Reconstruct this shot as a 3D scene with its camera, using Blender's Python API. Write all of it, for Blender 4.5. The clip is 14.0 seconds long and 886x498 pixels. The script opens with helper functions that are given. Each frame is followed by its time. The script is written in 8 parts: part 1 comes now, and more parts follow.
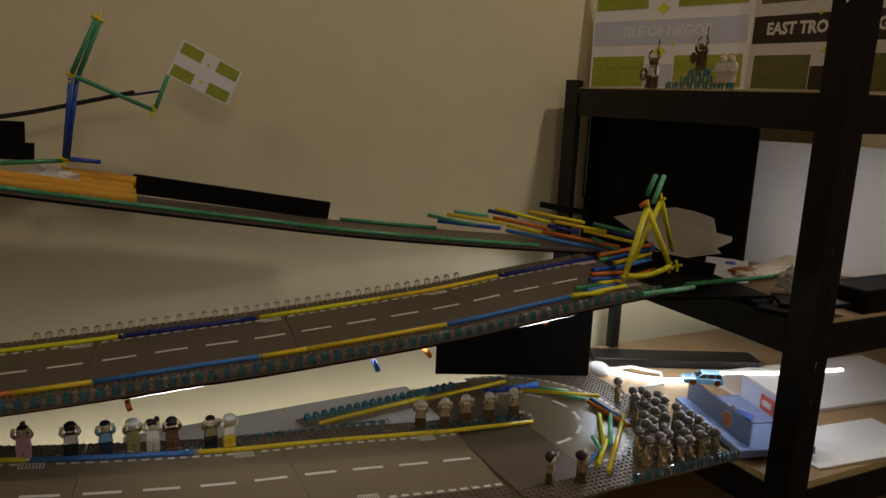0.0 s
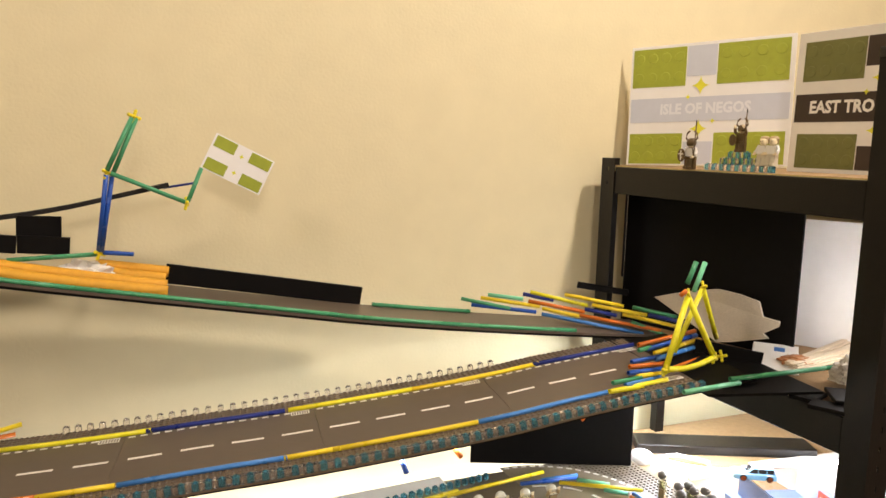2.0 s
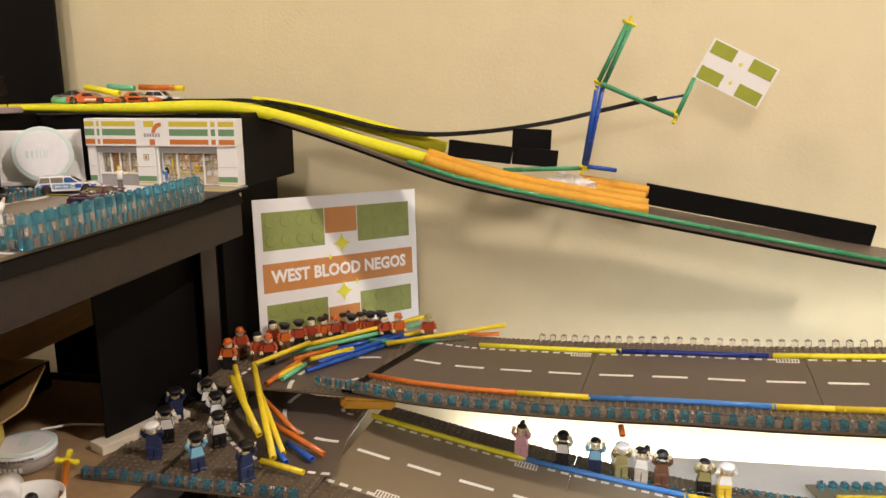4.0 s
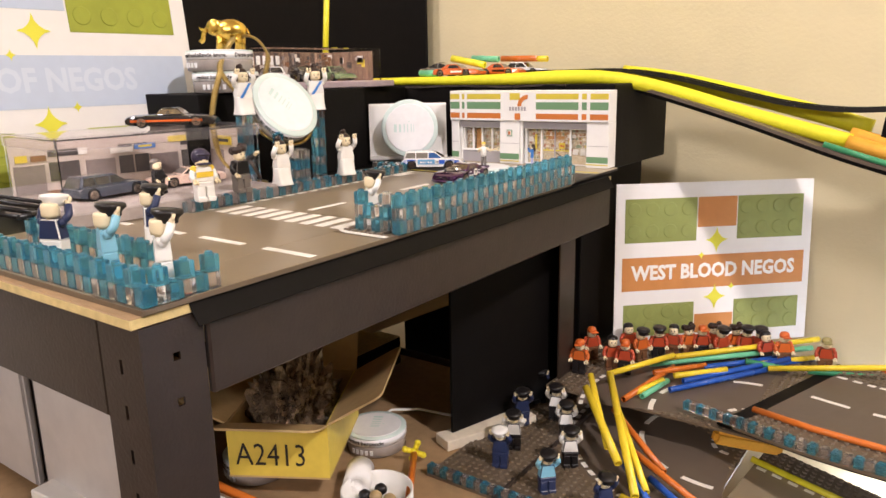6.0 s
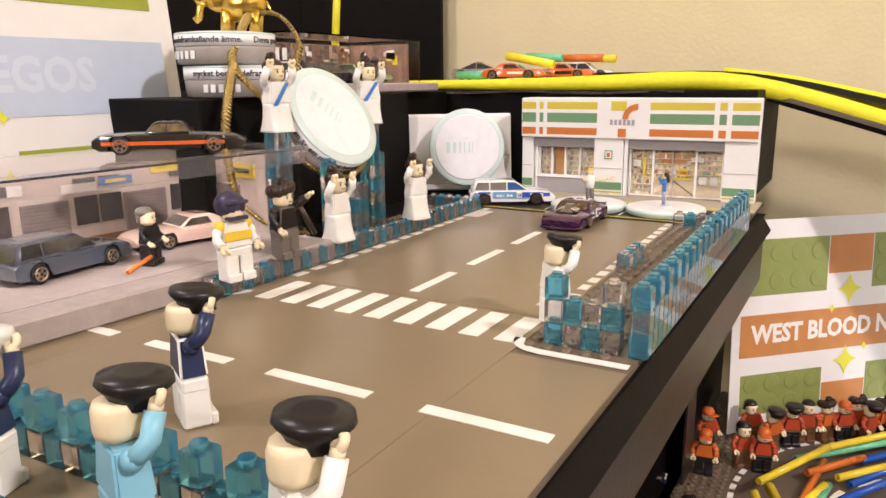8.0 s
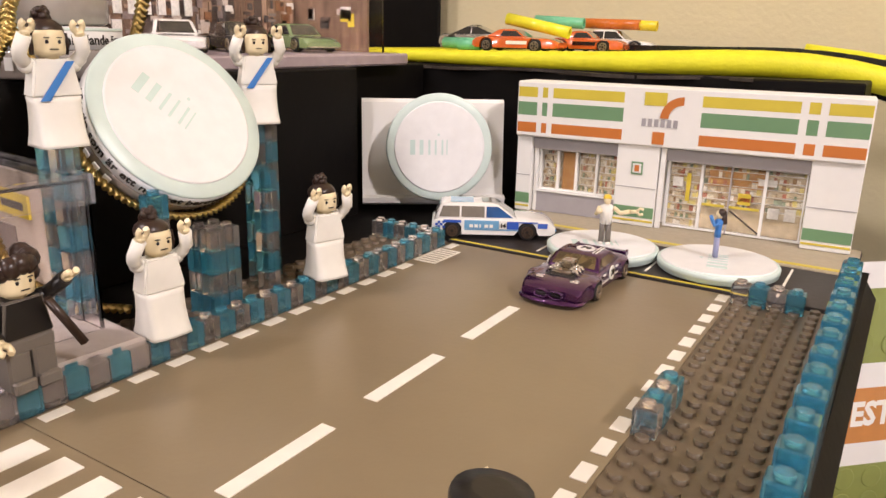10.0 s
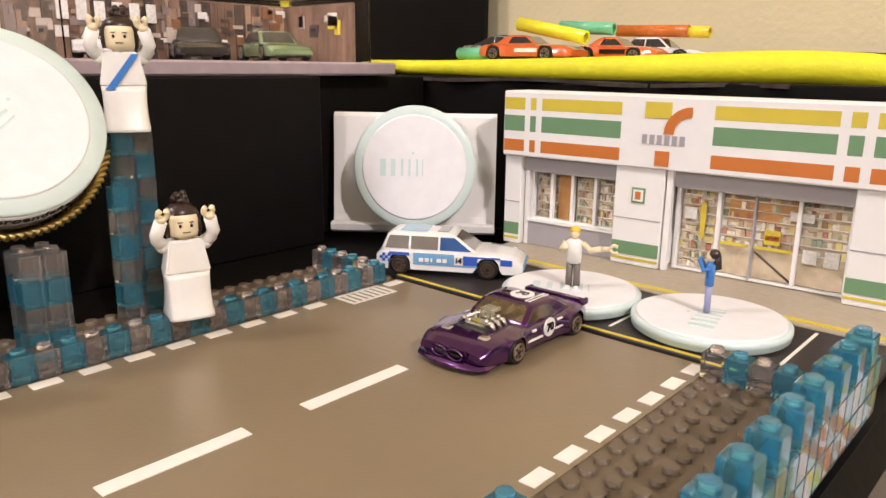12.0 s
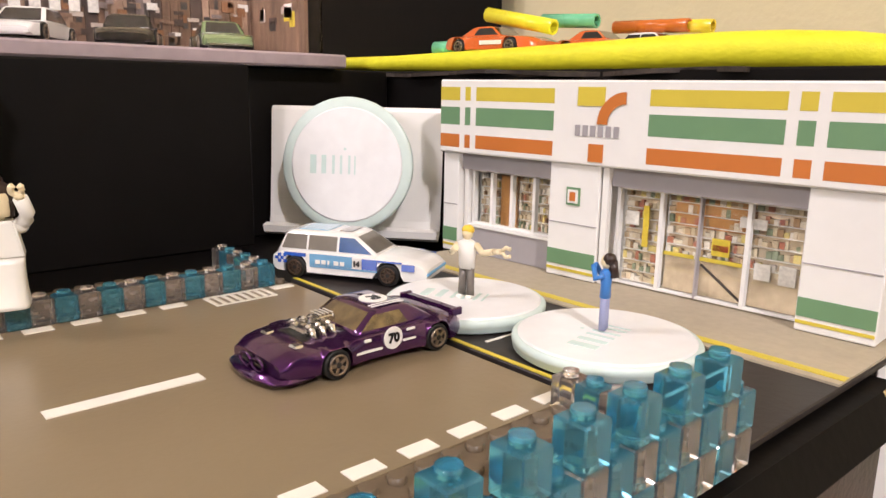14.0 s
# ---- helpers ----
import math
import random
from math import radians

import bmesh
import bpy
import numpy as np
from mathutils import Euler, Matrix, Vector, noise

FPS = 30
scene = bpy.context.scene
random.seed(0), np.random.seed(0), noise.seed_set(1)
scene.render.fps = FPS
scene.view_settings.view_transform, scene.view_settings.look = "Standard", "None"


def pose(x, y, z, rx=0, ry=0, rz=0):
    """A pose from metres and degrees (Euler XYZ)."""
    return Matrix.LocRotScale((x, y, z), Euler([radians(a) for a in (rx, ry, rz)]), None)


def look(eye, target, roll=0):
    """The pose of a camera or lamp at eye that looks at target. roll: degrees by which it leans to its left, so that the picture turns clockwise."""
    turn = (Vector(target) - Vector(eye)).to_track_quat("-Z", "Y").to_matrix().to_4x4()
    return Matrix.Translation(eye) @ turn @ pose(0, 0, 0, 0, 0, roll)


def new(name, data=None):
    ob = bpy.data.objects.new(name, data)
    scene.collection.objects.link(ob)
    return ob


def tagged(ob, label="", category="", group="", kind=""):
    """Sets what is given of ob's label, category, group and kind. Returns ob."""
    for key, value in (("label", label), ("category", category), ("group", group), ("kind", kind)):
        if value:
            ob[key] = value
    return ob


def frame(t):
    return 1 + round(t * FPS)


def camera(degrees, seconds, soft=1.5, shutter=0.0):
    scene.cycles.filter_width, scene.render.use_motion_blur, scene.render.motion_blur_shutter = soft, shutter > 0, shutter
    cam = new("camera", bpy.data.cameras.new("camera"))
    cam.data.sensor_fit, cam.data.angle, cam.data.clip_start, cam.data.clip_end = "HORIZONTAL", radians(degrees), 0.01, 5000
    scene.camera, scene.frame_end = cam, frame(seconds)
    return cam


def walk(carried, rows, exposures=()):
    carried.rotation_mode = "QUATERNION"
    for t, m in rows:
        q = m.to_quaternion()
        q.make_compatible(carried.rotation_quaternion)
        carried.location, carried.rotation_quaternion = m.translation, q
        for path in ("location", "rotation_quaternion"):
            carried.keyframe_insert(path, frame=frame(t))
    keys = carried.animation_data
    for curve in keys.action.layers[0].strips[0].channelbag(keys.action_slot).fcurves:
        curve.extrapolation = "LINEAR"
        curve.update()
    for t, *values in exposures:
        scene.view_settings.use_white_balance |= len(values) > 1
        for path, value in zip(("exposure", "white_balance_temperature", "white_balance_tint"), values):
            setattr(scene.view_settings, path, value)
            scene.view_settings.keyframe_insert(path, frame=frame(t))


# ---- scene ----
cam = camera(62.2, 14.0)
PATH = [
    (0, (0.585, -0.773, 1.031), (1.461, 0.977, 0.621), 2.4),
    (0.5, (0.583, -0.752, 1.05), (1.529, 0.975, 0.703), 2.6),
    (1, (0.603, -0.736, 1.073), (1.557, 0.996, 0.774), 2.4),
    (1.5, (0.617, -0.737, 1.084), (1.515, 1.029, 0.811), 2.0),
    (2, (0.614, -0.75, 1.08), (1.387, 1.074, 0.808), 1.5),
    (2.5, (0.595, -0.752, 1.068), (1.153, 1.146, 0.775), 1.1),
    (3, (0.571, -0.731, 1.047), (0.845, 1.224, 0.721), 0.8),
    (3.5, (0.572, -0.706, 1.029), (0.508, 1.259, 0.66), 0.5),
    (3.7, (0.574, -0.692, 1.028), (0.383, 1.259, 0.632), 0.3),
    (5.8, (0.509, -0.56, 1.009), (-0.62, 1.023, 0.539), -1.2),
    (6, (0.46, -0.565, 1.013), (-0.682, 1.009, 0.546), -1.1),
    (6.5, (0.364, -0.554, 1.006), (-0.781, 1.023, 0.555), -0.7),
    (7, (0.303, -0.51, 1.003), (-0.808, 1.096, 0.57), -0.6),
    (7.2, (0.283, -0.491, 1.002), (-0.803, 1.134, 0.576), -0.6),
    (9.3, (0.119, -0.335, 1.024), (-0.74, 1.404, 0.536), 0.1),
    (9.5, (0.119, -0.306, 1.025), (-0.795, 1.397, 0.511), 0.5),
    (10, (0.14, -0.239, 1.018), (-0.887, 1.384, 0.46), 1.3),
    (10.5, (0.169, -0.196, 1.011), (-0.954, 1.356, 0.435), 1.5),
    (11, (0.171, -0.177, 1.005), (-1.025, 1.322, 0.436), 1.1),
    (11.5, (0.163, -0.157, 1.003), (-1.079, 1.316, 0.466), 0.9),
    (12, (0.173, -0.126, 1.004), (-1.132, 1.309, 0.517), 0.7),
    (12.5, (0.199, -0.097, 1.002), (-1.152, 1.305, 0.545), 0.7),
    (13, (0.205, -0.076, 0.999), (-1.2, 1.28, 0.567), 0.9),
    (13.5, (0.205, -0.058, 0.992), (-1.243, 1.253, 0.565), 0.9),
    (14, (0.203, -0.038, 0.985), (-1.273, 1.245, 0.562), 1.0),
]
EXPOSURES = [(0.0, -2.95, 6800, 12), (0.5, -1.80, 6800, 12), (1.0, -0.90, 6800, 12), (1.4, -0.76, 6800, 12), (3.7, -0.66, 6550, 13), (5.8, -0.18, 6100, 17), (7.2, -0.16, 6100, 17), (9.3, -0.34, 6250, 18), (14.0, -0.22, 6000, 16)]
walk(cam, [(t, look(eye, target, roll)) for t, eye, target, roll in PATH], EXPOSURES)

# ---- world and lamps ----
world = bpy.data.worlds.new("room_world")
world.use_nodes = True
world.node_tree.nodes["Background"].inputs[0].default_value = (1.0, 0.9, 0.76, 1)
world.node_tree.nodes["Background"].inputs[1].default_value = 0.06
scene.world = world


def lamp(name, eye, target, watts, size, color, spread=180):
    data = bpy.data.lights.new(name, "AREA")
    data.shape, data.size, data.energy, data.color = "DISK", size, watts, color
    data.spread = radians(spread)
    ob = new(name, data)
    ob.matrix_world = look(eye, target)
    return ob


WARM = (1.0, 0.905, 0.84)
lamp("ceiling_lamp_right", (1.75, -0.52, 2.36), (0.6, 0.2, 0.8), 46, 0.14, WARM)
lamp("ceiling_lamp_left", (-0.78, -0.95, 2.36), (0.0, 0.0, 0.9), 18, 0.22, WARM)
# added front fill behind the viewpoint, below the ceiling; no lamp known there
lamp("front_fill_lamp", (0.45, -2.65, 1.98), (0.5, 0.1, 0.7), 34, 0.40, WARM)

# ---- small builders ----


def part(name, bm, mats, parent=None, label="", kind=""):
    """One mesh object from a bmesh, under a thing or a part."""
    me = bpy.data.meshes.new(name)
    bm.normal_update()
    bm.to_mesh(me)
    bm.free()
    for m in mats if isinstance(mats, (list, tuple)) else [mats]:
        me.materials.append(m)
    ob = new(name, me)
    ob.parent = parent
    return tagged(ob, label, kind=kind)


def thing(name, label, category, m=None, group="", kind=""):
    ob = new(name)
    ob.empty_display_size = 0.01
    if m is not None:
        ob.matrix_world = m
    return tagged(ob, label, category, group, kind)


def solo(name, bm, mats, label, category, m=None, group="", kind=""):
    ob = part(name, bm, mats)
    if m is not None:
        ob.matrix_world = m
    return tagged(ob, label, category, group, kind)


def shade(bm, on=True):
    for f in bm.faces:
        f.smooth = on
    return bm


def box(bm, x0, x1, y0, y1, z0, z1, bevel=0.0, mi=0, m=None, seg=1):
    r = bmesh.ops.create_cube(bm, size=1.0, matrix=Matrix.Translation(((x0 + x1) / 2, (y0 + y1) / 2, (z0 + z1) / 2)) @ Matrix.Diagonal((x1 - x0, y1 - y0, z1 - z0, 1)))
    vs = r["verts"]
    fs = {f for v in vs for f in v.link_faces}
    for f in fs:
        f.material_index = mi
    if bevel:
        es = list({e for v in vs for e in v.link_edges})
        r = bmesh.ops.bevel(bm, geom=es, offset=bevel, segments=seg, affect="EDGES", clamp_overlap=True)
        vs = list({v for f in r["faces"] for v in f.verts} | {v for v in vs if v.is_valid})
        for f in r["faces"]:
            f.material_index = mi
    if m is not None:
        bmesh.ops.transform(bm, matrix=m, verts=vs)
    return vs


def ring(bm, c, u, v, r, n, squash=1.0):
    return [bm.verts.new(Vector(c) + Vector(u) * (r * math.cos(2 * math.pi * i / n)) + Vector(v) * (squash * r * math.sin(2 * math.pi * i / n))) for i in range(n)]


def bridge(bm, a, b, mi=0, smooth=False):
    n = len(a)
    for i in range(n):
        f = bm.faces.new((a[i], a[(i + 1) % n], b[(i + 1) % n], b[i]))
        f.material_index, f.smooth = mi, smooth


def cap(bm, a, mi=0, flip=False):
    f = bm.faces.new(list(reversed(a)) if flip else a)
    f.material_index = mi
    return f


def frame_of(d):
    d = Vector(d).normalized()
    u = d.cross(Vector((0, 0, 1)))
    if u.length < 1e-4:
        u = Vector((1, 0, 0))
    u.normalize()
    return d, u, u.cross(d)


def lathe(bm, prof, n=20, mi=0, m=None, smooth=True):
    """Rings of (radius, height) turned round z; ends closed."""
    rings = [ring(bm, (0, 0, z), (1, 0, 0), (0, 1, 0), max(r, 1e-5), n) for r, z in prof]
    for a, b in zip(rings, rings[1:]):
        bridge(bm, a, b, mi, smooth)
    cap(bm, rings[0], mi, True)
    cap(bm, rings[-1], mi)
    vs = [v for r in rings for v in r]
    if m is not None:
        bmesh.ops.transform(bm, matrix=m, verts=vs)
    return vs


def tube(bm, pts, r, n=10, mi=0, hollow=0.0, smooth=True):
    """A round tube along points; hollow: inner share of the radius at its open ends."""
    pts = [Vector(p) for p in pts]
    rings = []
    for i, p in enumerate(pts):
        d = pts[min(i + 1, len(pts) - 1)] - pts[max(i - 1, 0)]
        d, u, v = frame_of(d)
        rings.append(ring(bm, p, u, v, r, n))
    for a, b in zip(rings, rings[1:]):
        bridge(bm, a, b, mi, smooth)
    for k, (end, inner) in enumerate(((0, 1), (-1, -2))):
        if hollow:
            p, q = pts[end], pts[inner]
            d, u, v = frame_of(pts[-1] - pts[-2] if k else pts[1] - pts[0])
            a = ring(bm, p, u, v, r * hollow, n)
            b = ring(bm, p + (q - p).normalized() * r * 3, u, v, r * hollow, n)
            if k:
                bridge(bm, rings[end], a, mi), bridge(bm, a, b, mi), cap(bm, b, mi)
            else:
                bridge(bm, a, rings[end], mi), bridge(bm, b, a, mi), cap(bm, b, mi, True)
        else:
            cap(bm, rings[end], mi, k == 0)
    return bm


def ball(bm, c, r, mi=0, squash=(1, 1, 1), n=12, m=None):
    q = Matrix.Translation(c) @ Matrix.Diagonal((*squash, 1))
    if m is not None:
        q = m @ q
    res = bmesh.ops.create_uvsphere(bm, u_segments=n, v_segments=max(6, n * 2 // 3), radius=r, matrix=q)
    for v in res["verts"]:
        for f in v.link_faces:
            f.material_index, f.smooth = mi, True
    return res["verts"]


def slab(bm, outline, z0, z1, mi=0, mtop=None):
    """A flat polygon with thickness; outline of (x, y), counter-clockwise."""
    a = [bm.verts.new((x, y, z0)) for x, y in outline]
    b = [bm.verts.new((x, y, z1)) for x, y in outline]
    bridge(bm, a, b, mi)
    cap(bm, a, mi, True)
    cap(bm, b, mi if mtop is None else mtop)
    return a + b


def text_mesh(txt, size, depth=0.0002, bold=0.0, align="CENTER"):
    """Lettering as a bmesh, lying in the xy plane with its middle at the origin."""
    cu = bpy.data.curves.new("lettering", "FONT")
    cu.body, cu.size, cu.extrude, cu.offset = txt, size, depth, bold
    cu.align_x, cu.align_y = align, "CENTER"
    cu.resolution_u = 2
    ob = bpy.data.objects.new("lettering", cu)
    scene.collection.objects.link(ob)
    me = bpy.data.meshes.new_from_object(ob.evaluated_get(bpy.context.evaluated_depsgraph_get()))
    bpy.data.objects.remove(ob)
    bm = bmesh.new()
    bm.from_mesh(me)
    bpy.data.meshes.remove(me)
    return bm


# ---- materials ----


def mat(name, color, rough=0.5, metal=0.0, vary=0.12, scale=40.0, bump=0.0, bump_scale=300.0, coat=0.0, dark=None, trans=0.0, ior=1.45, streak=None, island=0.0, spec=0.5):
    """A procedural surface: colour varied at two scales, roughness wear and fine relief."""
    m = bpy.data.materials.new(name)
    m.use_nodes = True
    nt = m.node_tree
    b = nt.nodes["Principled BSDF"]
    b.inputs["Roughness"].default_value, b.inputs["Metallic"].default_value = rough, metal
    b.inputs["Coat Weight"].default_value = coat
    b.inputs["Specular IOR Level"].default_value = spec
    b.inputs["Coat Roughness"].default_value = 0.08
    b.inputs["Transmission Weight"].default_value, b.inputs["IOR"].default_value = trans, ior
    co = nt.nodes.new("ShaderNodeTexCoord")
    mp = nt.nodes.new("ShaderNodeMapping")
    if streak:
        mp.inputs["Scale"].default_value = streak
    nt.links.new(co.outputs["Object"], mp.inputs["Vector"])
    n1, n2 = nt.nodes.new("ShaderNodeTexNoise"), nt.nodes.new("ShaderNodeTexNoise")
    n1.inputs["Scale"].default_value, n2.inputs["Scale"].default_value = scale * 0.2, scale * 2.2
    n1.inputs["Detail"].default_value = n2.inputs["Detail"].default_value = 4
    for n in (n1, n2):
        nt.links.new(mp.outputs[0], n.inputs["Vector"])
    add = nt.nodes.new("ShaderNodeMath")
    add.operation = "ADD"
    nt.links.new(n1.outputs[0], add.inputs[0]), nt.links.new(n2.outputs[0], add.inputs[1])
    rmp = nt.nodes.new("ShaderNodeMapRange")
    rmp.inputs["From Min"].default_value, rmp.inputs["From Max"].default_value = 0.65, 1.35
    nt.links.new(add.outputs[0], rmp.inputs["Value"])
    mix = nt.nodes.new("ShaderNodeMix")
    mix.data_type = "RGBA"
    c = Vector(color)
    lo = Vector(dark) if dark else c * (1 - vary)
    hi = Vector([min(1, x * (1 + vary * 0.7)) for x in c])
    mix.inputs["A"].default_value, mix.inputs["B"].default_value = (*lo, 1), (*hi, 1)
    nt.links.new(rmp.outputs[0], mix.inputs["Factor"])
    last = mix.outputs["Result"]
    if island:
        oi, hs, rr = nt.nodes.new("ShaderNodeObjectInfo"), nt.nodes.new("ShaderNodeHueSaturation"), nt.nodes.new("ShaderNodeMapRange")
        rr.inputs["To Min"].default_value, rr.inputs["To Max"].default_value = 1 - island, 1 + island
        nt.links.new(oi.outputs["Random"], rr.inputs["Value"]), nt.links.new(rr.outputs[0], hs.inputs["Value"])
        nt.links.new(last, hs.inputs["Color"])
        last = hs.outputs[0]
    nt.links.new(last, b.inputs["Base Color"])
    rr2 = nt.nodes.new("ShaderNodeMapRange")
    rr2.inputs["To Min"].default_value, rr2.inputs["To Max"].default_value = max(0.02, rough * 0.82), min(1, rough * 1.15)
    nt.links.new(n1.outputs[0], rr2.inputs["Value"]), nt.links.new(rr2.outputs[0], b.inputs["Roughness"])
    if bump:
        n3, bp = nt.nodes.new("ShaderNodeTexNoise"), nt.nodes.new("ShaderNodeBump")
        n3.inputs["Scale"].default_value, n3.inputs["Detail"].default_value = bump_scale, 3
        nt.links.new(mp.outputs[0], n3.inputs["Vector"])
        bp.inputs["Strength"].default_value, bp.inputs["Distance"].default_value = bump, 0.002
        nt.links.new(n3.outputs[0], bp.inputs["Height"]), nt.links.new(bp.outputs[0], b.inputs["Normal"])
    return m


def glow(name, color, strength):
    m = bpy.data.materials.new(name)
    m.use_nodes = True
    b = m.node_tree.nodes["Principled BSDF"]
    b.inputs["Base Color"].default_value = (*color, 1)
    b.inputs["Emission Color"].default_value, b.inputs["Emission Strength"].default_value = (*color, 1), strength
    return m


def plastic(name, color, rough=0.3, vary=0.06, island=0.0, coat=0.0):
    return mat(name, color, rough, vary=vary, scale=60, bump=0.03, bump_scale=500, island=island, coat=coat)


def clear(name, color, rough=0.06, ior=1.46, trans=1.0):
    m = bpy.data.materials.new(name)
    m.use_nodes = True
    b = m.node_tree.nodes["Principled BSDF"]
    b.inputs["Base Color"].default_value = (*color, 1)
    b.inputs["Roughness"].default_value, b.inputs["Transmission Weight"].default_value, b.inputs["IOR"].default_value = rough, trans, ior
    return m


WALL = mat("painted_wall", (0.73, 0.64, 0.40), 0.75, vary=0.05, scale=8, bump=0.25, bump_scale=180)
ROOM = mat("room_paint", (0.74, 0.66, 0.50), 0.8, vary=0.05, scale=6, bump=0.15, bump_scale=150)
FLOORM = mat("floor_wood", (0.30, 0.20, 0.12), 0.45, vary=0.25, scale=12, bump=0.1, streak=(1, 8, 1))
CEILM = mat("ceiling_paint", (0.8, 0.76, 0.68), 0.85, vary=0.04, scale=6, bump=0.1)
STEEL = mat("black_coated_steel", (0.0075, 0.0055, 0.0045), 0.40, spec=0.30, vary=0.3, scale=30, bump=0.12, bump_scale=420)
STEELB = mat("brown_black_steel", (0.030, 0.0205, 0.016), 0.38, spec=0.42, vary=0.25, scale=30, bump=0.12, bump_scale=420)
CARD_BLACK = mat("black_card", (0.0045, 0.0036, 0.0032), 0.55, spec=0.14, vary=0.3, scale=25, bump=0.06, bump_scale=200)
CARD_CUT = mat("cut_foam_board", (0.72, 0.64, 0.5), 0.8, vary=0.12, scale=60, bump=0.1)
MDF = mat("fibreboard", (0.34, 0.22, 0.11), 0.65, vary=0.2, scale=40, bump=0.12, bump_scale=350)
MDF_EDGE = mat("fibreboard_edge", (0.70, 0.56, 0.25), 0.7, vary=0.22, scale=80, bump=0.2, bump_scale=400)
PLATE = mat("dark_grey_plate", (0.135, 0.100, 0.064), 0.38, vary=0.12, scale=40, bump=0.05)
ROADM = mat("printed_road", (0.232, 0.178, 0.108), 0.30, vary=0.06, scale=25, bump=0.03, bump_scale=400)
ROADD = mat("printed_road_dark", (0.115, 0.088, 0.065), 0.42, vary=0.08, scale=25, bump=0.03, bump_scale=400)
LINE = mat("road_paint", (0.80, 0.76, 0.68), 0.5, vary=0.06, scale=80)
BLUE = clear("transparent_blue", (0.17, 0.56, 0.74), 0.05, 1.45, 0.86)
CLEAR = clear("transparent_clear", (0.96, 0.91, 0.90), 0.04, 1.45, 0.95)
ROD = {k: plastic("straw_" + k, c, 0.28, 0.1, 0.08) for k, c in {
    "yellow": (0.80, 0.60, 0.03), "lime": (0.80, 0.74, 0.03), "green": (0.06, 0.30, 0.14), "blue": (0.02, 0.09, 0.42), "navy": (0.015, 0.03, 0.20),
    "orange": (0.62, 0.16, 0.02), "mint": (0.16, 0.52, 0.30), "sky": (0.06, 0.22, 0.55)}.items()}
PAPER = mat("printed_paper", (0.82, 0.80, 0.76), 0.7, vary=0.03, scale=30, bump=0.03)
GREENP = mat("poster_green", (0.33, 0.37, 0.035), 0.6, vary=0.12, scale=30)
GREEND = mat("poster_deep_green", (0.26, 0.295, 0.080), 0.6, vary=0.12, scale=30)
GREEND2 = mat("poster_dark_olive", (0.17, 0.175, 0.050), 0.6, vary=0.12, scale=30)
REDP = mat("poster_brick_red", (0.560, 0.236, 0.064), 0.6, vary=0.1, scale=30)
GREYP = mat("poster_pale_grey", (0.56, 0.58, 0.64), 0.6, vary=0.04, scale=30)
DARKP = mat("poster_dark_brown", (0.045, 0.028, 0.020), 0.6, vary=0.12, scale=30)
STARP = mat("poster_star_yellow", (0.75, 0.72, 0.05), 0.6, vary=0.05, scale=30)
FOAM_Y = mat("yellow_foam", (0.76, 0.72, 0.015), 0.6, vary=0.10, scale=60, bump=0.2, bump_scale=500)
FOAM_O = mat("amber_foam", (0.72, 0.36, 0.03), 0.6, vary=0.12, scale=60, bump=0.2, bump_scale=500)
WHITE = plastic("white_plastic", (0.82, 0.80, 0.75), 0.35, 0.04)
BLACK = plastic("black_plastic", (0.012, 0.011, 0.011), 0.28, 0.2)

# ---- the room ----
WY = 0.525


def room_box(name, x0, x1, y0, y1, z0, z1, m, label, cat):
    bm = bmesh.new()
    box(bm, x0, x1, y0, y1, z0, z1)
    return solo(name, bm, m, label, cat, kind="structure")


wall = room_box("wall_north", -1.7, 3.62, 0.0, 0.12, -0.02, 2.42, WALL, "cream painted plaster wall behind the display", "wall")
wall.matrix_world = pose(0, WY, 0, 0, 0, -1.7)
# three walls, floor and ceiling out of view, added to bounce light
room_box("wall_west", -1.72, -1.6, -3.6, WY + 0.12, -0.02, 2.42, ROOM, "cream painted plaster wall", "wall")
room_box("wall_east", 3.2, 3.32, -3.6, WY, -0.02, 2.42, ROOM, "cream painted plaster wall", "wall")
room_box("wall_south", -1.72, 3.32, -3.72, -3.6, -0.02, 2.42, ROOM, "cream painted plaster wall", "wall")
room_box("floor", -1.72, 3.32, -3.72, WY + 0.12, -0.12, -0.02, FLOORM, "brown wooden floor", "floor")
room_box("ceiling", -1.72, 3.32, -3.72, WY + 0.12, 2.42, 2.52, CEILM, "white painted ceiling", "ceiling")

# ---- the two shelving units ----


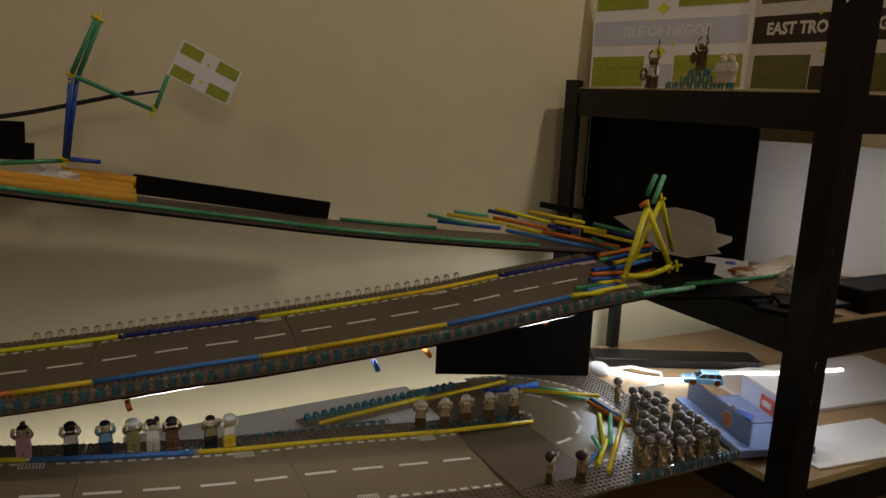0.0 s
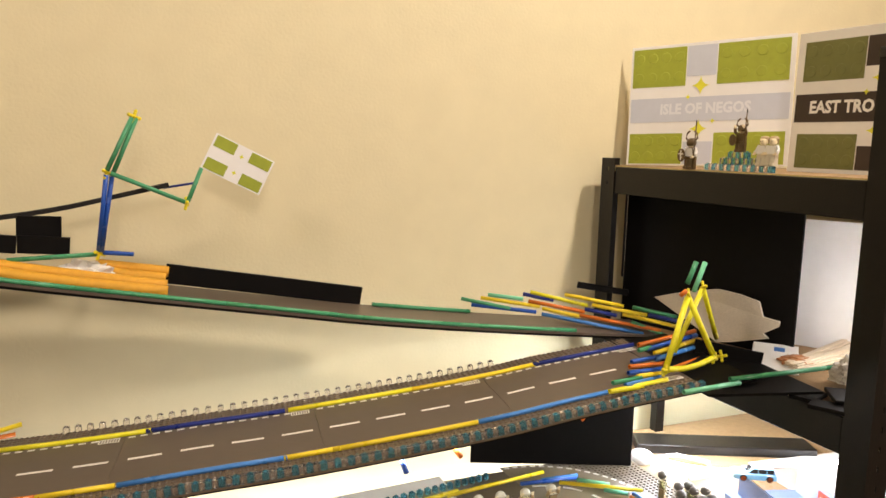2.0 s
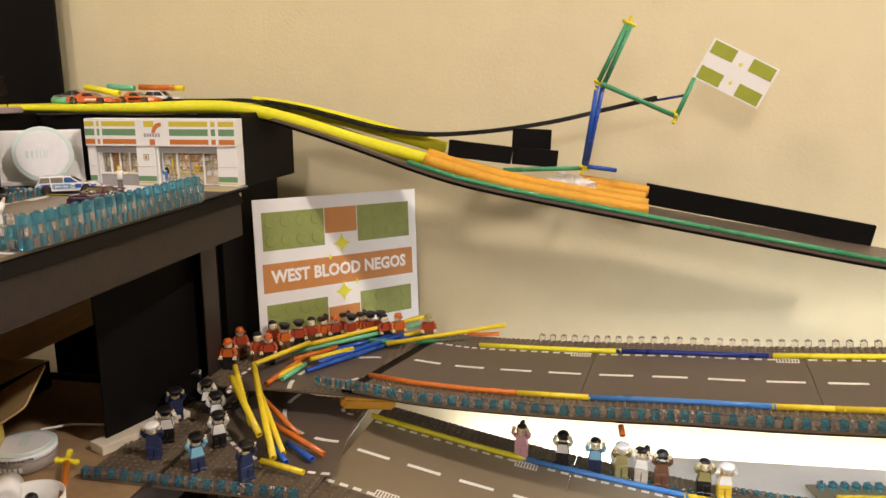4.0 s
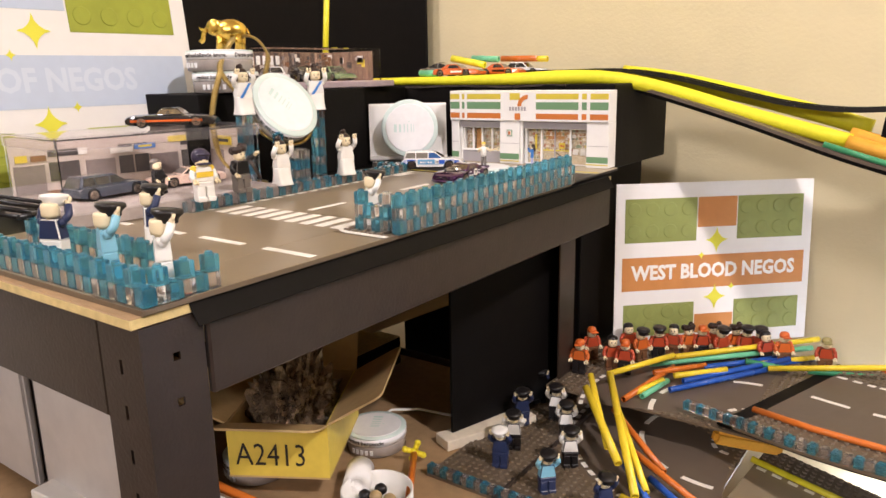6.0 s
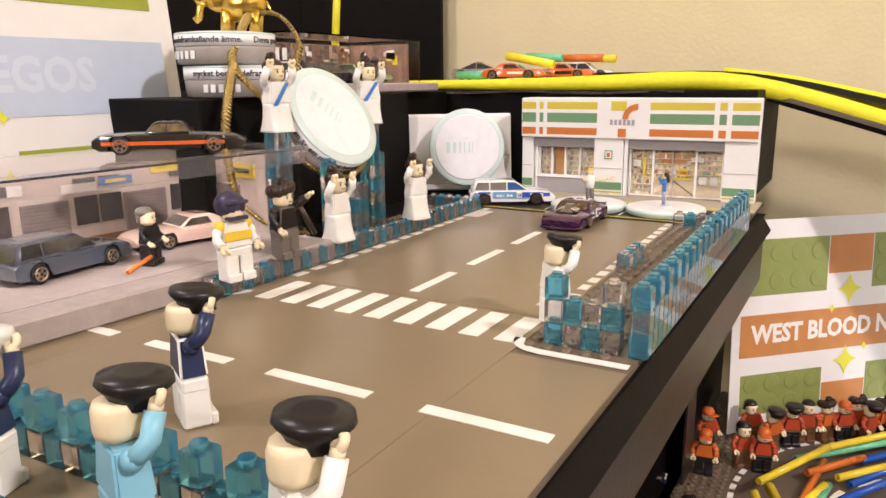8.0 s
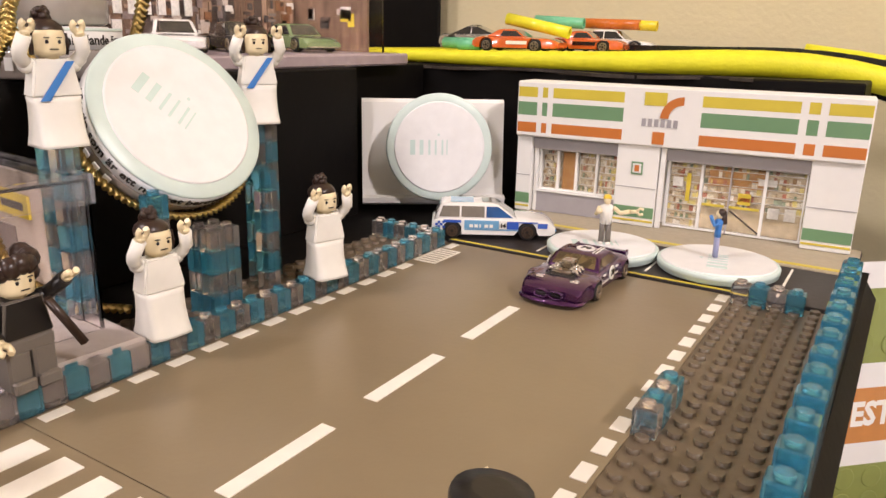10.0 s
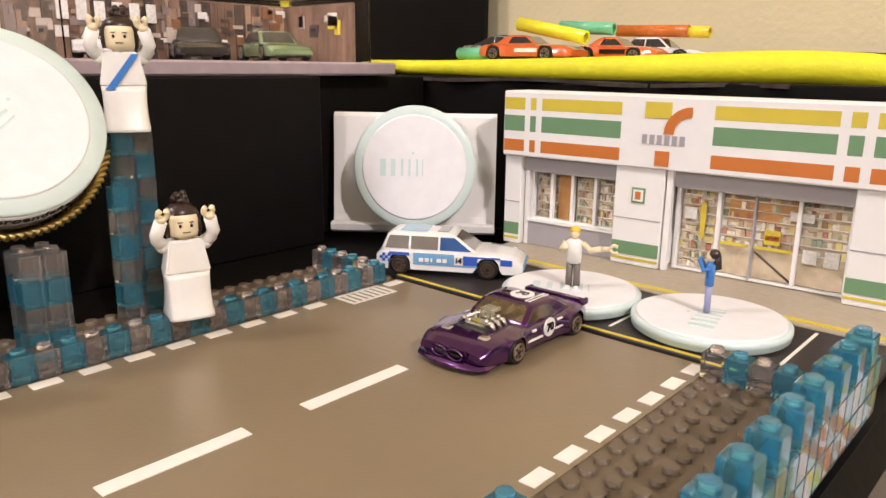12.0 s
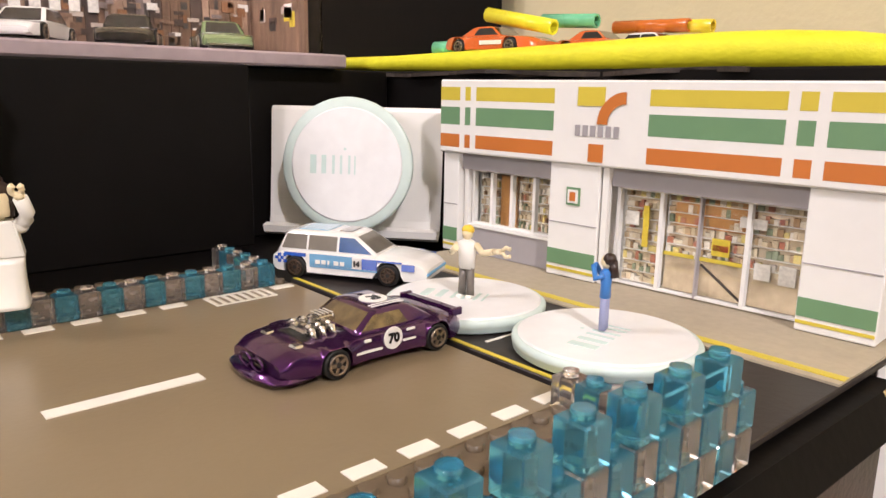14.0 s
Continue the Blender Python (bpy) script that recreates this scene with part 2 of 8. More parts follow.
def angle_post(parent, x, y, z0, z1, sx, sy, w=0.038, t=0.0018, m=STEEL):
    """A perforated angle post with its outer corner at (x, y); sx, sy: the ways its two flanges run."""
    bm = bmesh.new()

    def flange(along, slots, ends):
        """One flange as strips with open slots; along: builds a box from a to b across and q to p up."""
        c0, c1 = (0.0185, 0.0212) if slots else (0.0180, 0.0225)
        along(0.0, c0, z0, z1), along(c1, w, z0, z1)
        top = z1
        for z, h in ends:
            along(c0, c1, z, top)
            top = z - h
        along(c0, c1, z0, top)

    def front(a, b, q, p):
        box(bm, *sorted((x + sx * a, x + sx * b)), *sorted((y, y + sy * t)), q, p)

    def side(a, b, q, p):
        box(bm, *sorted((x, x + sx * t)), *sorted((y + sy * max(a, t), y + sy * b)), q, p)

    n = int((z1 - z0 - 0.05) / 0.026)
    flange(front, True, [(z1 - 0.020 - 0.026 * k, 0.0085) for k in range(n)])
    flange(side, False, [(z1 - 0.018 - 0.026 * k, 0.0048) for k in range(2)])
    if z1 > 1.1:
        q = bmesh.new()
        box(q, *sorted((x - sx * 0.0012, x + sx * (w + 0.0012))), *sorted((y - sy * 0.0012, y + sy * (w + 0.0012))), z1 - 0.012, z1 + 0.002, 0.001)
        part("post_cap", q, BLACK, parent, "black plastic post cap")
    return part("post", bm, m, parent)


def beam(parent, x0, x1, y0, y1, z0, z1, m=STEEL):
    bm = bmesh.new()
    box(bm, x0, x1, y0, y1, z0, z1, 0.0012)
    return part("beam", bm, m, parent)


def board(parent, x0, x1, y0, y1, z0, z1, m=MDF, edge=MDF_EDGE):
    bm = bmesh.new()
    box(bm, x0, x1, y0, y1, z0, z1, 0.0006)
    for f in bm.faces:
        f.material_index = 1 if abs(f.normal.z) < 0.5 else 0
    return part("shelf_board", bm, [m, edge], parent)


ZT = 0.90
left_unit = thing("shelving_unit", "brown-black steel shelving unit with fibreboard shelves", "shelf", pose(0, 0, 0))
for x, y, sx, sy in ((0.131, -0.373, -1, 1), (0.088, 0.216, -1, -1), (-0.60, -0.373, 1, 1), (-0.60, 0.225, 1, -1)):
    angle_post(left_unit, x, y, 0.0, 0.8902, sx, sy, m=STEELB)
for z in (0.832, 0.563, 0.10):
    beam(left_unit, 0.1275, 0.1325 if z > 0.6 else 0.131, -0.333, 0.210, z + 0.009, z + 0.058, STEELB)
    beam(left_unit, -0.56, 0.091, -0.3725, -0.3675, z, z + 0.058, STEELB)
    beam(left_unit, -0.56, 0.049, 0.217, 0.222, z, z + 0.058, STEELB)
    beam(left_unit, -0.60, -0.595, -0.333, 0.186, z, z + 0.058, STEELB)
for z in (0.8966, 0.6123, 0.15):
    board(left_unit, -0.594, 0.1305 if z > 0.8 else 0.126, -0.3765 if z > 0.8 else -0.366, 0.216, z - (0.0062 if z > 0.8 else 0.0115), z)

bm = bmesh.new()
box(bm, -0.592, 0.1322, -0.3690, 0.2150, 0.89665, 0.89690)
box(bm, 0.0, 0.0145, -0.3420, 0.2080, -0.0011, 0.0, 0.0003, 0, pose(0.1302, 0, 0.89690, 0, 58))
solo("black_liner", bm, CARD_BLACK, "black card liner covering the shelf board", "liner", kind="structure")

right_unit = thing("shelving_unit", "black perforated steel shelving unit with fibreboard shelves", "shelf", pose(0, 0, 0))
for x, y, sx, sy in ((1.445, -0.158, 1, 1), (1.445, 0.44, 1, -1), (2.25, -0.158, -1, 1), (2.25, 0.44, -1, -1)):
    angle_post(right_unit, x, y, 0.0, 1.212 if y < 0 else 1.07, sx, sy, 0.040)
for z in (1.004, 0.700, 0.452, 0.1):
    beam(right_unit, 1.4475, 1.452, -0.116, 0.40, z, z + 0.050)
    beam(right_unit, 1.487, 2.208, -0.156, -0.152, z, z + 0.050)
    beam(right_unit, 1.487, 2.208, 0.434, 0.438, z, z + 0.050)
    beam(right_unit, 2.243, 2.248, -0.116, 0.40, z, z + 0.050)
for z in (1.0565, 0.752, 0.512, 0.15):
    board(right_unit, 1.4525, 2.242, -0.151, 0.433, z - 0.0115, z)

# ---- printed road plates ----


class Way:
    """A smooth line through points; at(s, side, up) gives the place s metres along it."""

    def __init__(self, pts, step=0.004):
        p = [Vector(q) for q in pts]
        p = [p[0] * 2 - p[1]] + p + [p[-1] * 2 - p[-2]]
        fine = []
        for a, b, c, d in zip(p, p[1:], p[2:], p[3:]):
            n = max(2, int((c - b).length / step))
            for i in range(n):
                t = i / n
                fine.append(0.5 * ((2 * b) + (c - a) * t + (2 * a - 5 * b + 4 * c - d) * t * t + (3 * b - a - 3 * c + d) * t ** 3))
        fine.append(p[-2])
        self.p = fine
        self.s = [0.0]
        for a, b in zip(fine, fine[1:]):
            self.s.append(self.s[-1] + (b - a).length)
        self.length = self.s[-1]
        self.arr, self.sa = np.array([tuple(q) for q in fine]), np.array(self.s)

    def mid(self, s):
        q = Vector([float(np.interp(s, self.sa, self.arr[:, i])) for i in range(3)])
        if s < 0:
            q += self.tan(0) * s
        if s > self.length:
            q += self.tan(self.length) * (s - self.length)
        return q

    def tan(self, s):
        e = 0.006
        a, b = max(0, min(self.length - e, s - e)), min(self.length, max(e, s + e))
        f = lambda u: Vector([float(np.interp(u, self.sa, self.arr[:, i])) for i in range(3)])
        return (f(b) - f(a)).normalized()

    def axes(self, s):
        t = self.tan(s)
        side = Vector((t.y, -t.x, 0)).normalized()
        return t, side, side.cross(t)

    def at(self, s, side=0.0, up=0.0):
        t, u, w = self.axes(s)
        return self.mid(s) + u * side + w * up


def strip(bm, way, s0, s1, a, b, up0, up1, step=0.02, mi=0):
    """A bar of the way from s0 to s1, between the offsets a and b, up0 to up1 above it."""
    n = max(1, int(abs(s1 - s0) / step))
    rows = []
    for i in range(n + 1):
        s = s0 + (s1 - s0) * i / n
        rows.append([bm.verts.new(way.at(s, u, w)) for u, w in ((a, up0), (b, up0), (b, up1), (a, up1))])
    for p, q in zip(rows, rows[1:]):
        bridge(bm, p, q, mi)
    cap(bm, rows[0], mi, True)
    cap(bm, rows[-1], mi)


def studs_mesh(bm, places, n=8, r=0.0024, h=0.0017):
    for p, up in places:
        d, u, v = frame_of(up)
        a, b = ring(bm, p, u, v, r, n), ring(bm, p + d * h, u, v, r * 0.96, n)
        bridge(bm, a, b, 0, True)
        cap(bm, b)
    bmesh.ops.recalc_face_normals(bm, faces=bm.faces)


def straight_plate(way, s0, label, road=None, sides=(-1, 1), length=0.256, dash0=0.010, half=0.128, drain=(0.188, 0.06), center=True, dash=0.041):
    """One printed road plate, 32 studs long, lying along a way."""
    road = road or ROADM
    top = thing("road_plate", label, "toy road", group="toy road plates")
    bm = bmesh.new()
    strip(bm, way, s0 + 0.0003, s0 + length - 0.0003, -half, half, -0.0032, -0.0004)
    part("base", bm, PLATE, top)
    bm = bmesh.new()
    strip(bm, way, s0 + 0.0003, s0 + length - 0.0003, -0.080, 0.080, -0.0004, 0.0)
    part("road_surface", bm, road, top)
    if center:
        for k in range(4):
            s = s0 + dash0 + k * 0.064
            bm = bmesh.new()
            strip(bm, way, s, s + dash, -0.0028, 0.0028, 0.0, 0.0003)
            part("lane_dash", bm, LINE, top)
    for side in sides:
        skip = drain[0] if side < 0 else drain[1]
        k = 0
        while k * 0.016 < length - 0.005:
            s = s0 + 0.004 + k * 0.016
            if not skip - 0.004 <= s - s0 < skip + 0.028:
                bm = bmesh.new()
                strip(bm, way, s, s + 0.0095, side * 0.0785, side * 0.0735, 0.0, 0.0003)
                part("edge_dash", bm, LINE, top)
            k += 1
        bm = bmesh.new()
        for j in range(8):
            s = s0 + skip + j * 0.0036
            strip(bm, way, s, s + 0.0016, side * 0.078, side * 0.066, 0.0, 0.0003)
        strip(bm, way, s0 + skip, s0 + skip + 0.0268, side * 0.0665, side * 0.0652, 0.0, 0.0003)
        strip(bm, way, s0 + skip, s0 + skip + 0.0268, side * 0.0790, side * 0.0777, 0.0, 0.0003)
        part("drain_marking", bm, LINE, top, "white printed drain grating")
    bm = bmesh.new()
    pl = []
    for side in sides:
        for c in range(6):
            for k in range(int(length / 0.008)):
                s = s0 + 0.004 + 0.008 * k
                pl.append((way.at(s, side * (0.084 + 0.008 * c), -0.0004), way.axes(s)[2]))
    studs_mesh(bm, pl)
    part("studs", bm, PLATE, top, "", "stuff")
    return top


# ---- transparent bricks: one shared mesh for each colour ----


def brick_mesh(m, name):
    bm = bmesh.new()
    box(bm, -0.0039, 0.0039, -0.0039, 0.0039, 0, 0.0095, 0.00045)
    a, b = ring(bm, (0, 0, 0.0095), (1, 0, 0), (0, 1, 0), 0.0024, 10), ring(bm, (0, 0, 0.0112), (1, 0, 0), (0, 1, 0), 0.0023, 10)
    bridge(bm, a, b, 0, True)
    cap(bm, b)
    cap(bm, a, 0, True)
    me = bpy.data.meshes.new(name)
    bm.to_mesh(me)
    bm.free()
    me.materials.append(m)
    return me


BRICK = {"b": brick_mesh(BLUE, "blue_brick"), "c": brick_mesh(CLEAR, "clear_brick")}


def brick(parent, key, place, turn=0.0, up=None):
    ob = new("brick", BRICK[key])
    ob.parent = parent
    q = Matrix.Translation(place)
    if up is not None:
        q = q @ Vector((0, 0, 1)).rotation_difference(up).to_matrix().to_4x4()
    ob.matrix_world = q @ pose(0, 0, 0, 0, 0, turn)
    return ob


H = 0.0096
TABLE = Way([(0.0, -0.136, ZT), (0.0, 0.0, ZT), (0.0, 0.120, ZT)])
table_plate = straight_plate(TABLE, 0.0, "grey printed toy road plate with white lane dashes on the shelf", dash0=0.0085, drain=(0.214, 0.016), dash=0.043)

# crossing plate with its pedestrian stripes
cross = thing("road_plate", "grey printed toy crossroads plate with pedestrian stripes", "toy road", group="toy road plates")
bm = bmesh.new()
box(bm, -0.128, 0.128, -0.3712, -0.1361, ZT - 0.0032, ZT - 0.0004)
part("base", bm, PLATE, cross)
bm = bmesh.new()
box(bm, -0.080, 0.080, -0.3710, -0.13612, ZT - 0.0004, ZT)
part("road_surface", bm, ROADM, cross)
bm = bmesh.new()
box(bm, -0.1278, -0.0802, -0.344, -0.184, ZT - 0.0004, ZT)
part("side_road_surface", bm, ROADM, cross)
bm = bmesh.new()
box(bm, 0.0802, 0.1278, -0.344, -0.184, ZT - 0.0004, ZT)
part("side_road_surface", bm, ROADM, cross)
for k in range(9):
    x = -0.0675 + k * 0.0169
    bm = bmesh.new()
    box(bm, x, x + 0.0095, -0.1735, -0.1400, ZT, ZT + 0.0003)
    part("crossing_stripe", bm, LINE, cross)
for x in (-0.127, -0.059, 0.008, 0.076):
    bm = bmesh.new()
    box(bm, x, x + 0.046, -0.2485, -0.2425, ZT, ZT + 0.0003)
    part("lane_dash", bm, LINE, cross)
for s in (-1, 1):
    bm = bmesh.new()
    rows = []
    for i in range(9):
        a = math.pi / 2 * i / 8
        for r in (0.0095, 0.0145):
            rows.append(bm.verts.new((s * (0.0895 - r * math.cos(a)), -0.166 - r * math.sin(a), ZT + 0.0003)))
    for i in range(8):
        a, b, c, d = rows[2 * i:2 * i + 4]
        bm.faces.new((a, b, d, c) if s < 0 else (a, c, d, b))
    box(bm, *sorted((s * 0.0895, s * 0.127)), -0.1805, -0.1757, ZT, ZT + 0.0003)
    part("corner_marking", bm, LINE, cross)
    bm = bmesh.new()
    box(bm, *sorted((s * 0.0895, s * 0.127)), -0.3535, -0.3487, ZT, ZT + 0.0003)
    part("edge_line", bm, LINE, cross)
bm = bmesh.new()
pl = []
for sx in (-1, 1):
    for y0 in (-0.1405, -0.3875 + 0.040):
        for i in range(5):
            for j in range(5 if y0 > -0.2 else 3):
                pl.append((Vector((sx * (0.084 + 0.008 * i), y0 - 0.008 * j, ZT - 0.0004)), Vector((0, 0, 1))))
studs_mesh(bm, pl)
part("studs", bm, PLATE, cross, "", "stuff")

# walls of transparent bricks on the shelf
kerb = thing("brick_wall", "low wall of alternating blue and clear transparent toy bricks", "toy bricks", pose(-0.084, 0, ZT), "transparent brick walls")
for k in range(38):
    brick(kerb, "cb"[k % 2], (-0.084, -0.188 + 0.008 * k, ZT))
for k in range(5):
    brick(kerb, "cb"[k % 2], (-0.092 - 0.008 * k, 0.108, ZT))

rampart = thing("brick_wall", "battlement wall of blue and clear transparent toy bricks", "toy bricks", pose(0.124, 0, ZT), "transparent brick walls")
for k in range(36):
    y = -0.164 + 0.008 * k
    if k % 2 == 0:
        for j, c in enumerate("bcb"):
            brick(rampart, c, (0.1275, y, ZT + H * j))
    else:
        for j, c in enumerate("cb"):
            brick(rampart, c, (0.1275, y, ZT + H * j))
for i, (x, n) in enumerate(((0.116, 3), (0.108, 2), (0.100, 2), (0.092, 3))):
    for j in range(n):
        brick(rampart, "bc"[(i + j + 1) % 2], (x, -0.164, ZT + H * j))
for i, c in enumerate("cbcb"):
    brick(rampart, c, (0.084 + 0.008 * i, 0.112, ZT))
stub = thing("brick_wall", "short row of four transparent toy bricks", "toy bricks", pose(0.084, -0.02, ZT), "transparent brick walls")
for k in range(4):
    brick(stub, "cb"[k % 2], (0.084, -0.032 + 0.008 * k, ZT))

corner = thing("brick_wall", "corner parapet of blue and clear transparent toy bricks", "toy bricks", pose(0.124, -0.37, ZT), "transparent brick walls")
for k in range(30):
    x = 0.1235 - 0.008 * k
    brick(corner, "bc"[k % 2], (x, -0.3655, ZT))
    if k % 2:
        brick(corner, "b", (x, -0.3655, ZT + H))
for k in range(1, 6):
    brick(corner, "bc"[k % 2], (0.1235, -0.3655 + 0.008 * k, ZT))
    if k % 2:
        brick(corner, "b", (0.1235, -0.3655 + 0.008 * k, ZT + H))
for k in range(4, 24):
    x = 0.1155 - 0.008 * k
    brick(corner, "bc"[k % 2], (x, -0.3255, ZT))
    if k % 2:
        brick(corner, "b", (x, -0.3255, ZT + H))

towers = thing("brick_tower", "stepped columns of blue and clear transparent toy bricks", "toy bricks", pose(-0.11, 0, ZT), "transparent brick towers")
for (x, y, n) in ((-0.125, -0.090, 8), (-0.117, -0.090, 8), (-0.122, 0.006, 8), (-0.122, 0.014, 8), (-0.1065, -0.003, 6), (-0.109, -0.040, 4), (-0.101, -0.040, 4), (-0.109, -0.032, 4), (-0.101, -0.032, 4), (-0.101, -0.0665, 6)):
    first = 0 if n == 8 and y in (-0.090, 0.014) and x != -0.125 else 1
    for j in range(n):
        brick(towers, "bc"[(j + first + (n == 4)) % 2] if n != 6 else "cb"[j % 2], (x, y, ZT + H * j))

# ---- the elevated road along the wall ----
BRIDGE = Way([(0.335, 0.275, 0.660), (0.42, 0.248, 0.665), (0.57, 0.223, 0.676), (0.69, 0.207, 0.687), (0.81, 0.188, 0.698), (1.045, 0.158, 0.724), (1.17, 0.137, 0.746), (1.28, 0.117, 0.764), (1.36, 0.102, 0.776)])
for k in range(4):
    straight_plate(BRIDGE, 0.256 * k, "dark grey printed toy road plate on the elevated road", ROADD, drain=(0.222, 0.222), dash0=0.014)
deck = bmesh.new()
strip(deck, BRIDGE, -0.02, 1.10, -0.126, 0.124, -0.0065, -0.0033, 0.03)
solo("support_sheet", deck, CARD_BLACK, "black card sheet carrying the elevated toy road", "sheet")
deck = bmesh.new()
strip(deck, BRIDGE, 0.30, 0.95, -0.02, 0.112, -0.0125, -0.0068, 0.03)
solo("support_sheet", deck, CARD_BLACK, "narrow black card stiffener under the elevated toy road", "sheet")

row = thing("brick_wall", "long kerb of teal and clear toy bricks on the elevated road", "toy bricks", None, "transparent brick walls")
n = 0
s = -0.055
while s < 1.02:
    p, up = BRIDGE.at(s, 0.124, -0.0004), BRIDGE.axes(s)[2]
    brick(row, "bc"[n % 2], p, math.degrees(math.atan2(BRIDGE.tan(s).y, BRIDGE.tan(s).x)), up)
    n, s = n + 1, s + 0.008
row = thing("brick_wall", "spaced clear toy bricks along the rear of the elevated road", "toy bricks", None, "transparent brick walls")
s = 0.17
while s < 0.80:
    brick(row, "c", BRIDGE.at(s, -0.124, -0.0004), math.degrees(math.atan2(BRIDGE.tan(s).y, BRIDGE.tan(s).x)), BRIDGE.axes(s)[2])
    s += 0.016

# ---- plastic straws ----
RODS = "plastic straw rods"


def rod(color, a, b, r=0.0034, bow=0.0, label=""):
    bm = bmesh.new()
    a, b = Vector(a), Vector(b)
    n = 2 if not bow else 8
    pts = [a + (b - a) * (i / (n - 1)) + Vector((0, 0, bow * 4 * (i / (n - 1)) * (1 - i / (n - 1)))) for i in range(n)]
    base = pts[0].copy()
    tube(bm, [p - base for p in pts], r, 10, 0, 0.7)
    return solo("straw", bm, ROD[color], label or color + " plastic drinking straw piece", "straw", Matrix.Translation(base), RODS)


def rail(way, color, s0, s1, side, up=0.0034, r=0.0034):
    n = max(2, int((s1 - s0) / 0.06) + 1)
    pts = [way.at(s0 + (s1 - s0) * i / (n - 1), side, up) for i in range(n)]
    bm = bmesh.new()
    base = pts[0].copy()
    tube(bm, [p - base for p in pts], r, 10, 0, 0.7)
    return solo("straw", bm, ROD[color], color + " straw laid as a road rail", "straw", Matrix.Translation(base), RODS)


for color, s0, s1 in (("orange", -0.005, 0.19), ("yellow", 0.185, 0.268), ("sky", 0.27, 0.466), ("yellow", 0.462, 0.53), ("yellow", 0.52, 0.715), ("sky", 0.71, 0.91), ("lime", 0.90, 0.99)):
    rail(BRIDGE, color, s0, s1, 0.0815)
for color, s0, s1 in (("lime", 0.08, 0.29), ("navy", 0.283, 0.47), ("lime", 0.475, 0.67), ("yellow", 0.655, 0.86), ("navy", 0.85, 1.02)):
    rail(BRIDGE, color, s0, s1, -0.0815)

# ---- the left turn: two curved plates, one above the other ----


def bend_plate(name_label, x0, x1, y0, y1, z, c, r, a0, a1, road, holes=()):
    """A square plate with a road bend round c; the road's middle radius is r."""
    top = thing("road_plate", name_label, "toy road", pose(x0, y0, z), "toy road plates")
    q = Matrix.Translation((-x0, -y0, -z))
    bm = bmesh.new()
    box(bm, x0, x1, y0, y1, z - 0.0032, z - 0.0004, m=q)
    part("base", bm, PLATE, top)
    bm = bmesh.new()

    def arc(b, r0, r1, t0, t1, up0, up1, n=24):
        rows = []
        for i in range(n + 1):
            t = radians(t0 + (t1 - t0) * i / n)
            d = Vector((math.cos(t), math.sin(t), 0))
            o = Vector((c[0] - x0, c[1] - y0, 0))
            rows.append([b.verts.new(o + d * rr + Vector((0, 0, u))) for rr, u in ((r0, up0), (r1, up0), (r1, up1), (r0, up1))])
        for p, w in zip(rows, rows[1:]):
            bridge(b, p, w)
        cap(b, rows[0], 0, True), cap(b, rows[-1])
        bmesh.ops.recalc_face_normals(b, faces=b.faces)

    arc(bm, max(0.004, r - 0.080), r + 0.080, a0, a1, -0.0004, 0.0)
    part("road_surface", bm, road, top)
    step = math.degrees(0.064 / r) * 0.8
    t = a0 + 4
    while t < a1:
        mk = bmesh.new()
        arc(mk, r - 0.0028, r + 0.0028, t, min(t + step * 0.62, a1), 0.0, 0.0003, 6)
        part("lane_dash", mk, LINE, top)
        t += step
    for rr in (max(0.016, r - 0.075), r + 0.075):
        st = math.degrees(0.016 / rr)
        t = a0 + 2
        while t < a1 - 1:
            mk = bmesh.new()
            arc(mk, rr - 0.0024, rr + 0.0024, t, t + st * 0.6, 0.0, 0.0003, 3)
            part("edge_dash", mk, LINE, top)
            t += st
    bm = bmesh.new()
    pl = []
    for i in range(int((x1 - x0) / 0.008)):
        for j in range(int((y1 - y0) / 0.008)):
            x, y = x0 + 0.004 + 0.008 * i, y0 + 0.004 + 0.008 * j
            d = math.hypot(x - c[0], y - c[1])
            t = math.degrees(math.atan2(y - c[1], x - c[0])) % 360
            if ((t - a0 + 1) % 360 <= a1 - a0 + 2 and max(0.0, r - 0.083) < d < r + 0.083) or any(h[0] <= x <= h[1] and h[2] <= y <= h[3] for h in holes):
                continue
            pl.append((Vector((x - x0, y - y0, -0.0004)), Vector((0, 0, 1))))
    studs_mesh(bm, pl)
    part("studs", bm, PLATE, top, "", "stuff")
    return top


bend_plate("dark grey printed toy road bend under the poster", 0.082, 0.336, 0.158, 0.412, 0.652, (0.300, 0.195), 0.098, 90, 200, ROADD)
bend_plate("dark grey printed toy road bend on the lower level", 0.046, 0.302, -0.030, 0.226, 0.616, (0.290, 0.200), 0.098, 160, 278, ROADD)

# lower road running down to the right
LOWER = Way([(0.302, 0.108, 0.608), (0.50, 0.092, 0.576), (0.70, 0.068, 0.560), (0.86, 0.066, 0.547), (1.04, 0.052, 0.536), (1.18, 0.044, 0.530)])
for k in range(3):
    straight_plate(LOWER, 0.004 + 0.256 * k, "grey printed toy road plate on the lower level", ROADM, drain=(0.19, 0.06))
for color, s0, s1 in (("lime", 0.0, 0.21), ("sky", 0.20, 0.40), ("yellow", 0.395, 0.60), ("yellow", 0.59, 0.74), ("yellow", 0.72, 0.905)):
    rail(LOWER, color, s0, s1, -0.0815)
bend_plate("grey printed toy road hairpin plate on the lower level", 1.075, 1.43, -0.085, 0.315, 0.530, (1.195, 0.150), 0.098, -90, 92, ROADM, ((1.07, 1.20, -0.040, 0.134), (1.07, 1.20, 0.166, 0.330)))
FAR = Way([(0.86, 0.236, 0.5422), (0.97, 0.258, 0.5389), (1.08, 0.280, 0.5356)])
bm = bmesh.new()
